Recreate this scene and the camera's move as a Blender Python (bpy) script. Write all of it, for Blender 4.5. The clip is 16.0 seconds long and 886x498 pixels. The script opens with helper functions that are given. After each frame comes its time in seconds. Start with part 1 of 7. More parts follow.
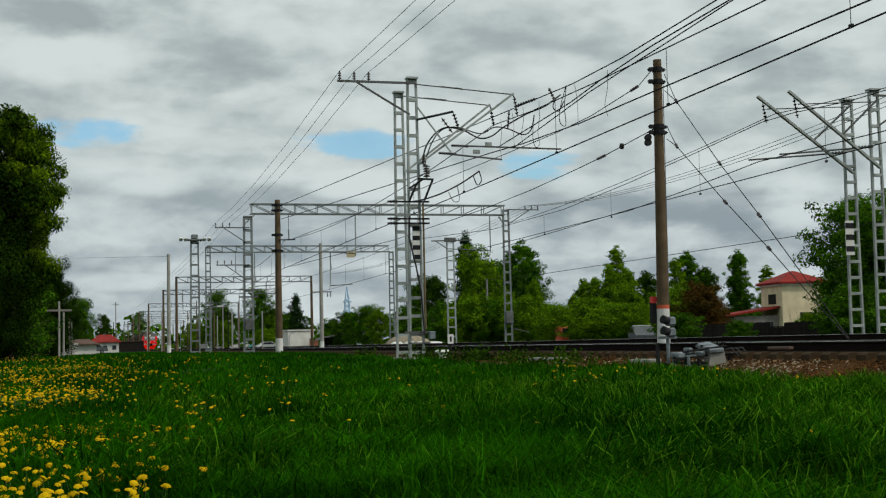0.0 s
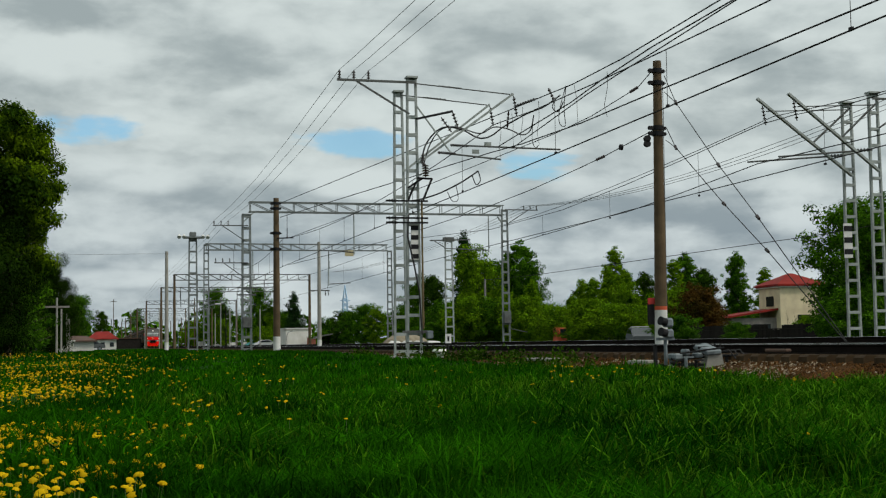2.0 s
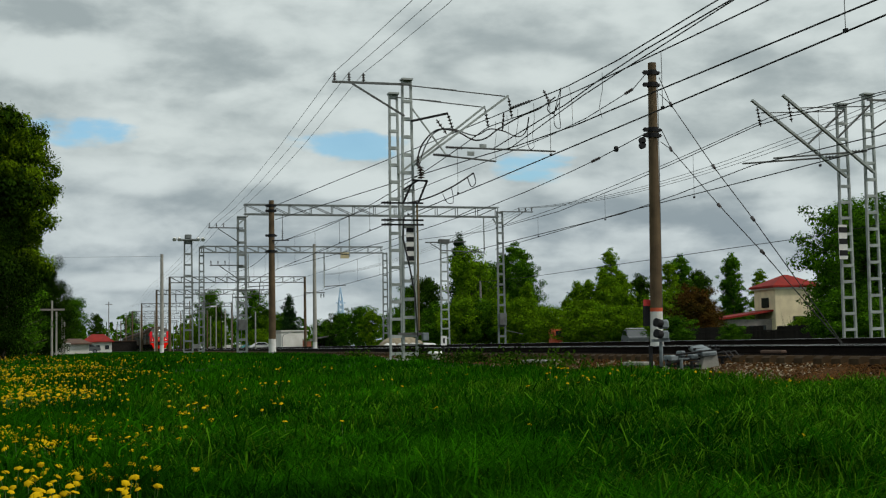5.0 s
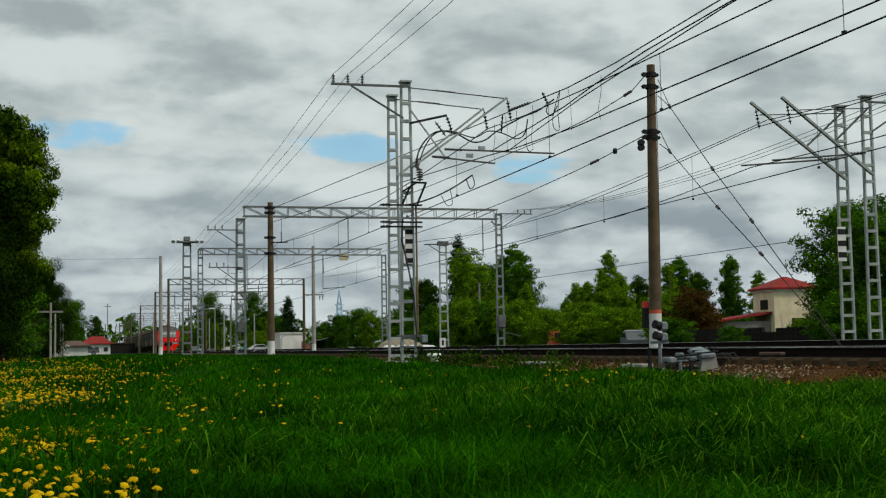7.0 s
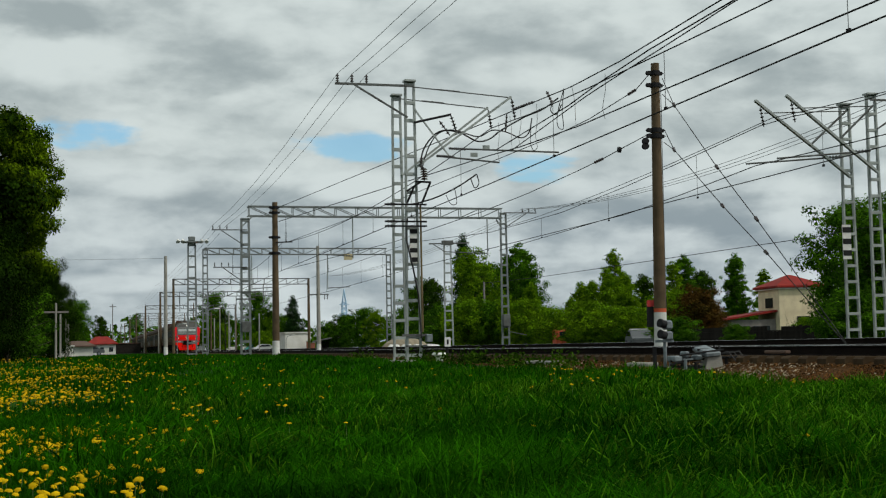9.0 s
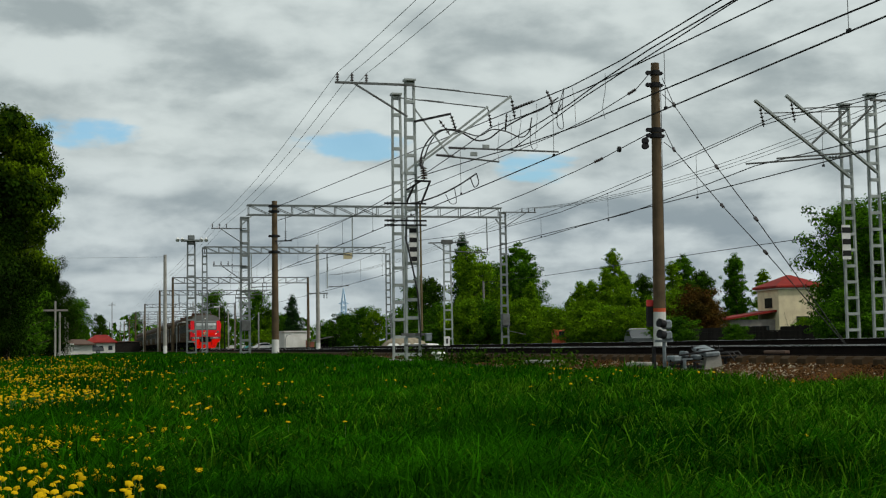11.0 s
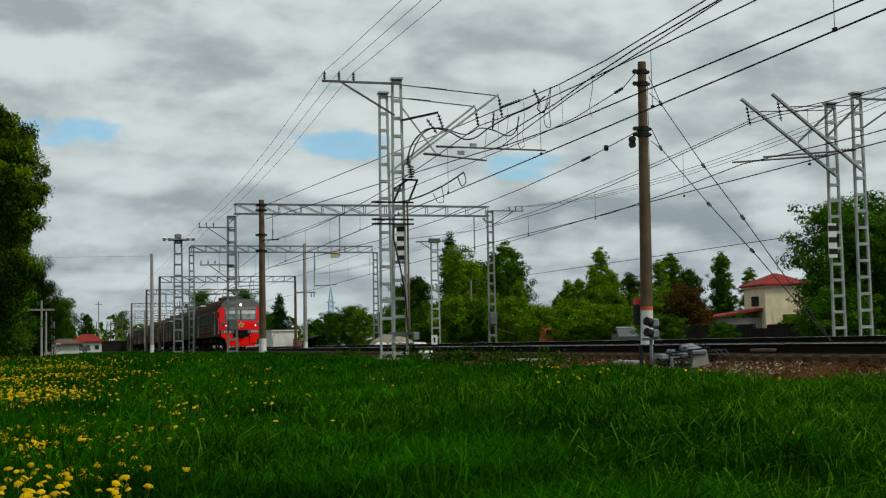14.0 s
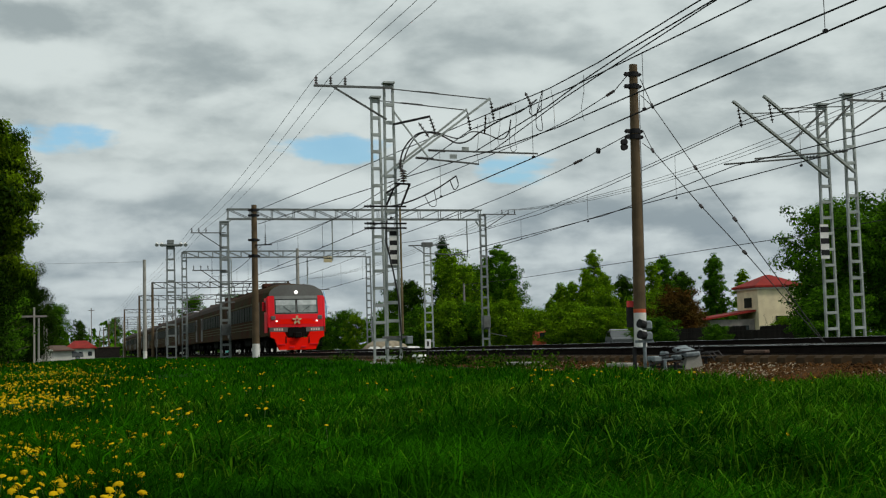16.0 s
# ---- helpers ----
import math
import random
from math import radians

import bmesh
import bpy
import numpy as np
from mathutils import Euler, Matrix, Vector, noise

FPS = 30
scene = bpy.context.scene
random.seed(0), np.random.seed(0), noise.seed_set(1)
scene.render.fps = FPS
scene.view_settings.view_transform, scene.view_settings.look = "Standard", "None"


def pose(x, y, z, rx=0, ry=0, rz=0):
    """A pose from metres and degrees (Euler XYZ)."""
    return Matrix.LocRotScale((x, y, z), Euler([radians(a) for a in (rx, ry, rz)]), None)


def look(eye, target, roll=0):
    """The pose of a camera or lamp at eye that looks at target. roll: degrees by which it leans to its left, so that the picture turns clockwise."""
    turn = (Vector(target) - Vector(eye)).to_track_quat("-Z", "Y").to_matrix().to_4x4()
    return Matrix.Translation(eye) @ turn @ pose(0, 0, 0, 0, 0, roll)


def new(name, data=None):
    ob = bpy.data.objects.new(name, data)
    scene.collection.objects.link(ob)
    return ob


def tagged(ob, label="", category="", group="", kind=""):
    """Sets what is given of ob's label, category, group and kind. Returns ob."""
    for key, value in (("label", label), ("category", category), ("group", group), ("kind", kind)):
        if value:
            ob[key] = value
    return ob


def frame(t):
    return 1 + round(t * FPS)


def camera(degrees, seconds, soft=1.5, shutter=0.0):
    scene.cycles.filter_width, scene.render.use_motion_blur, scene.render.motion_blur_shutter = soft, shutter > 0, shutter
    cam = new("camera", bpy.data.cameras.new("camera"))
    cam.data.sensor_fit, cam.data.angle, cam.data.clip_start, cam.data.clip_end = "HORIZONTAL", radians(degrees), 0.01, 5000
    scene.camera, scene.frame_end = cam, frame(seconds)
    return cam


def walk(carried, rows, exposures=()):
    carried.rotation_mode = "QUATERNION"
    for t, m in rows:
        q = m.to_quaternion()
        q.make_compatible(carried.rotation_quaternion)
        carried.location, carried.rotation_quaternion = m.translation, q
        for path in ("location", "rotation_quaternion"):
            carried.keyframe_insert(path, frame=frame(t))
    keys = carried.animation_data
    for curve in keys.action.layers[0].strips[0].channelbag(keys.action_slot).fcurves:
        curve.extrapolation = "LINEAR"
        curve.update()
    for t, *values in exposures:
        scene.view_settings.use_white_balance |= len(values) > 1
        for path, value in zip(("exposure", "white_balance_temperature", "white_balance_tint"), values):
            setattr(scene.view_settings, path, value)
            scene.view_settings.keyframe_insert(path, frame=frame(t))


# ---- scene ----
# World: x = metres to the side of the camera's line along the railway, y = metres along the railway, z = up.
cam = camera(38.3, 16.0, soft=1.2)
EYE = (0.0, 0.0, 1.1)
TURNS = [  # seconds, yaw, pitch, roll
    (0, -15.200, 4.200, 1.300), (0.5, -15.291, 4.226, 1.288), (1, -15.261, 4.229, 1.173), (1.5, -15.540, 3.994, 0.951),
    (2, -15.306, 4.177, 0.842), (2.5, -15.245, 4.024, 0.885), (3, -15.118, 4.197, 0.961), (3.5, -15.249, 4.189, 1.059),
    (4, -15.366, 4.183, 1.071), (6.5, -15.618, 4.377, 0.879), (7, -15.553, 4.355, 0.976), (7.5, -15.349, 4.341, 1.074),
    (8, -15.264, 4.390, 1.103), (8.5, -15.389, 4.367, 1.161), (9, -15.335, 4.326, 1.129), (11.5, -15.376, 4.252, 0.971),
    (12, -15.321, 4.135, 1.301), (12.5, -15.656, 4.163, 1.523), (13, -15.840, 4.164, 1.362), (13.5, -15.983, 4.176, 1.214),
    (14, -15.926, 4.222, 1.101), (14.5, -15.777, 4.282, 1.283), (15, -15.756, 4.282, 1.588), (15.5, -16.002, 4.335, 1.596),
    (16, -16.216, 4.385, 1.519),
]
walk(cam, [(t, pose(*EYE, 90 + p, r, w)) for t, w, p, r in TURNS], exposures=[(0.0, 0.0), (16.0, 0.0)])

# ---- sky and sun ----
SUN_EL, SUN_AZ = radians(48), radians(128)   # azimuth from +y towards +x


def build_world():
    w = bpy.data.worlds.new("sky")
    scene.world = w
    w.use_nodes = True
    nt = w.node_tree
    nt.nodes.clear()
    N, K = nt.nodes.new, nt.links.new

    def math(op, a, b=None, c=None):
        n = N("ShaderNodeMath")
        n.operation = op
        for i, v in enumerate((a, b, c)):
            if v is None:
                continue
            if isinstance(v, (int, float)):
                n.inputs[i].default_value = v
            else:
                K(v, n.inputs[i])
        return n.outputs[0]

    def smooth(v, a, b, lo=0.0, hi=1.0):
        n = N("ShaderNodeMapRange")
        n.interpolation_type = "SMOOTHSTEP"
        K(v, n.inputs[0])
        for i, x in enumerate((a, b, lo, hi)):
            n.inputs[i + 1].default_value = x
        return n.outputs[0]

    def mix(f, a, b):
        n = N("ShaderNodeMix")
        n.data_type = "RGBA"
        if isinstance(f, (int, float)):
            n.inputs[0].default_value = f
        else:
            K(f, n.inputs[0])
        for i, v in ((6, a), (7, b)):
            if isinstance(v, tuple):
                n.inputs[i].default_value = (*v, 1)
            else:
                K(v, n.inputs[i])
        return n.outputs[2]

    tc = N("ShaderNodeTexCoord")
    sep = N("ShaderNodeSeparateXYZ")
    K(tc.outputs["Generated"], sep.inputs[0])
    X, Y, Z = sep.outputs
    el = math("ARCSINE", Z)
    az = math("ARCTAN2", X, Y)
    # cloud layer seen in perspective: direction met with a plane overhead
    den = math("ADD", math("MAXIMUM", Z, 0.0), 0.20)
    comb = N("ShaderNodeCombineXYZ")
    K(math("DIVIDE", X, den), comb.inputs[0])
    K(math("DIVIDE", Y, den), comb.inputs[1])

    def noise_tex(scale, detail, rough, off, warp=0.0):
        mp = N("ShaderNodeMapping")
        mp.inputs["Location"].default_value = off
        K(comb.outputs[0], mp.inputs[0])
        n = N("ShaderNodeTexNoise")
        n.inputs["Scale"].default_value = scale
        n.inputs["Detail"].default_value = detail
        n.inputs["Roughness"].default_value = rough
        n.inputs["Distortion"].default_value = warp
        K(mp.outputs[0], n.inputs["Vector"])
        return n.outputs["Fac"]

    big = noise_tex(1.25, 6.0, 0.48, (5.3, 8.4, 0), 0.3)
    fine = noise_tex(4.6, 7.0, 0.52, (7.4, 2.2, 0), 0.15)
    flat = N("ShaderNodeCombineXYZ")
    K(math("MULTIPLY", az, 8.0), flat.inputs[0])
    K(math("MULTIPLY", el, 17.0), flat.inputs[1])
    heap = N("ShaderNodeTexNoise")
    heap.inputs["Scale"].default_value, heap.inputs["Detail"].default_value = 1.0, 7.0
    heap.inputs["Roughness"].default_value, heap.inputs["Distortion"].default_value = 0.54, 0.1
    K(flat.outputs[0], heap.inputs["Vector"])
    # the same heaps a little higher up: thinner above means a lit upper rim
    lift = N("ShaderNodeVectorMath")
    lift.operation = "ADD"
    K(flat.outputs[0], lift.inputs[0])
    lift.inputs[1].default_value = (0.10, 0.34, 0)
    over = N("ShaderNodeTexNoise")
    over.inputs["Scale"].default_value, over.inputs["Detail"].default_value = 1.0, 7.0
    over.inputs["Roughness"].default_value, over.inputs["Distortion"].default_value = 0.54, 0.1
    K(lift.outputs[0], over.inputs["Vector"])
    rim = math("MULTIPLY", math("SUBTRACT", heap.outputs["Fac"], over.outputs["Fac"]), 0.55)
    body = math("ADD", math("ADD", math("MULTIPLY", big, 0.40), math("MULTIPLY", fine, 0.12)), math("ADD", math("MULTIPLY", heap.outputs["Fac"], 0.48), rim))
    puff = N("ShaderNodeTexNoise")
    puff.inputs["Scale"].default_value, puff.inputs["Detail"].default_value = 2.7, 8.0
    puff.inputs["Roughness"].default_value, puff.inputs["Distortion"].default_value = 0.50, 0.25
    K(flat.outputs[0], puff.inputs["Vector"])
    body = math("ADD", body, math("MULTIPLY", math("SUBTRACT", puff.outputs["Fac"], 0.5), 0.38))
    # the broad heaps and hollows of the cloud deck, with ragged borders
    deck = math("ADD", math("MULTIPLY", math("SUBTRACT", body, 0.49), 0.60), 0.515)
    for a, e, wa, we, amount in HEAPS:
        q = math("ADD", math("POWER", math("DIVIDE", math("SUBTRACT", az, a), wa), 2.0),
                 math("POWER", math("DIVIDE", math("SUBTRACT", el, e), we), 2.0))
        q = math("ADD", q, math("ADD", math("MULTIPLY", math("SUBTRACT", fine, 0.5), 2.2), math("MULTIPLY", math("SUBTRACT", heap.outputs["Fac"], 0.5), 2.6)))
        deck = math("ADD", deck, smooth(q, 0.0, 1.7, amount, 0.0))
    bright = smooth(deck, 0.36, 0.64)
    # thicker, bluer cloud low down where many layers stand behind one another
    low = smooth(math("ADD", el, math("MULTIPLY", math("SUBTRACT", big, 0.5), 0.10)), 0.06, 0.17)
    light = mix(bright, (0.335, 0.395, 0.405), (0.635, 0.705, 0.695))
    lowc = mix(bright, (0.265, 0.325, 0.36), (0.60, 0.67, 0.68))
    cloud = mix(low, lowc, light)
    # gaps of blue between the clouds
    gap = None
    for a, e, wa, we in GAPS:
        q = math("ADD", math("POWER", math("DIVIDE", math("SUBTRACT", az, a), wa), 2.0),
                 math("POWER", math("DIVIDE", math("SUBTRACT", el, e), we), 2.0))
        q = math("ADD", q, math("ADD", math("MULTIPLY", math("SUBTRACT", fine, 0.5), 9.0), math("MULTIPLY", math("SUBTRACT", heap.outputs["Fac"], 0.5), 2.0)))
        g = smooth(q, 0.0, 1.5, 1.0, 0.0)
        gap = g if gap is None else math("MAXIMUM", gap, g)
    sky = N("ShaderNodeTexSky")
    sky.sky_type = "NISHITA"
    sky.sun_disc = False
    sky.sun_elevation, sky.sun_rotation = SUN_EL, SUN_AZ
    tint = N("ShaderNodeVectorMath")
    tint.operation = "MULTIPLY"
    K(sky.outputs[0], tint.inputs[0])
    tint.inputs[1].default_value = (0.78, 1.08, 1.12)
    blue = tint.outputs[0]
    sc = N("ShaderNodeVectorMath")
    sc.operation = "SCALE"
    K(blue, sc.inputs[0])
    sc.inputs["Scale"].default_value = 0.125
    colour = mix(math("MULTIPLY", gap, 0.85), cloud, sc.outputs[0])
    bg = N("ShaderNodeBackground")
    K(colour, bg.inputs[0])
    bg.inputs[1].default_value = 1.0
    out = N("ShaderNodeOutputWorld")
    K(bg.outputs[0], out.inputs[0])


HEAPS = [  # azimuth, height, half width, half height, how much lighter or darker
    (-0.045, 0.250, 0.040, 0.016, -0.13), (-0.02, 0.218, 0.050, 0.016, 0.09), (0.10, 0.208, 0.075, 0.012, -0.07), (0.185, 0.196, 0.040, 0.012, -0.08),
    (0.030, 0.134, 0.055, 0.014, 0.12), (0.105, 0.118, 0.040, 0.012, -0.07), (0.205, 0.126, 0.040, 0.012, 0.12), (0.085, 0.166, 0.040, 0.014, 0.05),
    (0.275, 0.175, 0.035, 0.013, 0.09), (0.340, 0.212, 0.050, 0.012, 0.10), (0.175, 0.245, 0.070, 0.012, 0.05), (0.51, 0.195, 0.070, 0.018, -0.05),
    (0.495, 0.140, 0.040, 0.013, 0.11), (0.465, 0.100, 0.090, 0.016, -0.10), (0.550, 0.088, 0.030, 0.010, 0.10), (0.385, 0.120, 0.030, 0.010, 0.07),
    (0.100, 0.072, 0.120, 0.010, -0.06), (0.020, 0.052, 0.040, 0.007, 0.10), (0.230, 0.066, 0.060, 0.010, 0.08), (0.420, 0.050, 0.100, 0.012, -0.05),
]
GAPS = [(0.0030, 0.1645, 0.046, 0.0112), (0.2010, 0.1540, 0.037, 0.0108), (0.3490, 0.1369, 0.030, 0.0124)]
build_world()
sun_data = bpy.data.lights.new("sun", "SUN")
sun_data.energy, sun_data.angle, sun_data.color = 2.0, radians(9), (1.0, 0.95, 0.87)
sun = new("sun", sun_data)
sun.matrix_world = look((math.sin(SUN_AZ) * math.cos(SUN_EL) * 50, math.cos(SUN_AZ) * math.cos(SUN_EL) * 50, math.sin(SUN_EL) * 50), (0, 0, 0))


# ---- materials ----
def material(name, base, rough=0.6, metal=0.0, vary=0.25, scale=4.0, fine=40.0, bump=0.15, tint=None, island=0.0, through_light=0.0, coat=0.0, rand=0.0, spec=0.5):
    """Two scales of noise on the base colour, fine relief, optional second colour in the large patches."""
    m = bpy.data.materials.new(name)
    m.use_nodes = True
    nt = m.node_tree
    N, K = nt.nodes.new, nt.links.new
    b = nt.nodes["Principled BSDF"]
    tc = N("ShaderNodeTexCoord")
    geo = N("ShaderNodeNewGeometry")
    n1, n2 = N("ShaderNodeTexNoise"), N("ShaderNodeTexNoise")
    n1.inputs["Scale"].default_value, n1.inputs["Detail"].default_value = scale, 4
    n2.inputs["Scale"].default_value, n2.inputs["Detail"].default_value = fine, 3
    for n in (n1, n2):
        K(tc.outputs["Object"], n.inputs["Vector"])
    tint = tint or tuple(c * (1 - vary) for c in base)
    ramp = N("ShaderNodeMapRange")
    K(n1.outputs["Fac"], ramp.inputs[0])
    ramp.inputs[1].default_value, ramp.inputs[2].default_value = 0.35, 0.65
    mx = N("ShaderNodeMix")
    mx.data_type = "RGBA"
    mx.inputs[6].default_value, mx.inputs[7].default_value = (*base, 1), (*tint, 1)
    K(ramp.outputs[0], mx.inputs[0])
    hsv = N("ShaderNodeHueSaturation")
    K(mx.outputs[2], hsv.inputs["Color"])
    val = N("ShaderNodeMapRange")
    val.inputs[3].default_value, val.inputs[4].default_value = 1 - vary, 1 + vary
    K(n2.outputs["Fac"], val.inputs[0])
    last = val.outputs[0]
    if island or rand:
        src = geo.outputs["Random Per Island"]
        if rand:
            oi = N("ShaderNodeObjectInfo")
            src = oi.outputs["Random"]
        amt = island or rand
        iv = N("ShaderNodeMapRange")
        iv.inputs[3].default_value, iv.inputs[4].default_value = 1 - amt, 1 + amt
        K(src, iv.inputs[0])
        mul = N("ShaderNodeMath")
        mul.operation = "MULTIPLY"
        K(last, mul.inputs[0])
        K(iv.outputs[0], mul.inputs[1])
        last = mul.outputs[0]
    K(last, hsv.inputs["Value"])
    K(hsv.outputs[0], b.inputs["Base Color"])
    rr = N("ShaderNodeMapRange")
    rr.inputs[3].default_value, rr.inputs[4].default_value = max(0.03, rough - 0.12), min(1, rough + 0.12)
    K(n2.outputs["Fac"], rr.inputs[0])
    K(rr.outputs[0], b.inputs["Roughness"])
    b.inputs["Metallic"].default_value = metal
    b.inputs["Specular IOR Level"].default_value = spec
    b.inputs["Coat Weight"].default_value = coat
    if bump:
        bp = N("ShaderNodeBump")
        bp.inputs["Strength"].default_value = bump
        bp.inputs["Distance"].default_value = 0.02
        K(n2.outputs["Fac"], bp.inputs["Height"])
        K(bp.outputs[0], b.inputs["Normal"])
    if through_light:
        tr = N("ShaderNodeBsdfTranslucent")
        K(hsv.outputs[0], tr.inputs["Color"])
        ms = N("ShaderNodeMixShader")
        ms.inputs[0].default_value = through_light
        K(b.outputs[0], ms.inputs[1])
        K(tr.outputs[0], ms.inputs[2])
        K(ms.outputs[0], nt.nodes["Material Output"].inputs[0])
        b.inputs["Specular IOR Level"].default_value = 0.01
    return m


def glow(name, colour, strength):
    m = bpy.data.materials.new(name)
    m.use_nodes = True
    b = m.node_tree.nodes["Principled BSDF"]
    b.inputs["Base Color"].default_value = (0.8, 0.8, 0.75, 1)
    b.inputs["Emission Color"].default_value = (*colour, 1)
    b.inputs["Emission Strength"].default_value = strength
    return m


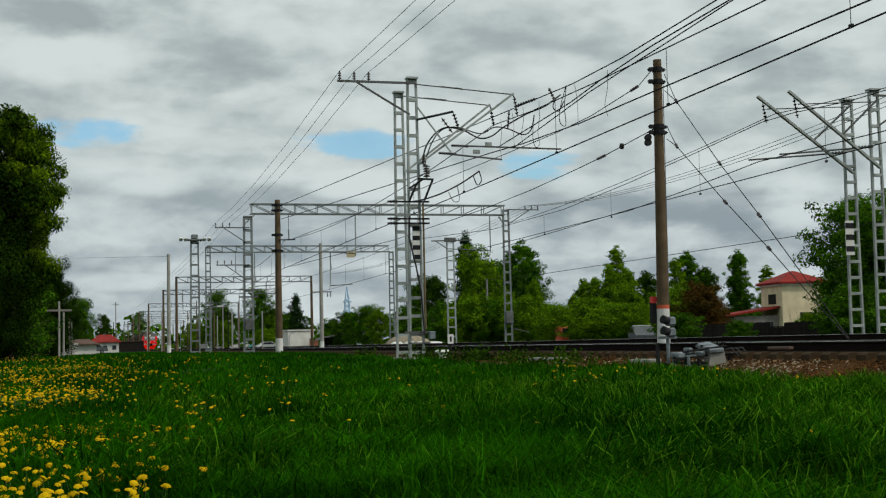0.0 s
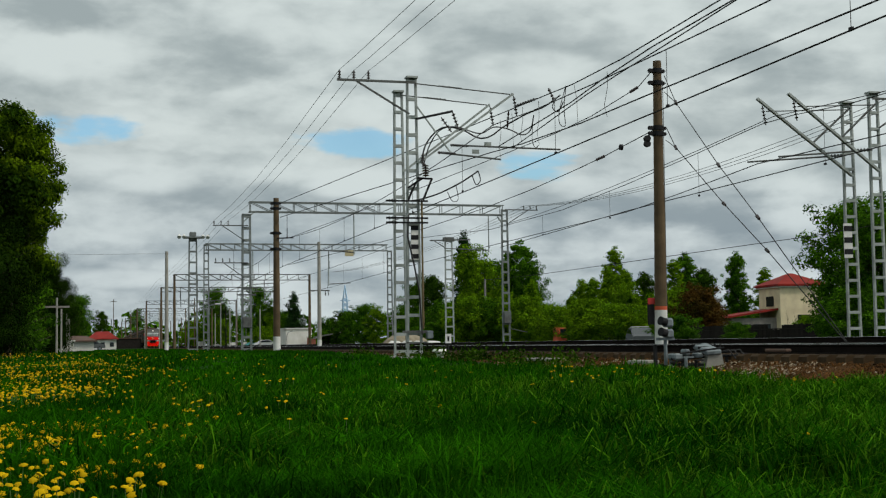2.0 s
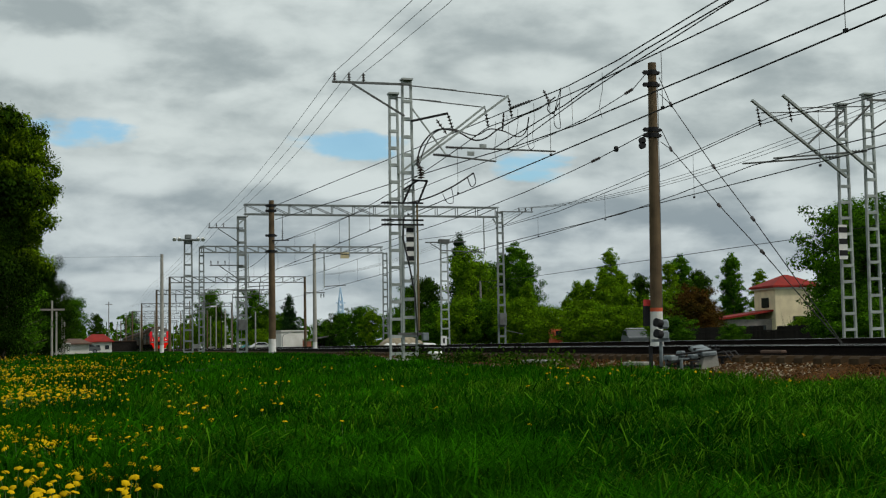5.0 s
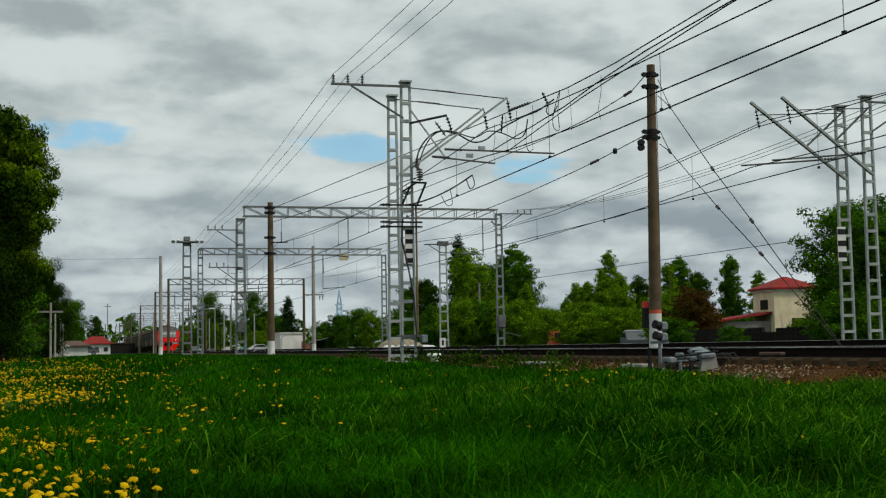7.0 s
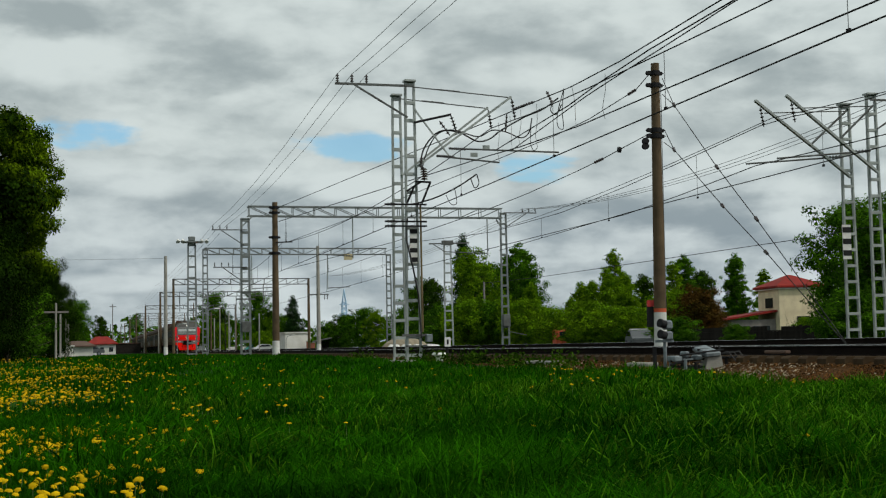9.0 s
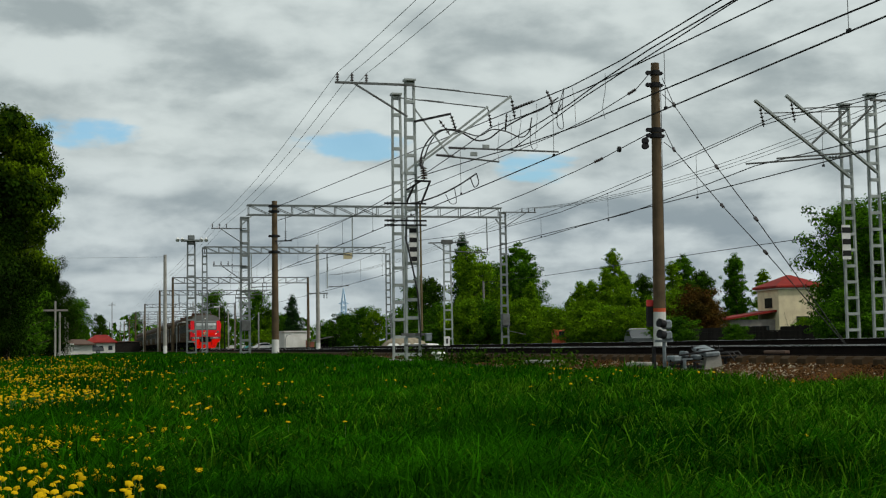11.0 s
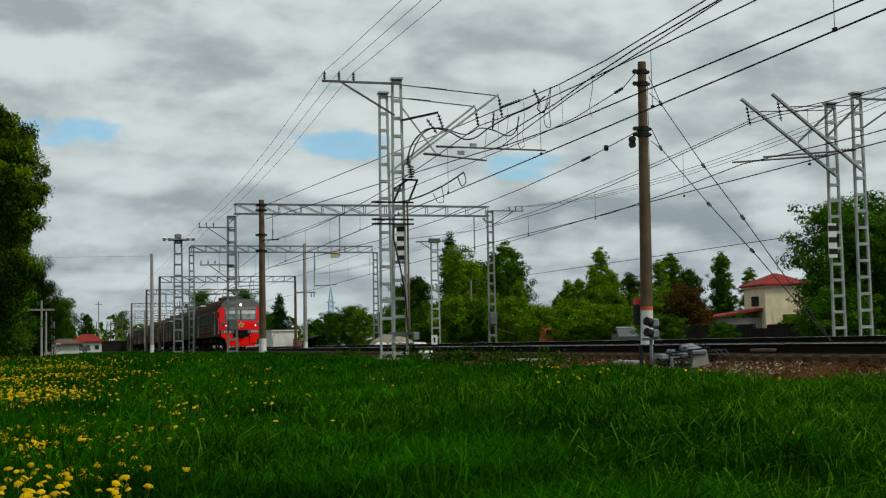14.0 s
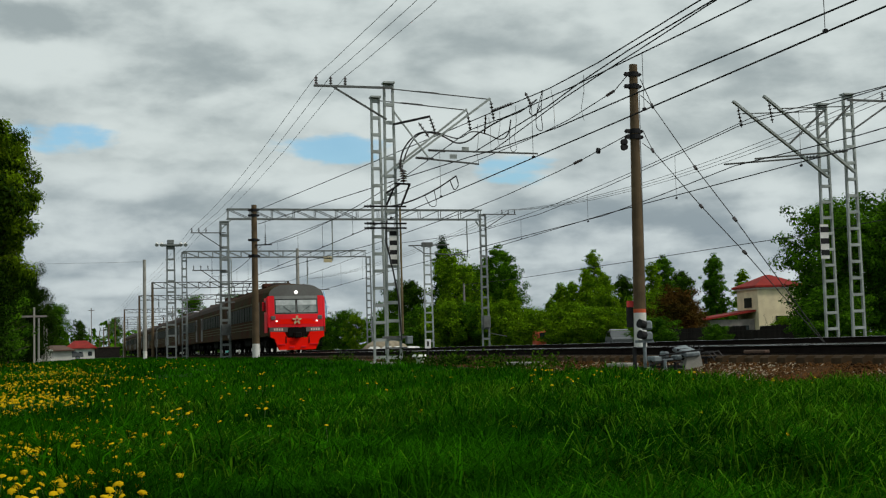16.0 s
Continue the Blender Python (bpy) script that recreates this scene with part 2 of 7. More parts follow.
M = {
    "grass": material("grass_blades", (0.022, 0.118, 0.0008), 0.8, 0, 0.45, 0.42, 3.0, 0, tint=(0.0052, 0.041, 0.0004), island=0.65, through_light=0.25),
    # paler blades: the light on bent blade tips is put into the colour
    "lit_blade": material("pale_grass", (0.054, 0.158, 0.004), 0.75, 0, 0.35, 0.6, 8, 0, island=0.6, through_light=0.2),
    "soil": material("turf_soil", (0.008, 0.036, 0.002), 0.98, 0, 0.35, 0.12, 5, 0.6, tint=(0.004, 0.018, 0.001), spec=0.05),
    "petal": material("dandelion_petals", (0.58, 0.375, 0.006), 0.8, 0, 0.15, 8, 60, 0, island=0.25, through_light=0.15),
    "stem": material("dandelion_stems", (0.06, 0.13, 0.02), 0.6, 0, 0.2, 8, 60, 0),
    "leaf_dark": material("leaves_dark", (0.042, 0.098, 0.004), 0.75, 0, 0.3, 0.9, 5, 0, tint=(0.009, 0.026, 0.002), island=0.6, through_light=0.2),
    # near-black leaves: the shade inside the left-hand crowns is put into the colour
    "leaf_shade": material("leaves_shaded_edge", (0.017, 0.042, 0.002), 0.75, 0, 0.3, 0.6, 5, 0, tint=(0.003, 0.010, 0.001), island=0.6, through_light=0.1),
    # bright copy for the high crown: sunlight is put into the leaf colour
    "leaf_sunlit": material("leaves_meadow_edge", (0.150, 0.250, 0.005), 0.75, 0, 0.3, 0.45, 5, 0, tint=(0.022, 0.058, 0.002), island=0.65, through_light=0.42),
    "leaf_mid": material("leaves_mid", (0.080, 0.205, 0.006), 0.75, 0, 0.3, 0.9, 5, 0, tint=(0.016, 0.054, 0.003), island=0.65, through_light=0.38),
    "leaf_light": material("leaves_fresh", (0.165, 0.305, 0.006), 0.75, 0, 0.3, 0.9, 5, 0, tint=(0.038, 0.100, 0.003), island=0.6, through_light=0.38),
    "leaf_pine": material("needles", (0.020, 0.056, 0.012), 0.8, 0, 0.3, 1.0, 5, 0, tint=(0.010, 0.026, 0.007), island=0.5, through_light=0.1),
    "leaf_red": material("leaves_copper", (0.085, 0.042, 0.008), 0.75, 0, 0.3, 0.5, 5, 0, tint=(0.035, 0.030, 0.005), island=0.5, through_light=0.25),
    "bark": material("bark", (0.07, 0.055, 0.04), 0.9, 0, 0.35, 3, 30, 0.6),
    "galv": material("galvanised_steel", (0.37, 0.405, 0.385), 0.6, 0.1, 0.25, 1.8, 30, 0.1, tint=(0.23, 0.255, 0.24)),
    "galv_dark": material("weathered_steel", (0.135, 0.145, 0.140), 0.7, 0.1, 0.25, 2.5, 30, 0.1, tint=(0.085, 0.085, 0.080), spec=0.2),
    "galv_mid": material("dull_steel", (0.205, 0.228, 0.222), 0.65, 0.1, 0.25, 1.8, 30, 0.1, tint=(0.135, 0.150, 0.145), spec=0.3),
    "old_pipe": material("weathered_pipe", (0.19, 0.145, 0.07), 0.8, 0, 0.3, 3, 30, 0.1, spec=0.2),
    "steel_black": material("dark_steel", (0.020, 0.020, 0.021), 0.7, 0.0, 0.3, 3, 30, 0.1, spec=0.15),
    "conc_brown": material("brown_concrete", (0.140, 0.100, 0.058), 0.9, 0, 0.22, 1.6, 25, 0.25, tint=(0.085, 0.060, 0.036), spec=0.12),
    "conc_grey": material("grey_concrete", (0.34, 0.33, 0.29), 0.85, 0, 0.2, 1.6, 25, 0.25, tint=(0.25, 0.24, 0.21)),
    "white": material("white_paint", (0.74, 0.74, 0.71), 0.6, 0, 0.10, 2.5, 25, 0.1, tint=(0.58, 0.57, 0.53)),
    "orange": material("orange_paint", (0.62, 0.10, 0.03), 0.6, 0, 0.15, 4, 25, 0.1),
    "red": material("red_paint", (0.50, 0.025, 0.02), 0.5, 0, 0.15, 4, 25, 0.1),
    "wire": material("weathered_wire", (0.026, 0.025, 0.023), 0.7, 0.1, 0.3, 5, 50, 0, spec=0.2),
    "wire_pale": material("pale_wire", (0.16, 0.16, 0.155), 0.5, 0.6, 0.2, 5, 50, 0),
    "porcelain": material("brown_porcelain", (0.035, 0.022, 0.018), 0.25, 0, 0.2, 5, 50, 0, coat=0.5),
    "cable": material("rubber_cable", (0.018, 0.018, 0.018), 0.6, 0, 0.2, 5, 50, 0.05),
    "ballast": material("ballast_bed", (0.062, 0.028, 0.007), 0.95, 0, 0.45, 1.2, 14, 1.0, tint=(0.045, 0.024, 0.009), spec=0.05),
    "stone": material("ballast_stones", (0.090, 0.041, 0.012), 0.95, 0, 0.2, 0.9, 30, 0.3, tint=(0.034, 0.017, 0.006), island=0.8, spec=0.05),
    "pale_stone": material("pale_stones", (0.36, 0.31, 0.22), 0.9, 0, 0.2, 3, 30, 0.3, island=0.4, spec=0.15),
    "sleeper": material("sleeper_concrete", (0.088, 0.062, 0.031), 0.9, 0, 0.25, 2, 25, 0.3, tint=(0.045, 0.028, 0.013), rand=0.15, spec=0.15),
    "rail": material("rusty_rail", (0.012, 0.009, 0.0075), 0.95, 0, 0.3, 3, 40, 0.2, spec=0.05),
    "railtop": material("polished_rail", (0.50, 0.50, 0.49), 0.28, 0.9, 0.1, 3, 40, 0.03),
    "plaster": material("cream_plaster", (0.74, 0.64, 0.42), 0.85, 0, 0.12, 0.8, 12, 0.15, tint=(0.60, 0.50, 0.33), spec=0.2),
    "whitewash": material("whitewashed_wall", (0.70, 0.69, 0.65), 0.85, 0, 0.1, 0.8, 12, 0.15, tint=(0.58, 0.57, 0.52)),
    "roof_red": material("red_sheet_roof", (0.25, 0.020, 0.013), 0.7, 0, 0.2, 1.2, 14, 0.1, tint=(0.17, 0.015, 0.011), spec=0.15),
    "roof_brown": material("brown_roof", (0.10, 0.055, 0.035), 0.8, 0, 0.2, 1.2, 14, 0.2),
    "wood_dark": material("dark_boards", (0.022, 0.019, 0.016), 0.9, 0, 0.3, 2, 20, 0.3, rand=0.25, spec=0.1),
    "wood_grey": material("grey_boards", (0.22, 0.20, 0.18), 0.85, 0, 0.3, 2, 20, 0.3, rand=0.2),
    "glass": material("dark_glass", (0.02, 0.025, 0.03), 0.08, 0, 0.1, 2, 8, 0, coat=0.6),
    "brick": material("red_brickwork", (0.30, 0.10, 0.055), 0.85, 0, 0.25, 2, 14, 0.3),
    "train_red": material("train_red", (0.85, 0.012, 0.022), 0.55, 0, 0.06, 0.7, 12, 0.02, tint=(0.72, 0.010, 0.018), spec=0.2),
    "train_bright": material("train_skirt_red", (0.98, 0.012, 0.004), 0.8, 0, 0.03, 0.7, 12, 0.02, spec=0.05),
    "train_grey": material("train_grey", (0.135, 0.137, 0.130), 0.6, 0, 0.18, 0.6, 10, 0.03, tint=(0.115, 0.112, 0.105), spec=0.25),
    "train_side": material("train_side_paint", (0.046, 0.041, 0.021), 0.85, 0, 0.4, 0.7, 8, 0.03, tint=(0.062, 0.025, 0.015), spec=0.02),
    "train_stripe": material("train_side_stripe", (0.120, 0.118, 0.070), 0.85, 0, 0.2, 0.5, 8, 0.03, spec=0.05),
    "coach_glass": material("coach_glass", (0.016, 0.020, 0.014), 0.6, 0, 0.1, 2, 8, 0, spec=0.08),
    "train_roof": material("train_roof_grime", (0.045, 0.040, 0.034), 0.85, 0, 0.3, 0.8, 10, 0.1, tint=(0.070, 0.042, 0.030), spec=0.15),
    "under": material("underframe_grime", (0.010, 0.009, 0.008), 0.9, 0, 0.3, 1.5, 12, 0.2, spec=0.08),
    "gold": material("gold_emblem", (0.72, 0.55, 0.30), 0.4, 0.3, 0.12, 6, 30, 0.05),
    "blind": material("pale_sun_blind", (0.62, 0.65, 0.64), 0.25, 0, 0.12, 1.6, 6, 0, tint=(0.36, 0.40, 0.39), coat=0.8),
    "screen": material("grey_windscreen", (0.30, 0.335, 0.32), 0.10, 0, 0.25, 1.8, 7, 0, tint=(0.15, 0.175, 0.165), coat=0.8),
    "train_pale": material("train_pale_grey", (0.25, 0.26, 0.245), 0.6, 0, 0.2, 0.9, 10, 0.03, tint=(0.18, 0.185, 0.175), spec=0.25),
    "roof_rust": material("rusty_roof_gear", (0.085, 0.034, 0.022), 0.9, 0, 0.35, 1.5, 12, 0.2, tint=(0.040, 0.030, 0.024), spec=0.1),
    "lamp": glow("headlamp", (1.0, 0.95, 0.85), 1.4),
    "blue_steel": material("pale_blue_steel", (0.46, 0.63, 0.80), 0.7, 0.0, 0.08, 0.2, 3, 0, spec=0.1),
    "car_grey": material("silver_car_paint", (0.10, 0.11, 0.115), 0.55, 0.1, 0.08, 1, 10, 0, spec=0.3),
    "car_white": material("white_car_paint", (0.80, 0.80, 0.78), 0.3, 0, 0.05, 1, 10, 0, coat=0.6),
    "car_teal": material("teal_van_paint", (0.10, 0.42, 0.42), 0.35, 0, 0.08, 1, 10, 0, coat=0.5),
    "rubber": material("tyre_rubber", (0.02, 0.02, 0.02), 0.85, 0, 0.2, 5, 30, 0.1),
    "alu": material("aluminium_box", (0.20, 0.235, 0.245), 0.6, 0.1, 0.3, 6, 25, 0.05, tint=(0.095, 0.115, 0.125)),
    "yellow": material("faded_yellow_paint", (0.50, 0.43, 0.26), 0.7, 0, 0.15, 4, 25, 0.1, spec=0.2),
}


# ---- mesh helpers ----
def box(bm, c, s, rz=0.0, bevel=0.0):
    g = bmesh.ops.create_cube(bm, size=1.0, matrix=Matrix.Translation(c) @ Matrix.Rotation(rz, 4, "Z") @ Matrix.Diagonal((*s, 1)))
    if bevel:
        edges = list({e for v in g["verts"] for e in v.link_edges})
        bmesh.ops.bevel(bm, geom=edges, offset=bevel, segments=1, affect="EDGES")
    return g["verts"]


def tube(bm, p, q, r0, r1=None, seg=6, caps=True):
    p, q = Vector(p), Vector(q)
    r1 = r0 if r1 is None else r1
    d = q - p
    m = Matrix.Translation((p + q) / 2) @ d.to_track_quat("Z", "Y").to_matrix().to_4x4()
    bmesh.ops.create_cone(bm, cap_ends=caps, segments=seg, radius1=r0, radius2=r1, depth=d.length, matrix=m)


def bar(bm, p, q, w, d=None):
    """A square bar from p to q."""
    p, q = Vector(p), Vector(q)
    v = q - p
    m = Matrix.Translation((p + q) / 2) @ v.to_track_quat("Z", "Y").to_matrix().to_4x4() @ Matrix.Diagonal((w, d or w, v.length, 1))
    bmesh.ops.create_cube(bm, size=1.0, matrix=m)


def upright(bm, x0, x1, y, z0, z1, w, d):
    """A rectangular leg from (x0, z0) to (x1, z1), w wide and d deep."""
    a = [bm.verts.new((x0 + sx * w / 2, y + sy * d / 2, z0)) for sx, sy in ((-1, -1), (1, -1), (1, 1), (-1, 1))]
    b = [bm.verts.new((x1 + sx * w / 2, y + sy * d / 2, z1)) for sx, sy in ((-1, -1), (1, -1), (1, 1), (-1, 1))]
    for i in range(4):
        bm.faces.new((a[i], a[(i + 1) % 4], b[(i + 1) % 4], b[i]))
    bm.faces.new(a[::-1])
    bm.faces.new(b)


def quad(bm, pts):
    return bm.faces.new([bm.verts.new(p) for p in pts])


def polyline(bm, pts, r, seg=5):
    pts = [Vector(p) for p in pts]
    rings = []
    for i, p in enumerate(pts):
        d = (pts[min(i + 1, len(pts) - 1)] - pts[max(i - 1, 0)]).normalized()
        a = d.cross(Vector((0, 0, 1)))
        a = a.normalized() if a.length > 1e-3 else Vector((1, 0, 0))
        b = d.cross(a)
        rings.append([bm.verts.new(p + r * (math.cos(k * math.tau / seg) * a + math.sin(k * math.tau / seg) * b)) for k in range(seg)])
    for u, v in zip(rings, rings[1:]):
        for k in range(seg):
            bm.faces.new((u[k], u[(k + 1) % seg], v[(k + 1) % seg], v[k]))


def prism(bm, outline, y0, y1):
    """An outline in (x, z), swept along y."""
    a = [bm.verts.new((x, y0, z)) for x, z in outline]
    b = [bm.verts.new((x, y1, z)) for x, z in outline]
    n = len(outline)
    for i in range(n):
        bm.faces.new((a[i], a[(i + 1) % n], b[(i + 1) % n], b[i]))
    bm.faces.new(a[::-1])
    bm.faces.new(b)


def part(name, bm, mat, parent=None, label="", smooth=False):
    bmesh.ops.recalc_face_normals(bm, faces=bm.faces)
    me = bpy.data.meshes.new(name)
    bm.to_mesh(me)
    bm.free()
    me.materials.append(M[mat])
    if smooth:
        me.shade_smooth()
    ob = new(name, me)
    ob.parent = parent
    if label:
        ob["label"] = label
    return ob


def again(ob, m, parent=None):
    """Another piece on the same mesh."""
    o = new(ob.name.split(".")[0], ob.data)
    o.parent = parent or ob.parent
    o.matrix_basis = m
    if "label" in ob:
        o["label"] = ob["label"]
    return o


def thing(name, x, y, z, label, category, group="", rz=0.0):
    e = new(name)
    e.empty_display_size = 0.3
    e.matrix_basis = pose(x, y, z, 0, 0, rz)
    return tagged(e, label, category, group)


def raw_mesh(name, verts, faces, mat):
    """A mesh from arrays; faces: (n, 3) or (n, 4)."""
    me = bpy.data.meshes.new(name)
    v = np.asarray(verts, dtype=np.float32).reshape(-1, 3)
    f = np.asarray(faces, dtype=np.int32)
    me.vertices.add(len(v))
    me.vertices.foreach_set("co", v.ravel())
    me.loops.add(f.size)
    me.loops.foreach_set("vertex_index", f.ravel())
    me.polygons.add(len(f))
    me.polygons.foreach_set("loop_start", np.arange(0, f.size, f.shape[1], dtype=np.int32))
    me.update(calc_edges=True)
    me.materials.append(M[mat])
    return me


def sstep(a, b, v):
    t = np.clip((v - a) / (b - a), 0, 1)
    return t * t * (3 - 2 * t)


# ---- ground and railway ----
T1, T2 = 13.1, 22.5            # centre lines of the two tracks
RAIL1, RAIL2 = 0.97, 1.08      # heights of the rail heads


def ground_z(x, y):
    """The meadow dips where the camera stands and rises to the railway and to the plain beyond."""
    x, y = np.asarray(x, float), np.asarray(y, float)
    rise = np.maximum(sstep(10, 62, np.hypot(np.minimum(x, 6), y)), 0.30 * sstep(2.5, 10.3, x))
    lumps = 0.05 * np.sin(x * 0.9 + 1.3 * np.sin(y * 0.31)) * np.cos(y * 0.47 + x * 0.2)
    return 0.27 + 0.40 * rise + lumps * (1 - 0.8 * sstep(20, 70, np.hypot(x, y)))


def build_ground():
    xs = np.concatenate([-np.geomspace(3000, 30, 14), np.linspace(-24, 36, 61), np.geomspace(45, 3000, 14)])
    ys = np.concatenate([-np.geomspace(3000, 30, 12), np.linspace(-24, 90, 115), np.geomspace(97, 4000, 18)])
    gx, gy = np.meshgrid(xs, ys)
    v = np.stack([gx, gy, ground_z(gx, gy)], -1).reshape(-1, 3)
    n = len(xs)
    i = np.arange(len(ys) - 1)[:, None] * n + np.arange(n - 1)[None]
    f = np.stack([i, i + 1, i + n + 1, i + n], -1).reshape(-1, 4)
    me = raw_mesh("ground", v, f, "soil")
    me.shade_smooth()
    tagged(new("ground", me), "green meadow turf sloping up to the railway", "ground", kind="structure")


build_ground()


def build_bed(name, centre, rail_z, toe):
    """The ballast bed under a track, with soft shoulders."""
    bm = bmesh.new()
    top = rail_z - 0.20
    prof = [(centre - toe, 0.34), (centre - 1.56, top - 0.17), (centre - 1.22, top - 0.08), (centre + 1.7, top), (centre + 1.95, top - 0.02), (centre + toe, 0.44)]
    ys = list(np.linspace(-60, 120, 241)) + list(np.geomspace(125, 900, 30))
    rings = []
    for y in ys:
        rings.append([bm.verts.new((x + 0.10 * noise.noise((x, y * 0.8, 3)), y, z + 0.035 * noise.noise((x * 2, y * 1.7, 0)))) for x, z in prof])
    for a, b in zip(rings, rings[1:]):
        for k in range(len(prof) - 1):
            bm.faces.new((a[k], a[k + 1], b[k + 1], b[k]))
    tagged(part(name, bm, "ballast"), "brown stone ballast bed of the railway track", "ballast", kind="structure")


build_bed("ballast_bed", T1, RAIL1, 2.85)
build_bed("ballast_bed", T2, RAIL2, 3.1)


def build_rails(centre, rail_z):
    rails = []
    for side in (-0.76, 0.76):
        z0 = rail_z - 0.18
        bm = bmesh.new()
        prism(bm, [(-0.075, 0), (0.075, 0), (0.075, 0.012), (0.012, 0.030), (0.010, 0.135), (0.036, 0.150), (0.036, 0.176),
                   (-0.036, 0.176), (-0.036, 0.150), (-0.010, 0.135), (-0.012, 0.030), (-0.075, 0.012)], -60, 900)
        ob = part("rail", bm, "rail")
        ob.matrix_basis = pose(centre + side, 0, z0)
        tagged(ob, "rusty steel rail with a polished running surface", "rail", "rails of the railway", "structure")
        bm = bmesh.new()
        prism(bm, [(-0.030, 0.1765), (0.030, 0.1765), (0.026, 0.180), (-0.026, 0.180)], -60, 900)
        part("running_surface", bm, "railtop", ob)
        rails.append(ob)
    return rails


build_rails(T1, RAIL1)
build_rails(T2, RAIL2)


# ---- masts, poles and portals ----
BASE = 0.55


def lattice_mast(x, y, top, label, wb=0.42, wt=0.30, group="lattice masts", base=BASE, pitch=0.60, leg=0.068, steel="galv"):
    """Two channel legs, joined by flat battens on both faces, on a concrete foot."""
    h = top - base
    t = thing("lattice_mast", x, y, base, label, "mast", group)
    for s in (-1, 1):
        bm = bmesh.new()
        upright(bm, s * wb / 2, s * wt / 2, 0, 0, h, leg, leg * 1.6)
        part("leg", bm, steel, t)
    n = max(6, round(h / pitch))
    for i in range(n + 1):
        z = 0.25 + (h - 0.35) * i / n
        w = wb + (wt - wb) * z / h
        for s in (-1, 1):
            bm = bmesh.new()
            box(bm, (0, s * (leg * 0.8 + 0.006), z), (w + 0.02, 0.012, 0.04 + 0.9 * leg))
            part("batten", bm, steel, t)
    bm = bmesh.new()
    box(bm, (0, 0, -0.12), (wb + 0.35, 0.62, 0.42), bevel=0.04)
    part("foot", bm, "conc_grey", t, "grey concrete foundation block")
    bm = bmesh.new()
    box(bm, (0, 0, h + 0.03), (wt + 0.10, 0.34, 0.06))
    part("cap", bm, steel, t)
    return t


def insulator(bm, p, q, r=0.07, n=4):
    p, q = Vector(p), Vector(q)
    tube(bm, p, q, 0.022, seg=6)
    for i in range(n):
        c = p.lerp(q, (i + 0.8) / (n + 0.6))
        d = (q - p).normalized() * 0.022
        tube(bm, c - d, c + d, r, r * 0.55, seg=10)


def feeder_arm(t, h, reach, side=-1, posts=3, gap=0.48):
    """A cross arm with a brace and upright pin insulators on a mast."""
    bm = bmesh.new()
    bar(bm, (0.1 * -side, -0.16, h), (side * reach, -0.16, h), 0.07)
    bar(bm, (side * (reach - 0.65), -0.16, h - 0.03), (side * 0.12, -0.16, h - 1.05), 0.055)
    arm = part("cross_arm", bm, "galv_dark", t, "grey steel bracket with a diagonal brace")
    for i in range(posts):
        x = side * (reach - 0.08 - gap * i)
        bm = bmesh.new()
        insulator(bm, (x, -0.16, h + 0.03), (x, -0.16, h + 0.33), 0.065, 3)
        part("insulator", bm, "porcelain", arm, "dark porcelain pin insulator")
    return arm


def concrete_pole(x, y, top, label, r0=0.21, r1=0.14, mat="conc_brown", white=1.1, band=False, base=BASE, group="concrete poles"):
    t = thing("concrete_pole", x, y, base, label, "pole", group)
    h = top - base
    rw = r0 + (r1 - r0) * white / h
    bm = bmesh.new()
    tube(bm, (0, 0, white if white else -0.2), (0, 0, h), rw, r1, 20)
    part("shaft", bm, mat, t, smooth=False)
    if white:
        bm = bmesh.new()
        tube(bm, (0, 0, -0.2), (0, 0, white), r0 + 0.004, rw + 0.004, 20)
        part("painted_foot", bm, "white", t, "whitewashed lower end of the pole")
    if band:
        bm = bmesh.new()
        tube(bm, (0, 0, white), (0, 0, white + 0.13), rw + 0.007, rw + 0.006, 20)
        part("painted_band", bm, "orange", t, "orange painted band")
    return t


def collar(t, z, r, drop=0.16):
    """A bolted steel clamp round a pole."""
    bm = bmesh.new()
    tube(bm, (0, 0, z - drop / 2), (0, 0, z + drop / 2), r + 0.025, seg=16)
    box(bm, (-r - 0.09, 0, z), (0.16, 0.14, drop * 0.8))
    box(bm, (r + 0.05, 0, z), (0.10, 0.12, drop * 0.7))
    for s in (-1, 1):
        tube(bm, (-r - 0.2, s * 0.05, z), (r + 0.14, s * 0.05, z), 0.02, seg=6)
    return part("clamp", bm, "steel_black", t, "dark steel clamp with bolts")


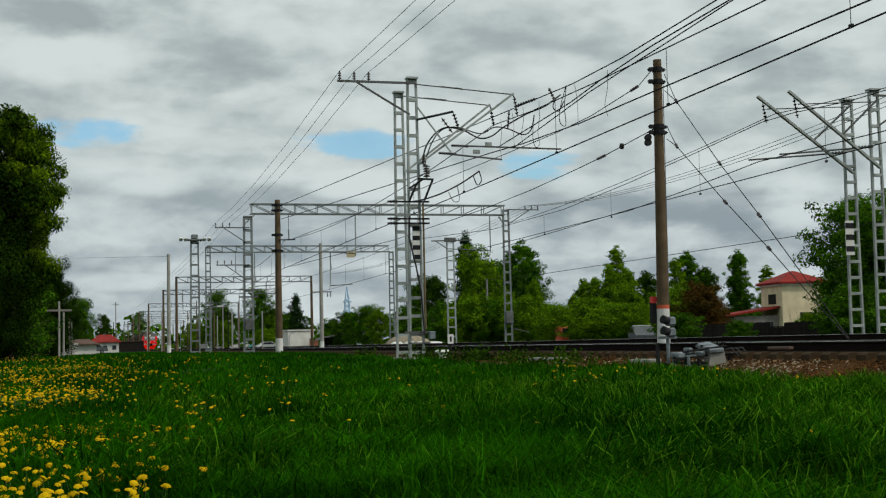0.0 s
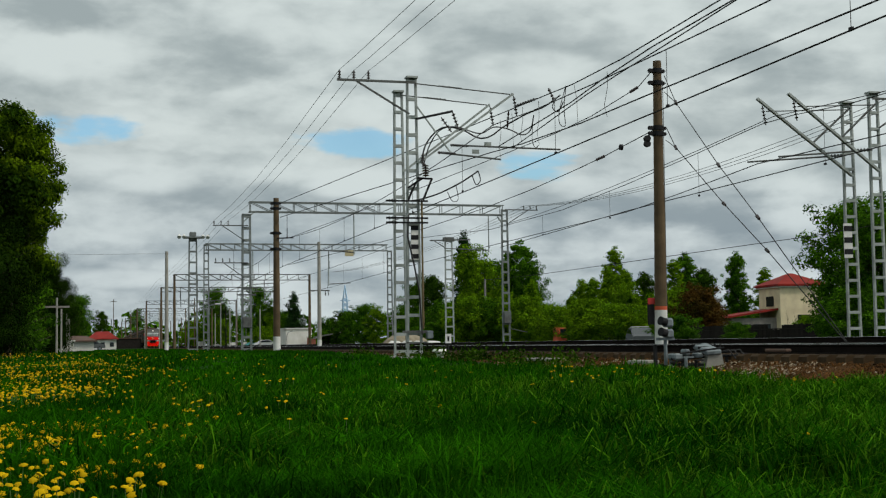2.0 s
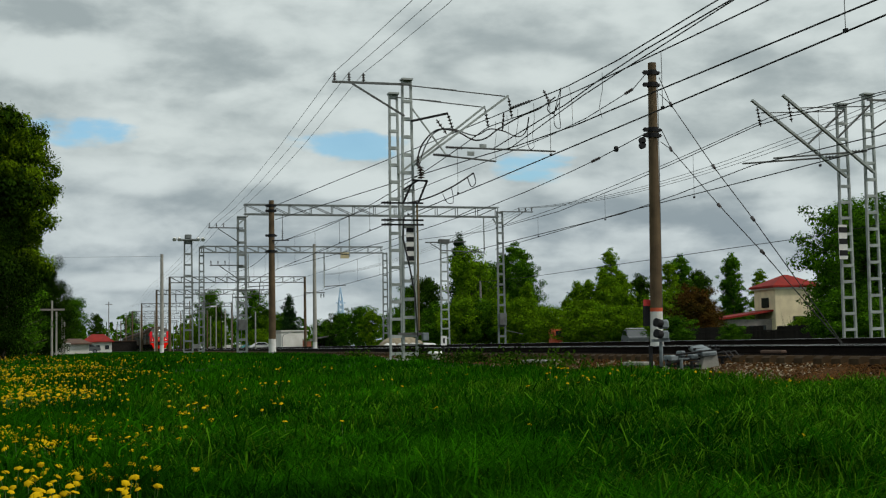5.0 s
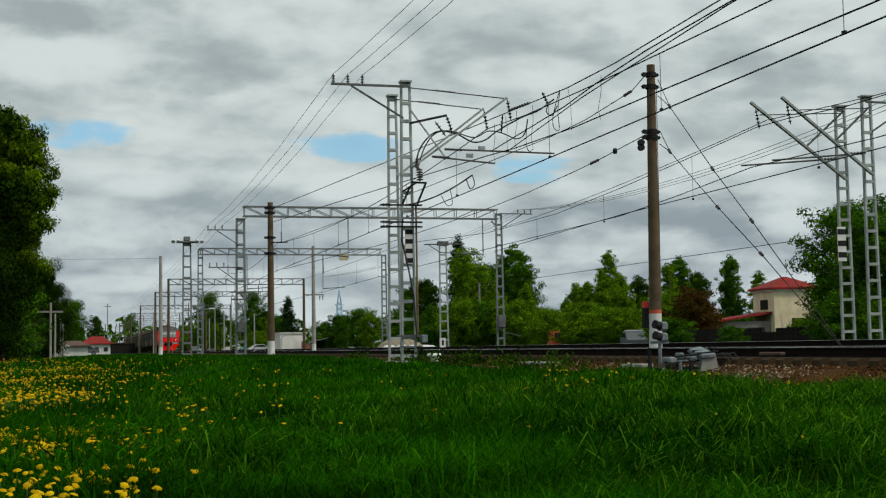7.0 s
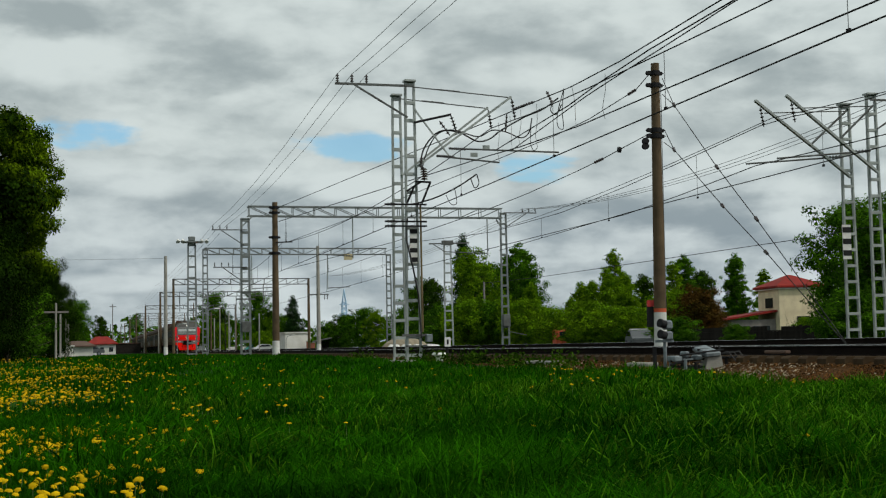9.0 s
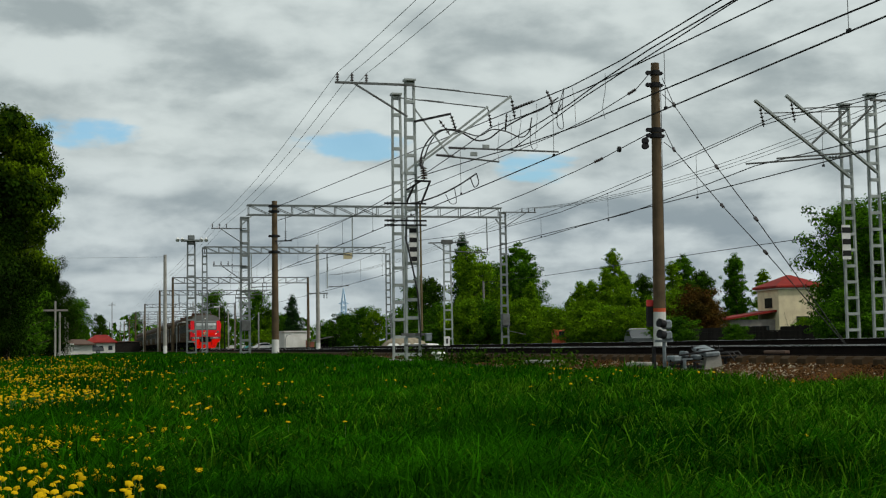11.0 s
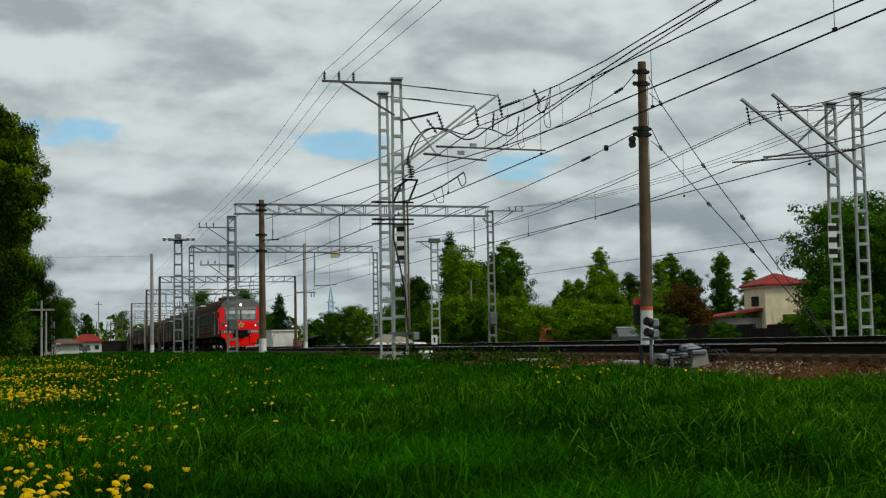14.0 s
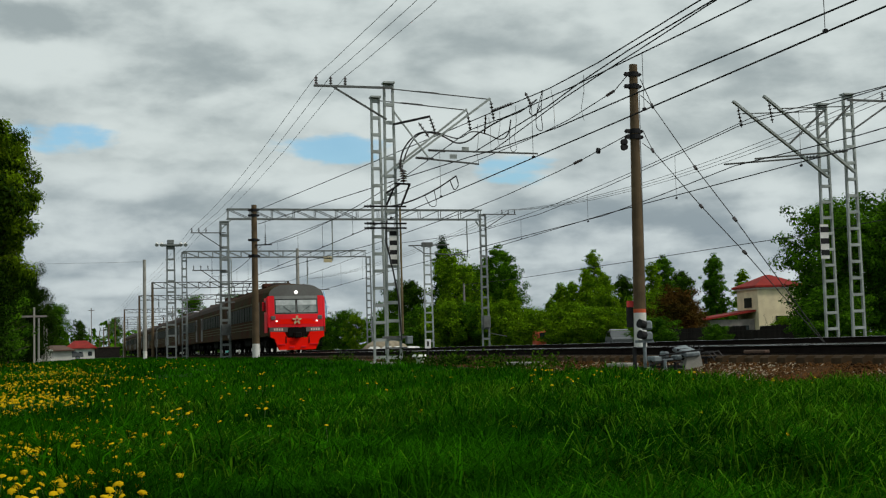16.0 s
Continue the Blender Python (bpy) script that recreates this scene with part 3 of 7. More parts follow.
def portal(y, x0, x1, z0, z1, legs, label, bays=20, group="portals", steel="galv_mid"):
    """A flat lattice beam across the tracks on two legs."""
    t = thing("portal", x0, y, BASE, label, "catenary portal", group)
    w, b0, b1 = x1 - x0, z0 - BASE, z1 - BASE
    d = 0.30
    for s in (-1, 1):
        for z in (b0, b1):
            bm = bmesh.new()
            bar(bm, (-0.1, s * d, z), (w + 0.1, s * d, z), 0.085)
            part("chord", bm, steel, t)
    step = w / bays
    bm = bmesh.new()
    bar(bm, (0, -d, b1), (step, -d, b0), 0.05)
    falling = part("diagonal", bm, steel, t)
    bm = bmesh.new()
    bar(bm, (0, -d, b0), (step, -d, b1), 0.05)
    rising = part("diagonal", bm, steel, t)
    rising.matrix_basis = pose(step * (bays - 1), 0, 0)
    bm = bmesh.new()
    bar(bm, (0, -d, b0), (0, -d, b1), 0.05)
    stud = part("stud", bm, steel, t)
    for face in (0, 2 * d):
        for i in range(bays):
            if face or 0 < i < bays - 1:
                again(falling if i < bays / 2 else rising, pose(step * i, face, 0), t)
        for i in range(bays + 1):
            if face or i:
                again(stud, pose(step * i, face, 0), t)
    bm = bmesh.new()
    for i in range(bays + 1):
        bar(bm, (step * i, -d, b0), (step * i, d, b0), 0.05)
        bar(bm, (step * i, -d, b1), (step * i, d, b1), 0.05)
    part("cross_ties", bm, steel, t)
    for lx, kind, ltop in legs:
        bm = bmesh.new()
        if kind == "pole":
            tube(bm, (lx, 0, -0.2), (lx, 0, ltop - BASE), 0.21, 0.15, 14)
            part("leg", bm, "conc_brown", t, "brown concrete leg")
        else:
            hh = ltop - BASE
            for s in (-1, 1):
                upright(bm, lx + s * 0.26, lx + s * 0.20, 0, -0.1, hh, 0.11, 0.14)
            for i in range(14):
                z = 0.3 + (hh - 0.4) * i / 13
                for s in (-1, 1):
                    box(bm, (lx, s * 0.077, z), (0.46, 0.012, 0.15))
            part("leg", bm, steel, t, "galvanised lattice leg")
    return t


def hanger(t, x, z0, z1, reach, side, k=1.0):
    """A drop post under a portal beam with a registration arm for the contact wire."""
    bm = bmesh.new()
    tube(bm, (x, 0, z0), (x, 0, z1), 0.045 * k, seg=8)
    part("drop_post", bm, "galv", t)
    bm = bmesh.new()
    tube(bm, (x, 0, z1 + 0.15), (x + side * reach, 0, z1 + 0.28), 0.035 * k, seg=6)
    insulator(bm, (x + side * 0.15, 0, z1 + 0.17), (x + side * 0.6, 0, z1 + 0.20), 0.07, 3)
    part("registration_arm", bm, "galv_dark", t)


def suspension(t, x0, zb, zm):
    """Insulator strings that carry the messenger wires under a portal beam."""
    for x in (T1 + 0.1, T2 + 0.1):
        bm = bmesh.new()
        tube(bm, (x - x0, 0, zb - BASE), (x - x0, 0, zm + 0.75 - BASE), 0.02, seg=5)
        insulator(bm, (x - x0, 0, zm + 0.8 - BASE), (x - x0, 0, zm - BASE), 0.085, 5)
        part("insulator_string", bm, "porcelain", t, "dark string of disc insulators")


# twin masts of the overlap span beside the near track
mast_a = lattice_mast(10.1, 40.4, 9.80, "tall galvanised lattice mast carrying feeder insulators and cable brackets", 0.46, 0.28, "overlap masts")
mast_b = lattice_mast(10.12, 42.4, 9.72, "galvanised lattice mast standing close beside its twin", 0.42, 0.26, "overlap masts")
feeder_arm(mast_a, 9.09, 2.52)


def overlap_brackets():
    a = mast_a
    b = BASE
    for tipx, tipz, y, w in ((3.50, 9.40 - b, -0.1, 0.11), (3.30, 9.40 - b, 1.9, 0.10)):
        bm = bmesh.new()
        bar(bm, (0.15, y, 6.95 - b), (tipx, y, tipz), w, 0.07)
        br = part("cantilever", bm, "galv", a, "inclined galvanised cantilever")
        bm = bmesh.new()
        tube(bm, (0.1, y, tipz + 0.22), (tipx - 0.1, y, tipz - 0.02), 0.020, seg=6)
        insulator(bm, (0.9, y, tipz + 0.17), (1.7, y, tipz + 0.12), 0.035, 3)
        part("stay", bm, "galv_dark", br)
        bm = bmesh.new()
        insulator(bm, (tipx + 0.02, y, tipz - 0.1), (tipx + 0.12, y, tipz - 0.75), 0.07, 5)
        part("insulator", bm, "porcelain", br)
        bm = bmesh.new()
        tube(bm, (tipx - 0.05, y, tipz + 0.02), (tipx + 0.05, y, tipz - 0.15), 0.02, seg=6)
        part("hook", bm, "galv_dark", br)
    # registration arms that steady the contact wires
    for x0, z0, x1, z1, y in ((1.31, 7.62, 5.19, 7.57, 0.0), (0.82, 7.33, 3.0, 7.15, -0.2)):
        bm = bmesh.new()
        tube(bm, (x0, y, z0 - b), (x1, y, z1 - b), 0.030, seg=6)
        arm = part("registration_arm", bm, "galv_dark", a)
        bm = bmesh.new()
        insulator(bm, (x0, y, z0 - b), (x0 + 0.62, y, z0 - b - 0.02), 0.055, 8)
        part("insulator", bm, "porcelain", arm)
        bm = bmesh.new()
        box(bm, (x0 + 1.3, y, z0 - b + 0.06), (0.24, 0.02, 0.14))
        part("plate", bm, "galv", arm)
    # short dark bracket with strain insulators
    bm = bmesh.new()
    bar(bm, (0.1, -0.2, 8.42 - b), (1.35, -0.2, 8.72 - b), 0.07)
    br = part("cable_bracket", bm, "steel_black", a, "dark steel cable bracket")
    for p, q in (((0.95, -0.2, 8.5 - b), (1.3, -0.2, 8.02 - b)), ((1.35, -0.2, 8.68 - b), (1.52, -0.2, 8.18 - b))):
        bm = bmesh.new()
        insulator(bm, p, q, 0.075, 4)
        part("insulator", bm, "porcelain", br)
    bm = bmesh.new()
    bar(bm, (0.12, -0.2, 8.85 - b), (1.25, -0.2, 7.35 - b), 0.045)
    part("brace", bm, "galv", a)
    # switch frame and cable head halfway up
    bm = bmesh.new()
    for p, q in (((0.1, -0.2, 5.92), (0.62, -0.2, 5.90)), ((0.3, -0.2, 5.2), (0.6, -0.2, 5.9)), ((-0.2, -0.2, 5.6), (0.3, -0.2, 5.92)), ((-0.2, -0.2, 5.2), (0.05, -0.2, 5.75))):
        bar(bm, p, q, 0.06)
    sw = part("switch_frame", bm, "steel_black", a, "dark steel switch frame")
    bm = bmesh.new()
    insulator(bm, (0.40, -0.2, 5.95), (0.38, -0.2, 6.40), 0.13, 5)
    insulator(bm, (0.30, -0.2, 6.35), (0.32, -0.2, 6.75), 0.07, 4)
    part("cable_head", bm, "porcelain", sw, "stack of porcelain insulators")
    for z in (5.16, 4.60, 4.45):
        bm = bmesh.new()
        bar(bm, (-0.95, -0.22, z), (0.45, -0.22, z), 0.055)
        insulator(bm, (-0.9, -0.22, z), (-0.55, -0.22, z), 0.06, 3)
        part("cross_bar", bm, "steel_black", a)
    # striped warning plate
    bm = bmesh.new()
    box(bm, (0.02, -0.10, 3.82), (0.25, 0.02, 1.15))
    pl = part("warning_plate", bm, "white", a, "white plate with black stripes")
    for i in range(4):
        bm = bmesh.new()
        box(bm, (0.02, -0.1135, 3.36 + 0.31 * i), (0.25, 0.006, 0.15))
        part("stripe", bm, "steel_black", pl)
    # hand-drive box and platform low on the mast
    bm = bmesh.new()
    box(bm, (0.46, -0.18, 0.80), (0.20, 0.2, 0.26), bevel=0.02)
    part("drive_box", bm, "alu", a, "grey metal drive box")
    bm = bmesh.new()
    box(bm, (0.0, -0.14, 0.9), (0.85, 0.05, 0.08))
    box(bm, (0.05, -0.14, 0.55), (0.7, 0.04, 0.06))
    part("bracket", bm, "galv_dark", a)
    bm = bmesh.new()
    polyline(bm, [(-0.2, -0.2, 4.7), (-0.25, -0.24, 4.0), (-0.05, -0.24, 3.1), (0.12, -0.24, 2.2), (0.2, -0.24, 0.8)], 0.03)
    part("down_cable", bm, "cable", a)
    bm = bmesh.new()
    polyline(bm, [(0.26, -0.16, 5.2), (0.26, -0.16, 1.0)], 0.035)
    part("conduit", bm, "old_pipe", a, "weathered brown-yellow conduit")


overlap_brackets()

pole_main = concrete_pole(19.10, 40.7, 10.85, "brown round concrete anchor pole with white foot and orange band", 0.225, 0.145, white=1.55, band=True)
pole_main.matrix_basis = pose(18.97, 40.7, BASE, 0, 0.7, 0)
for z, r in ((10.15, 0.155), (9.72, 0.16), (8.12, 0.175), (7.92, 0.18)):
    collar(pole_main, z - 0.2, r)
bm = bmesh.new()
box(bm, (-0.33, 0.1, 1.42), (0.22, 0.10, 0.75))
sign = part("equipment_case", bm, "steel_black", pole_main, "dark equipment case")
bm = bmesh.new()
box(bm, (-0.33, 0.07, 1.86), (0.24, 0.06, 0.22))
part("red_plate", bm, "red", sign, "red warning plate")
bm = bmesh.new()
tube(bm, (0.21, -0.05, 0.3), (0.18, -0.05, 9.6), 0.014, seg=5)
part("earth_wire", bm, "wire_pale", pole_main)
bm = bmesh.new()
for k in range(2):
    tube(bm, (-0.42, -0.06, 7.35 + 0.18 * k), (-0.42, 0.06, 7.35 + 0.18 * k), 0.12, seg=14)
part("pulley", bm, "steel_black", pole_main, "dark tensioning pulley")

pole_b = concrete_pole(10.0, 72.0, 9.4, "brown concrete anchor pole with dark clamps", 0.21, 0.15, white=1.0)
for z, r in ((9.2, 0.155), (8.9, 0.16), (7.5, 0.17), (6.6, 0.18)):
    collar(pole_b, z - BASE - 0.1, r)
bm = bmesh.new()
bar(bm, (0, -0.2, 6.55), (0.95, -0.2, 6.58), 0.06)
part("bracket", bm, "steel_black", pole_b)
concrete_pole(6.62, 121.8, 9.95, "plain grey concrete pole beside the tracks", 0.19, 0.14, "conc_grey", 0.9)
pc = concrete_pole(18.8, 108.9, 9.9, "grey concrete pole between the tracks with short arms", 0.19, 0.13, "conc_grey", 0.9)
bm = bmesh.new()
bar(bm, (-0.9, 0, 5.15), (0.9, 0, 5.15), 0.09)
for s in (-0.85, 0.55, 0.8):
    insulator(bm, (s, 0, 5.1), (s, 0, 4.7), 0.08, 3)
part("cross_arm", bm, "galv_dark", pc)

mast_c = lattice_mast(10.2, 88.4, 10.1, "dull grey lattice mast with a feeder arm beside the portal", 0.62, 0.50, pitch=0.85, leg=0.14, steel="galv_mid")
feeder_arm(mast_c, 8.78, 2.3)
feeder_arm(mast_c, 6.2, 2.2)
bm = bmesh.new()
box(bm, (0, -0.24, 2.1), (0.62, 0.3, 0.75), bevel=0.03)
part("switch_gear", bm, "galv_dark", mast_c, "grey switch gear box")
for z in (4.5, 4.0):
    bm = bmesh.new()
    box(bm, (0, -0.12, z), (1.3, 0.06, 0.10))
    part("cross_bar", bm, "galv_dark", mast_c)


def flood_mast():
    t = lattice_mast(8.05, 108.5, 10.0, "grey lattice lighting mast with a lamp platform on top", 0.74, 0.58, "lighting masts", pitch=0.9, leg=0.12, steel="galv_mid")
    bm = bmesh.new()
    box(bm, (0, 0, 9.62), (1.5, 1.0, 0.12))
    box(bm, (0, 0, 9.9), (0.55, 0.45, 0.36), bevel=0.05)
    part("platform", bm, "galv_mid", t, "grey lamp platform")
    for x in (-1.15, -0.75, 0.8, 1.2):
        bm = bmesh.new()
        tube(bm, (x * 0.6, -0.2, 9.6), (x, -0.3, 9.75), 0.03)
        tube(bm, (x, -0.25, 9.78), (x, -0.46, 9.60), 0.10, 0.17, 10)
        part("floodlight", bm, "white", t, "pale floodlight with a wide rim")


flood_mast()
beam_1 = portal(89.5, 10.6, 29.1, 10.42, 11.1, [(18.75, "lattice", 10.85)], "galvanised lattice portal beam across both tracks", 12)
bm = bmesh.new()
bar(bm, (-0.55, 0, 9.1), (0.2, 0, 9.8), 0.09)
part("bracket", bm, "galv", beam_1)
bm = bmesh.new()
bar(bm, (18.2, 0, 9.75), (18.6, 0, 9.2), 0.09)
part("bracket", bm, "galv", beam_1)
hanger(beam_1, 7.4, 9.9, 6.9, 2.2, -1)
hanger(beam_1, 17.5, 9.9, 7.1, 3.4, -1)
bm = bmesh.new()
bar(bm, (18.75, -0.2, 10.25), (21.3, -0.2, 10.25), 0.07)
bar(bm, (20.5, -0.2, 10.2), (18.9, -0.2, 9.2), 0.055)
arm_r = part("cross_arm", bm, "galv_dark", beam_1)
for i in range(3):
    bm = bmesh.new()
    insulator(bm, (21.2 - 0.5 * i, -0.2, 10.28), (21.2 - 0.5 * i, -0.2, 10.58), 0.07, 3)
    part("insulator", bm, "porcelain", arm_r)
bm = bmesh.new()
box(bm, (18.75, -0.22, 2.3), (0.55, 0.3, 0.9), bevel=0.03)
bar(bm, (18.9, -0.2, 1.5), (20.3, -0.2, 1.2), 0.05)
part("drive_box", bm, "galv_dark", beam_1)

beam_2 = portal(125.0, 10.55, 28.4, 10.35, 10.95, [(0.0, "lattice", 10.9), (18.2, "lattice", 10.4)], "weathered lattice portal beam further along the line", 13, steel="galv_mid")
hanger(beam_2, 4.5, 9.8, 6.3, 2.2, 1, 1.2)
hanger(beam_2, 12.0, 9.8, 6.3, 2.2, 1, 1.2)
bm = bmesh.new()
box(bm, (14.0, -0.45, 9.52), (0.85, 0.08, 0.6))
part("sign_plate", bm, "yellow", beam_2, "pale yellow sign plate")
for y, z0, z1 in ((171.0, 9.75, 10.5), (204.5, 9.6, 10.3), (262.0, 9.5, 10.2), (318.0, 9.6, 10.3), (372.0, 9.7, 10.4), (430.0, 9.7, 10.4), (490.0, 9.8, 10.5)):
    p = portal(y, 10.3, 28.2, z0, z1, [(0.0, "pole", z1), (17.9, "pole", z1)], "distant portal beam on brown concrete legs", 12, steel="galv_dark")
    suspension(p, 10.3, z0, 8.55)
    for k in (3.0, 11.8):
        bm = bmesh.new()
        tube(bm, (k, 0, z0 - BASE), (k, 0, 6.6), 0.06, seg=6)
        part("drop_post", bm, "galv_dark", p)

suspension(beam_1, 10.6, 10.42, 8.55)
suspension(beam_2, 10.55, 10.35, 8.55)
mast_d = lattice_mast(28.6, 102.3, 9.6, "galvanised lattice mast with a lamp crosspiece before the trees", 0.70, 0.56, pitch=0.85, leg=0.10)
bm = bmesh.new()
bar(bm, (-1.6, 0, 9.0), (1.9, 0, 9.1), 0.10)
bar(bm, (-1.2, 0, 8.95), (-0.3, 0, 8.4), 0.06)
box(bm, (0, 0, 9.1), (0.9, 0.4, 0.35))
part("cross_arm", bm, "galv_dark", mast_d)

# masts beyond the far track with inclined cantilevers
mast_e = lattice_mast(26.6, 40.7, 9.6, "galvanised lattice mast with an inclined cantilever over the far track", 0.50, 0.36, "far overlap masts")
mast_f = lattice_mast(26.9, 39.5, 9.75, "galvanised lattice mast with feeder insulators beyond the far track", 0.48, 0.34, "far overlap masts")


def far_cantilever(t, x1, z1, z0):
    b = BASE
    bm = bmesh.new()
    bar(bm, (0.05, -0.15, z0 - b), (x1, -0.15, z1 - b), 0.13, 0.08)
    br = part("cantilever", bm, "galv", t, "inclined galvanised cantilever")
    bm = bmesh.new()
    tube(bm, (x1 * 0.42, -0.15, z0 - b + 0.42 * (z1 - z0)), (0.0, -0.15, z1 - b - 0.25), 0.04, seg=6)
    tube(bm, (x1 + 0.35, -0.15, z1 - b - 0.45), (-0.1, -0.15, z1 - b - 0.28), 0.02, seg=6)
    part("stay", bm, "galv_dark", br)
    bm = bmesh.new()
    insulator(bm, (x1 + 0.2, -0.15, z1 - b - 0.25), (x1 + 0.32, -0.15, z1 - b - 0.95), 0.07, 5)
    part("insulator", bm, "porcelain", br)
    bm = bmesh.new()
    tube(bm, (-0.2, -0.15, z0 - b + 0.75), (x1 - 0.45, -0.15, z0 - b + 0.41), 0.032, seg=6)
    insulator(bm, (-0.3, -0.15, z0 - b + 0.75), (-0.9, -0.15, z0 - b + 0.70), 0.07, 4)
    part("registration_arm", bm, "galv_dark", br)


far_cantilever(mast_e, -3.72, 9.63, 6.92)
far_cantilever(mast_f, -3.48, 9.60, 6.95)
feeder_arm(mast_f, 9.0, 2.4, side=1)
bm = bmesh.new()
box(bm, (-0.25, -0.18, 4.0), (0.34, 0.03, 1.25))
pl = part("warning_plate", bm, "white", mast_e, "white plate with black stripes")
for i in range(3):
    bm = bmesh.new()
    box(bm, (-0.25, -0.199, 3.6 + 0.42 * i), (0.34, 0.006, 0.2))
    part("stripe", bm, "steel_black", pl)


# ---- overhead wires ----
def wire(points, label, r=0.017, mat="wire", sag=0.0, n=14, drops=None, name="overhead_wire", group="overhead wires"):
    """A wire hung between supports; each span sags. drops: the height of the wire below and the spacing of the droppers."""
    path = []
    for a, b in zip(points, points[1:]):
        a, b = Vector(a), Vector(b)
        for i in range(n):
            t = i / n
            p = a.lerp(b, t)
            p.z -= 4 * sag * t * (1 - t)
            path.append(p)
    path.append(Vector(points[-1]))
    o = path[0].copy()
    bm = bmesh.new()
    polyline(bm, [p - o for p in path], r)
    ob = part(name, bm, mat)
    ob.matrix_basis = Matrix.Translation(o)
    tagged(ob, label, "wire", group)
    if drops:
        low, step = drops
        y = path[0].y + step / 2
        while y < min(path[-1].y, 130):
            for u, v in zip(path, path[1:]):
                if u.y <= y < v.y:
                    p = u.lerp(v, (y - u.y) / (v.y - u.y))
                    bm = bmesh.new()
                    tube(bm, p - o, Vector((p.x, y, low)) - o, 0.009, seg=4)
                    part("dropper", bm, "wire_pale", ob)
                    bm = bmesh.new()
                    box(bm, Vector((p.x, y, low)) - o, (0.05, 0.10, 0.07))
                    part("clip", bm, "steel_black", ob)
            y += step
    return ob


SPANS = (-22, 41, 89.5, 125, 171, 204.5, 262, 318, 372, 430, 490)
FAR = [(T1 + (0.2 if i % 2 else -0.2), y) for i, y in enumerate(SPANS) if y > 60]
near_contact = [(T1, y, 6.58) for y in (-22, 10, 41)]
wire(near_contact + [(x, y, 6.60) for x, y in FAR], "dark copper contact wire over the near track", 0.019, n=4)
wire([(T1, -22, 8.6), (T1, -8, 7.95), (T1, 10, 7.68), (T1, 23, 7.87), (T1, 32, 8.05), (T1, 37, 8.21), (T1, 41, 8.45)], "dark messenger wire with thin droppers", 0.017, n=3, drops=(6.60, 7.6))
wire([(T1, 41, 8.45)] + [(x, y, 8.55) for x, y in FAR], "dark messenger wire running on from portal to portal", 0.017, sag=0.7, drops=(6.62, 7.5))
wire([(T1, -22, 6.8), (T1, 19, 6.91), (T1, 28, 7.07), (T1, 33, 7.14), (T1, 38, 7.34), (13.0, 41, 7.5), (10.2, 71.9, 8.3)], "dark contact wire rising to its anchor pole", 0.019, n=3)
wire([(T1, -22, 9.2), (T1, 10, 8.62), (T1, 25, 8.42), (T1, 30, 8.31), (T1, 33.5, 8.35), (T1, 38, 8.58), (13.0, 41.9, 8.73), (10.2, 71.9, 9.1)], "dark messenger wire running to its anchor pole", 0.017, n=3)
wire([(T1, -22, 9.3), (T1, 10, 8.5), (T1, 24.2, 8.27), (T1, 28.2, 8.20), (T1, 31.4, 8.04), (T1, 33.7, 7.86), (T1, 40.7, 7.62)], "dark feeder cable joining the catenary", 0.018, n=3)
wire([(T1, -22, 9.0), (T1, 10, 8.6), (T1, 24.1, 8.23), (T1, 27.6, 8.07), (T1, 30.2, 7.97), (T1, 32.4, 7.86), (T1, 39, 7.35)], "dark strengthening wire joining the catenary", 0.016, n=3)
wire([(T2, -22, 6.69), (T2, 40, 6.70), (T2, 51, 6.71), (28.9, 89.3, 8.0)], "dark copper contact wire over the far track", 0.019, n=5)
wire([(T2, -22, 7.4), (T2, 32.5, 7.04), (T2, 40, 7.19), (T2, 46, 6.87), (T2, 51.5, 6.66), (T2, 64, 6.70)] + [(x + T2 - T1, y, 6.70) for x, y in FAR], "second dark contact wire of the far overlap", 0.018, n=3)
wire([(23.0, -22, 8.7), (23.0, 10, 8.0), (23.0, 35, 8.42), (23.0, 38.4, 8.65), (23.0, 40.5, 8.70), (23.0, 46, 8.37), (23.0, 52.6, 8.02), (23.0, 60.7, 7.72), (22.8, 72, 7.75)] + [(x + T2 - T1, y, 8.6) for x, y in FAR], "dark messenger wire over the far track", 0.016, n=4, drops=(6.71, 9.0))
wire([(23.2, -22, 8.9), (23.2, 12, 8.2), (23.2, 40, 8.9), (28.9, 89.3, 9.6)], "messenger wire leading to the portal leg", 0.015, sag=0.3)
# the pair that ends on the brown anchor pole
for pts, lab, u in (([(19.0, 40.75, 10.6), (18.98, 42.1, 10.2), (18.56, 45.6, 9.74), (18.2, 48.6, 9.55), (15.9, 68, 9.0), (13.3, 89.5, 8.6)], "messenger wire anchored to the brown pole", 1),
                    ([(19.0, 40.75, 8.45), (18.82, 43.4, 8.2), (18.68, 44.6, 8.05), (18.43, 46.7, 7.85), (17.91, 51, 7.5), (17.34, 55.8, 7.22), (15.9, 68, 6.8), (13.3, 89.5, 6.7)], "contact wire anchored to the brown pole by a tensioner", 2)):
    o = wire(pts, lab, 0.017, n=3)
    p0, p1, p2 = Vector(pts[0]), Vector(pts[u]), Vector(pts[u + 1])
    bm = bmesh.new()
    insulator(bm, p1 - p0, p1.lerp(p2, 0.18 if u == 1 else 0.36) - p0, 0.06, 5)
    part("insulator", bm, "porcelain", o, "dark strain insulator")
    if u == 2:
        bm = bmesh.new()
        q = Vector(pts[1]) - p0
        tube(bm, q - Vector((0.05, 0.0, 0)), q + Vector((0.05, 0.0, 0)), 0.11, seg=14)
        part("tension_pulley", bm, "steel_black", o)
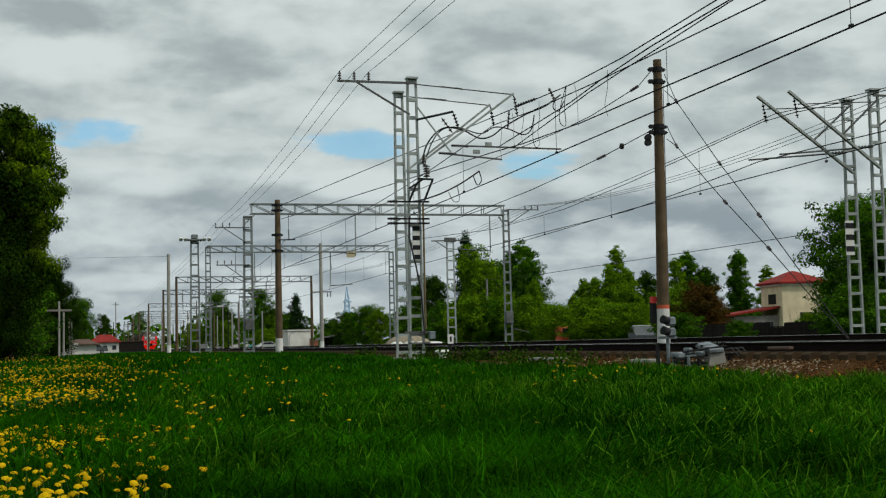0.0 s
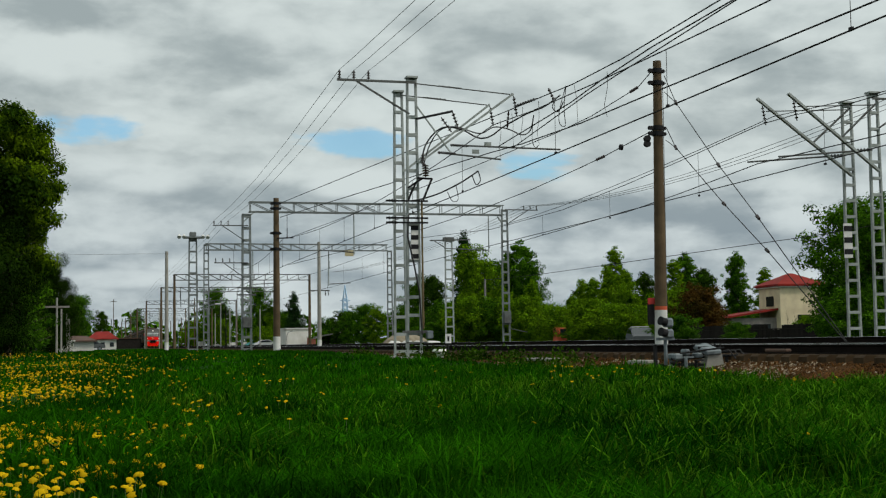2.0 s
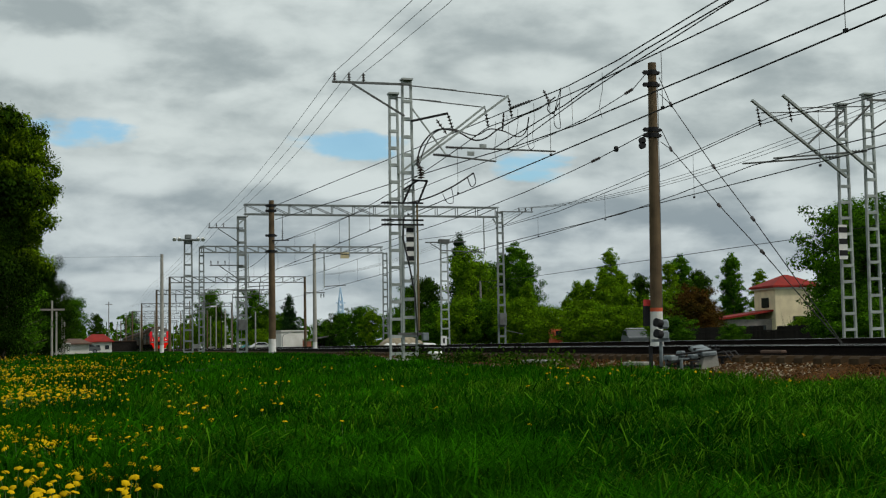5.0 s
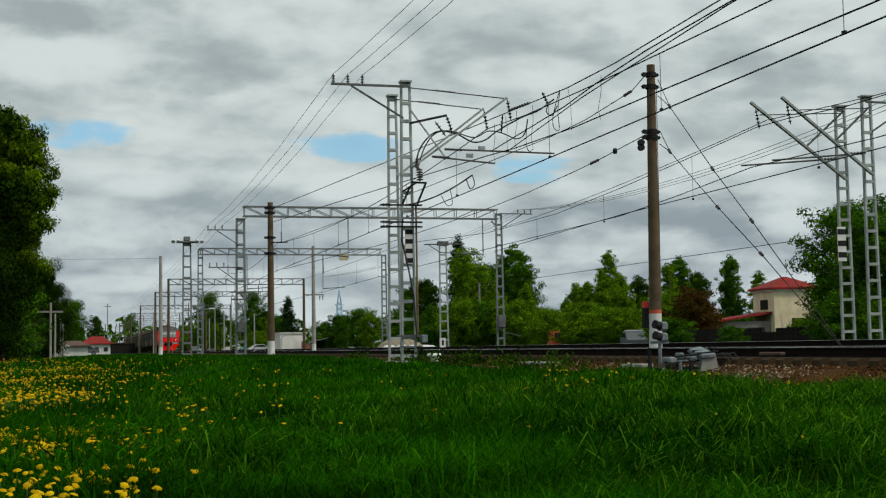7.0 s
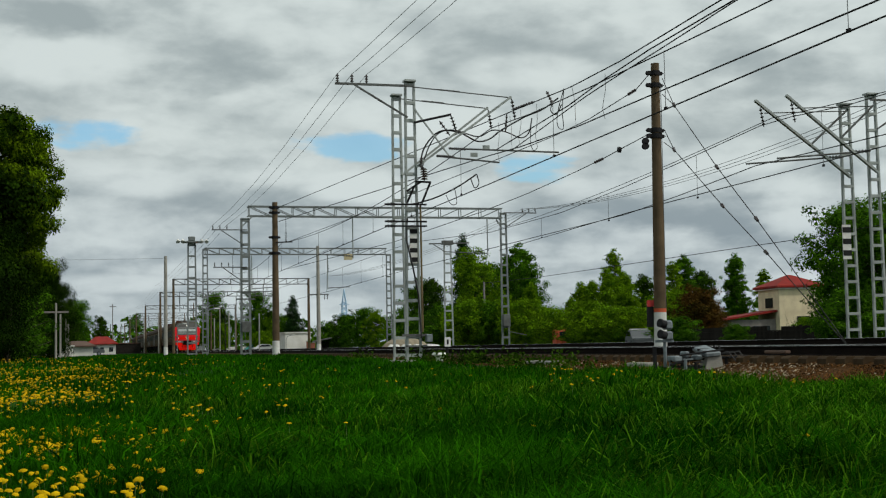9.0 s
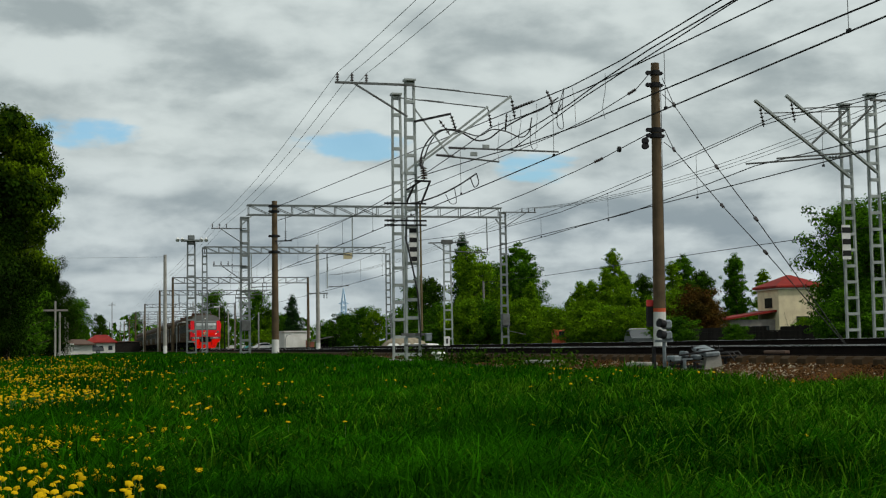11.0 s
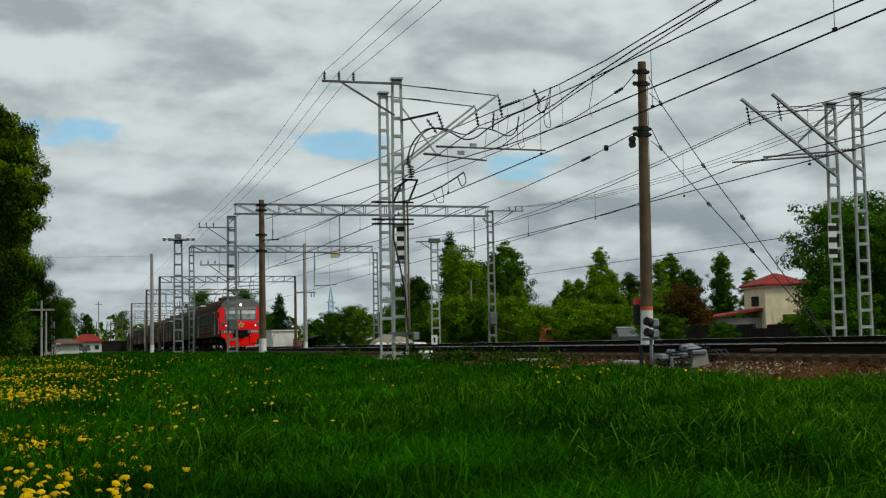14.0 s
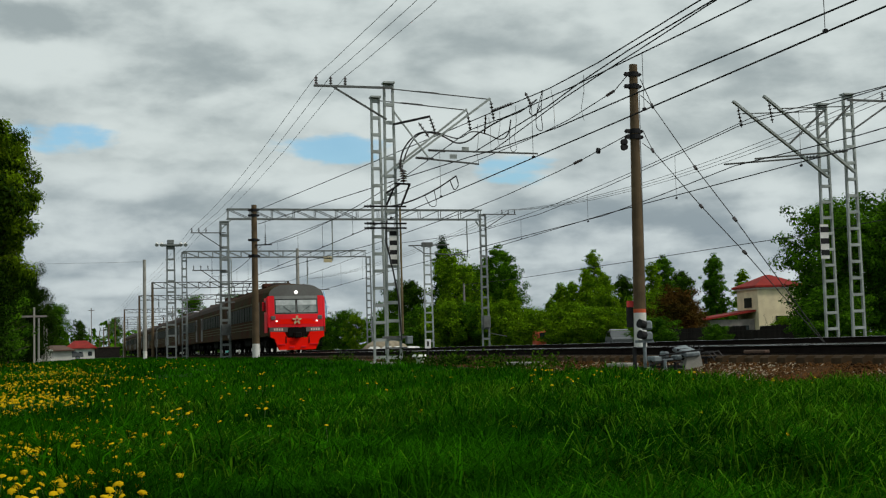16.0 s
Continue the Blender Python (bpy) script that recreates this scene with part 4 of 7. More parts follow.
for knots, tail in (([(19.25, 40.48, 10.29), (19.25, 39.61, 9.17), (19.25, 36.67, 6.61), (19.25, 34.29, 4.70), (19.25, 29.6, 0.75)], 9.72),
                    ([(19.25, 40.43, 8.45), (19.25, 39.72, 7.64), (19.25, 36.38, 5.33), (19.25, 33.80, 3.66), (19.25, 29.6, 0.75)], 8.02)):
    o = wire(knots, "taut steel guy wire of the anchor pole", 0.015, n=2, group="guy wires", name="guy_wire")
    top = Vector(knots[0])
    for a, b in zip(knots, knots[1:-1]):
        bm = bmesh.new()
        p, along = Vector(b) - top, (Vector(b) - Vector(a)).normalized() * 0.09
        tube(bm, p - along, p + along, 0.055, 0.045, 8)
        part("egg_insulator", bm, "porcelain", o)
    wire([(19.25, 40.5, tail), knots[1]], "short steel tail of the guy wire", 0.014, n=2, group="guy wires", name="guy_wire")
bm = bmesh.new()
box(bm, (19.25, 29.5, 0.62), (0.5, 0.7, 0.5), bevel=0.05)
tagged(part("guy_anchor", bm, "conc_grey"), "concrete block anchoring the guy wires", "anchor block")
for i in range(3):
    x = 10.1 - 2.52 + 0.08 + 0.48 * i
    xc = 10.2 - 2.3 + 0.08 + 0.48 * i
    wire([(x, -30, 10.4), (x, 5, 9.75), (x, 20, 9.5), (x, 30, 9.56), (x, 37.7, 9.84), (x, 40.24, 9.96)], "thin feeder wire on porcelain pin insulators", 0.0085, "wire_pale", n=4, group="feeder wires")
    wire([(x, 40.24, 9.96), (x + 0.03, 46.5, 9.74), (x + 0.08, 53, 9.53), (x + 0.15, 64, 9.36), (x + 0.22, 76, 9.38), (xc, 88.24, 9.66)], "thin feeder wire running on to the next arm", 0.009, "wire_pale", n=4, group="feeder wires")
    wire([(xc, 88.24, 9.66), (xc, 171, 9.6), (xc, 262, 9.6)], "thin feeder wire above the station yard", 0.008, sag=0.4, n=12, group="feeder wires")
    xr = 10.6 + 21.2 - 0.5 * i
    wire([(29.2 - 0.48 * i, 39.3, 9.9), (xr, 89.3, 11.1), (xr, 171, 10.8)], "thin pale feeder wire beyond the far track", 0.013, "wire_pale", 0.9, 12, group="feeder wires")
    wire([(29.2 - 0.48 * i, 39.3, 9.9), (29.6 - 0.4 * i, -25, 10.2)], "thin feeder wire beyond the far track", 0.013, "wire", 0.5, 12, group="feeder wires")
for x, y, top in ((40.0, 26.0, 7.4), (40.0, 129.0, 7.7), (-40.0, 118.0, 9.7)):
    concrete_pole(x, y, top, "weathered grey pole of the local power line", 0.14, 0.10, "wood_grey", 0, group="power line poles")
wire([(40.0, 26.0, 7.3), (40.0, 65, 6.9), (40.0, 112, 7.25), (40.0, 129.0, 7.6)], "thin power line before the trees", 0.022, "wire", n=4, group="power lines")
wire([(-40.0, 118.0, 9.6), (6.62, 121.8, 9.75)], "thin far power line", 0.011, "wire_pale", 0.25, 10, group="power lines")


def jumper(r, *pts):
    """A loose cable that joins the switch, the feeders and the catenary at the overlap."""
    # soften the run with a Catmull-Rom spline
    P = [Vector(p) for p in pts]
    P = [P[0]] + P + [P[-1]]
    path = []
    for a, b, c, d in zip(P, P[1:], P[2:], P[3:]):
        for i in range(5):
            t = i / 5
            path.append(0.5 * ((2 * b) + (c - a) * t + (2 * a - 5 * b + 4 * c - d) * t * t + (3 * b - a - 3 * c + d) * t ** 3))
    path.append(P[-1])
    bm = bmesh.new()
    polyline(bm, [p - path[0] for p in path], r, 6)
    ob = part("jumper_cable", bm, "cable")
    ob.matrix_basis = Matrix.Translation(path[0])
    tagged(ob, "black looped jumper cable between mast and catenary", "cable", "jumper cables")


yj = 40.3
jumper(0.028, (10.38, yj, 6.98), (10.52, yj, 7.55), (10.85, yj, 8.0), (11.23, yj, 8.2), (11.8, yj, 8.13), (12.36, yj, 7.87), (12.8, yj, 7.95), (13.24, yj, 8.27), (14.0, yj - 0.2, 8.7), (14.6, yj - 0.3, 8.95), (15.14, yj - 0.4, 9.34))
jumper(0.022, (10.45, yj, 6.9), (10.68, yj, 7.6), (11.05, yj, 8.1), (11.6, yj, 8.22), (12.4, yj, 8.02), (12.9, yj, 8.25), (13.4, yj, 8.2), (13.9, yj, 8.02), (14.2, yj, 8.2), (14.32, yj, 8.7))
jumper(0.028, (10.0, yj, 5.72), (10.4, yj, 5.80), (11.0, yj, 6.0), (11.7, yj, 6.35), (12.33, yj, 6.76))
jumper(0.018, (12.33, yj, 6.76), (12.40, yj, 6.45), (12.25, yj, 6.30), (12.12, yj, 6.6))
jumper(0.013, (11.55, yj, 6.3), (11.62, yj, 5.8), (11.42, yj, 5.75), (11.25, yj, 6.05))
jumper(0.014, (15.5, yj, 9.75), (15.25, yj, 8.9), (15.25, yj, 8.45), (15.45, yj, 8.38), (15.42, yj, 9.0), (15.5, yj, 9.7))
jumper(0.02, (15.14, yj, 9.34), (15.0, yj, 9.0), (15.2, yj, 8.85), (15.4, yj, 9.2))
jumper(0.012, (14.3, yj, 8.6), (14.25, yj, 7.9), (14.35, yj, 7.6), (14.5, yj, 7.7))


for p, q in (((13.1, 38.7, 8.66), (13.1, 36.6, 8.52)), ((13.1, 39.3, 8.62), (13.1, 39.5, 8.06)), ((13.1, 35.5, 8.62), (13.1, 35.0, 8.14))):
    bm = bmesh.new()
    o, e = Vector(p), Vector(q)
    insulator(bm, Vector(), e - o, 0.05, 8 if (e - o).length > 1 else 4)
    ob = part("strain_insulator", bm, "porcelain")
    ob.matrix_basis = Matrix.Translation(o)
    tagged(ob, "dark string of porcelain discs hung in the catenary", "insulator", "strain insulators")
for y, z0, z1, drift in ((40.2, 8.5, 7.2, 0.10), (39.0, 8.5, 7.4, -0.15), (37.9, 8.5, 7.3, 0.20), (36.4, 8.4, 7.1, 0.12), (33.4, 8.3, 7.1, -0.25), (31.0, 8.2, 7.0, 0.2)):
    bm = bmesh.new()
    polyline(bm, [(0, 0, 0), (0.03, drift * 0.4, (z1 - z0) * 0.35), (-0.02, drift, (z1 - z0) * 0.75), (0.02, drift * 0.6, z1 - z0)], 0.008, 5)
    ob = part("hanging_lead", bm, "wire_pale")
    ob.matrix_basis = Matrix.Translation((13.1, y, z0))
    tagged(ob, "thin pale lead hanging between the wires", "wire", "hanging leads")


# ---- the train ----
def rounded_section(w, h0, h1, roof, n=10):
    """Outline of a coach body in (x, z): upright sides and an arched roof."""
    pts = [(-w, h0), (-w, h1)]
    for i in range(1, n):
        a = math.pi * i / n
        c, s = math.cos(math.pi - a), math.sin(a)
        pts.append((w * math.copysign(abs(c) ** 0.62, c), h1 + (roof - h1) * s ** 0.8))
    return pts + [(w, h1), (w, h0)]


CAR, HEAD = 20.1, 21.9


def wheelset(parent, y):
    bm = bmesh.new()
    for s in (-0.76, 0.76):
        for dy in (-1.2, 1.2):
            tube(bm, (s - 0.07, y + dy, 0.5), (s + 0.07, y + dy, 0.5), 0.5, seg=18)
    for s in (-1.15, 1.15):
        box(bm, (s, y, 0.62), (0.16, 3.5, 0.28), bevel=0.04)
        for dy in (-1.2, 1.2):
            box(bm, (s, y + dy, 0.52), (0.24, 0.4, 0.36), bevel=0.05)
        tube(bm, (s, y - 0.3, 0.5), (s, y - 0.3, 0.95), 0.14, seg=10)
        tube(bm, (s, y + 0.3, 0.5), (s, y + 0.3, 0.95), 0.14, seg=10)
    for dy in (-1.2, 1.2):
        tube(bm, (-1.15, y + dy, 0.5), (1.15, y + dy, 0.5), 0.09, seg=8)
    box(bm, (0, y, 0.72), (2.46, 0.5, 0.3))
    return part("bogie", bm, "under", parent)


def coach_fittings(body, length, y0, motor):
    """Windows, doors, bogies and roof gear; the coach lies from y0 to y0 + length."""
    win = None
    yy = [y0 + 4.1 + 1.32 * i for i in range(10)]
    for side in (-1, 1):
        for y in yy:
            if win is None:
                bm = bmesh.new()
                box(bm, (0, 0, 0), (0.03, 0.98, 0.82), bevel=0.01)
                for dz in (-0.44, 0.44):
                    box(bm, (0, 0, dz), (0.05, 1.04, 0.05))
                for dy in (-0.51, 0.51):
                    box(bm, (0, dy, 0), (0.05, 0.05, 0.93))
                win = part("window", bm, "coach_glass", body, "dark coach window")
                win.matrix_basis = pose(side * 1.762, y, 2.62)
            else:
                again(win, pose(side * 1.762, y, 2.62), body)
    for side in (-1, 1):
        for y in (y0 + 2.35, y0 + length - 2.35):
            bm = bmesh.new()
            box(bm, (side * 1.758, y, 2.2), (0.04, 1.3, 2.05), bevel=0.01)
            door = part("door", bm, "train_grey", body)
            bm = bmesh.new()
            for dy in (-0.32, 0.32):
                box(bm, (side * 1.777, y + dy, 2.62), (0.014, 0.4, 0.85))
            part("door_window", bm, "coach_glass", door)
    for z, hgt in ((1.98, 0.05), (1.78, 0.05), (1.58, 0.05), (3.2, 0.08)):
        bm = bmesh.new()
        for side in (-1, 1):
            box(bm, (side * 1.757, y0 + length / 2, z), (0.025, length - 6.4, hgt))
        part("side_rib", bm, "train_stripe", body)
    wheelset(body, y0 + 3.4)
    wheelset(body, y0 + length - 3.4)
    bm = bmesh.new()
    for dy, l, w in ((length * 0.36, 2.2, 2.4), (length * 0.52, 3.0, 2.6), (length * 0.66, 1.6, 2.2)):
        box(bm, (0, y0 + dy, 0.80), (w, l, 0.55), bevel=0.05)
    part("underfloor_gear", bm, "under", body)
    bm = bmesh.new()
    for i in range(5):
        box(bm, (0, y0 + 3.2 + i * (length - 6) / 4, 4.36), (0.9, 0.8, 0.22), bevel=0.05)
    part("roof_vent", bm, "train_roof", body)
    rng = random.Random(int(length * 10) + motor)
    for k in range(9):
        bm = bmesh.new()
        y, w, l, hgt = y0 + 2.2 + k * (length - 4.5) / 8, rng.uniform(0.5, 1.1), rng.uniform(0.6, 1.5), rng.uniform(0.12, 0.30)
        box(bm, (rng.uniform(-0.7, 0.7), y, 4.22 + hgt / 2), (w, l, hgt), bevel=0.06)
        box(bm, (rng.uniform(-0.9, 0.9), y + 0.7, 4.25), (0.35, 0.5, 0.3), bevel=0.04)
        part("roof_box", bm, "roof_rust" if k % 3 == 1 else "train_roof", body)
    for x in (-0.95, 0.95):
        bm = bmesh.new()
        tube(bm, (x, y0 + 1.0, 4.26), (x, y0 + length - 1.0, 4.26), 0.045, seg=6)
        for k in range(8):
            insulator(bm, (x, y0 + 1.5 + k * (length - 3) / 7, 4.02), (x, y0 + 1.5 + k * (length - 3) / 7, 4.26), 0.08, 2)
        part("roof_cable", bm, "roof_rust", body)
    if motor:
        bm = bmesh.new()
        yb = y0 + 3.0
        for s in (-0.6, 0.6):
            bar(bm, (s, yb - 0.8, 4.45), (s * 0.8, yb + 1.0, 5.0), 0.05)
            bar(bm, (s * 0.8, yb + 1.0, 5.0), (s * 1.1, yb - 0.1, 5.55), 0.045)
            insulator(bm, (s, yb - 0.8, 4.2), (s, yb - 0.8, 4.45), 0.1, 2)
        bar(bm, (-1.0, yb - 0.1, 5.58), (1.0, yb - 0.1, 5.58), 0.07)
        bar(bm, (-0.7, yb - 0.8, 4.47), (0.7, yb - 0.8, 4.47), 0.07)
        part("pantograph", bm, "steel_black", body, "dark folding pantograph")


def build_train():
    t = thing("commuter_train", T1, 0, RAIL1, "red-fronted grey-brown electric commuter train running on the near track", "train")
    # driving coach, nose at y = 0
    sec = rounded_section(1.75, 1.05, 3.35, 4.28)
    bm = bmesh.new()
    stations = [(0.0, 0.955, 0.0), (0.06, 0.985, 0.10), (0.45, 1.0, 0.34), (1.1, 1.0, 0.62), (2.0, 1.0, 0.96), (3.0, 1.0, 1.0), (HEAD, 1.0, 1.0)]
    rings = []
    for y, kx, kz in stations:
        ring = []
        for x, z in sec:
            lean = 0.26 * max(0.0, (z - 2.15) / 2.0) if y < 0.5 else 0.0
            zz = z if z <= 3.35 else 3.35 + (z - 3.35) * (0.80 + 0.20 * kz)
            bow = -0.12 * (1 - (x / 1.75) ** 2) if y < 0.5 else 0.0
            ring.append(bm.verts.new((x * kx, y + lean + bow, zz)))
        rings.append(ring)
    n = len(sec)
    for a, b in zip(rings, rings[1:]):
        for i in range(n):
            bm.faces.new((a[i], a[(i + 1) % n], b[(i + 1) % n], b[i]))
    bm.faces.new(rings[0][::-1])
    bm.faces.new(rings[-1])
    head = part("driving_coach", bm, "train_side", t, "driving coach with a red raked cab front")

    def face(x, z):
        return 0.26 * max(0.0, (z - 2.15) / 2.0) - 0.12 * (1 - (x / 1.75) ** 2)

    def panel(name, mat, x0, x1, z0, z1, out, label="", parent=None, cols=10, taper=0.0, rows=3, arc=False):
        """A shell on the cab front between two widths and heights, standing proud by out."""
        bm = bmesh.new()
        g = []
        for j in range(rows + 1):
            z = z0 + (z1 - z0) * j / rows
            k = math.sqrt(1 - (0.86 * j / rows) ** 2.4) if arc else 1 - taper * j / rows
            g.append([(x0 + (x1 - x0) * i / cols) * k for i in range(cols + 1)])
        fr = [[bm.verts.new((x, face(x, z0 + (z1 - z0) * j / rows) - out, z0 + (z1 - z0) * j / rows)) for x in row] for j, row in enumerate(g)]
        bk = [[bm.verts.new((v.co.x, v.co.y + out + 0.06, v.co.z)) for v in row] for row in fr]
        for j in range(rows):
            for i in range(cols):
                bm.faces.new((fr[j][i], fr[j][i + 1], fr[j + 1][i + 1], fr[j + 1][i]))
        for i in range(cols):
            bm.faces.new((fr[0][i], bk[0][i], bk[0][i + 1], fr[0][i + 1]))
            bm.faces.new((fr[rows][i], fr[rows][i + 1], bk[rows][i + 1], bk[rows][i]))
        for j in range(rows):
            bm.faces.new((fr[j][0], fr[j + 1][0], bk[j + 1][0], bk[j][0]))
            bm.faces.new((fr[j][cols], bk[j][cols], bk[j + 1][cols], fr[j + 1][cols]))
        return part(name, bm, mat, parent or head, label)

    panel("front_panel", "train_red", -1.66, 1.66, 1.56, 2.34, 0.03, "glossy red cab front")
    panel("front_pillar", "train_red", -1.66, -1.32, 2.34, 3.46, 0.03, "red corner pillar")
    panel("front_pillar", "train_red", 1.32, 1.66, 2.34, 3.46, 0.03, "red corner pillar")
    panel("front_dome", "train_grey", -1.62, 1.62, 3.46, 4.12, 0.025, "grey rounded roof front", rows=8, arc=True)
    panel("window_surround", "train_grey", -1.32, 1.32, 2.34, 3.46, 0.012, "grey windscreen surround")
    for s in (-1, 1):
        panel("window_gasket", "steel_black", min(s * 0.02, s * 1.29), max(s * 0.02, s * 1.29), 2.39, 3.24, 0.020, "black rubber gasket")
        w = panel("windscreen", "screen", min(s * 0.06, s * 1.25), max(s * 0.06, s * 1.25), 2.43, 3.20, 0.028, "grey reflecting windscreen")
        panel("sun_blind", "blind", min(s * 0.07, s * 1.24), max(s * 0.07, s * 1.24), 2.90, 3.19, 0.033, "pale blind in the upper window", w)
        bm = bmesh.new()
        x = s * 0.75
        tube(bm, (s * 0.35, face(x, 2.5) - 0.07, 2.48), (s * 0.8, face(x, 2.85) - 0.06, 2.82), 0.014, seg=5)
        part("wiper", bm, "steel_black", w)
    panel("header", "train_pale", -1.30, 1.30, 3.27, 3.45, 0.028, "pale grey strip above the windscreen")
    panel("red_brow", "train_bright", -1.0, 1.0, 1.90, 2.05, 0.040, "bright red stripe between the headlights")
    panel("front_band", "train_grey", -1.64, 1.64, 1.28, 1.55, 0.03, "dark band above the bumper")
    panel("coupler_recess", "under", -0.55, 0.55, 1.0, 1.55, 0.05, "black coupler recess")
    panel("bright_line", "train_bright", -1.28, 1.28, 1.74, 1.90, 0.038, "bright red panel under the windscreen")
    bm = bmesh.new()
    outline = []
    for i in range(40):
        a = math.tau * i / 40
        r = 0.19 + 0.09 * math.cos(5 * (a - math.pi / 2))
        outline.append((1.05 * r * math.cos(a), 1.98 + r * math.sin(a)))
    prism(bm, outline, -0.22, -0.16)
    emblem = part("emblem", bm, "gold", head, "pale gold emblem with five lobes")
    bm = bmesh.new()
    tube(bm, (0, -0.235, 1.98), (0, -0.21, 1.98), 0.085, seg=14)
    part("disc", bm, "red", emblem)
    for s in (-1, 1):
        bm = bmesh.new()
        tube(bm, (s * 1.22, face(1.2, 1.95) - 0.04, 1.93), (s * 1.22, face(1.2, 1.95) - 0.09, 1.93), 0.055, seg=14)
        part("headlight", bm, "lamp", head, "glowing round headlight")
        bm = bmesh.new()
        box(bm, (s * 1.42, face(1.4, 2.1) - 0.05, 2.13), (0.28, 0.06, 0.24), bevel=0.03)
        part("tail_light_housing", bm, "train_grey", head)
        # number plates become plain bars
        for k in range(4):
            bm = bmesh.new()
            box(bm, (s * 1.12 + (k - 1.5) * 0.15, face(1.1, 1.5) - 0.04, 1.42), (0.085, 0.02, 0.15))
            part("lettering_bar", bm, "whitewash", head)
        bm = bmesh.new()
        box(bm, (s * 1.86, 0.95, 2.85), (0.14, 0.10, 0.55), bevel=0.03)
        part("mirror", bm, "train_red", head)
        bm = bmesh.new()
        box(bm, (s * 1.752, 0.66, 2.30), (0.035, 1.12, 2.1), bevel=0.015)
        part("cab_side", bm, "train_red", head, "red cab side")
        bm = bmesh.new()
        box(bm, (s * 1.778, 0.80, 2.85), (0.02, 0.55, 0.70))
        part("cab_window", bm, "glass", head)
    for s in (-1, 1):
        bm = bmesh.new()
        polyline(bm, [(s * 1.68, 0.02, 1.56), (s * 1.68, 0.03, 2.2), (s * 1.68, 0.12, 2.9), (s * 1.66, 0.20, 3.42)], 0.085, 10)
        part("corner_post", bm, "train_red", head, "rounded red corner of the cab")
    bm = bmesh.new()
    tube(bm, (0, 0.04, 3.68), (0, -0.04, 3.66), 0.105, seg=16)
    part("top_lamp", bm, "lamp", head, "bright headlamp in the roof front")
    # snow plough skirt: deep in the middle, cut away above
    bm = bmesh.new()
    out = [(-1.62, 1.30), (-0.78, 1.26), (-0.62, 0.92), (0.62, 0.92), (0.78, 1.26), (1.62, 1.30), (1.62, 0.98), (1.36, 0.86), (1.20, 0.42), (1.08, 0.20), (-1.08, 0.20), (-1.20, 0.42), (-1.36, 0.86), (-1.62, 0.98)]
    prism(bm, out, -0.30, 0.05)
    part("plough", bm, "train_bright", head, "bright red bumper and snow plough")
    bm = bmesh.new()
    box(bm, (0, -0.25, 1.08), (0.42, 0.7, 0.34), bevel=0.05)
    part("coupler", bm, "under", head)
    for x in (-0.7, 0.7):
        bm = bmesh.new()
        tube(bm, (x, -0.28, 1.0), (x, -0.34, 0.6), 0.035)
        part("brake_hose", bm, "under", head)
    for s in (-1, 1):
        bm = bmesh.new()
        for z in (0.42, 0.74):
            box(bm, (s * 1.62, 0.95, z), (0.22, 0.5, 0.05))
        for dy in (0.72, 1.18):
            box(bm, (s * 1.66, dy, 0.72), (0.05, 0.04, 0.66))
        part("cab_step", bm, "under", head)
        bm = bmesh.new()
        tube(bm, (s * 1.70, 0.50, 1.55), (s * 1.70, 0.50, 2.75), 0.022, seg=6)
        part("grab_rail", bm, "train_pale", head)
        bm = bmesh.new()
        box(bm, (s * 1.0, -0.33, 0.52), (0.5, 0.05, 0.07), bevel=0.01)
        box(bm, (s * 0.35, -0.33, 0.36), (0.3, 0.04, 0.10), bevel=0.01)
        part("plough_rib", bm, "train_red", head)
    coach_fittings(head, HEAD - 1.6, 1.6, False)
    bm = bmesh.new()
    box(bm, (0, 3.9, 4.27), (1.1, 1.5, 0.16), bevel=0.07)
    part("roof_box", bm, "train_roof", head, "roof ventilation box")

    # trailing coaches
    y = HEAD + 0.35
    for i in range(9):
        sec2 = rounded_section(1.75, 1.05, 3.35, 4.28)
        bm = bmesh.new()
        prism(bm, sec2, 0, CAR)
        body = part("coach", bm, "train_side", t)
        body.matrix_basis = pose(0, y, 0)
        coach_fittings(body, CAR, 0.0, i % 2 == 0)
        bm = bmesh.new()
        prism(bm, [p for p in rounded_section(1.752, 3.42, 3.55, 4.31) if p[1] > 3.5], 0.02, CAR - 0.02)
        part("roof", bm, "train_roof", body, "grimy arched coach roof")
        bm = bmesh.new()
        box(bm, (0, -0.18, 2.3), (1.2, 0.44, 2.2))
        part("gangway", bm, "under", body)
        y += CAR + 0.35
    return t


train = build_train()


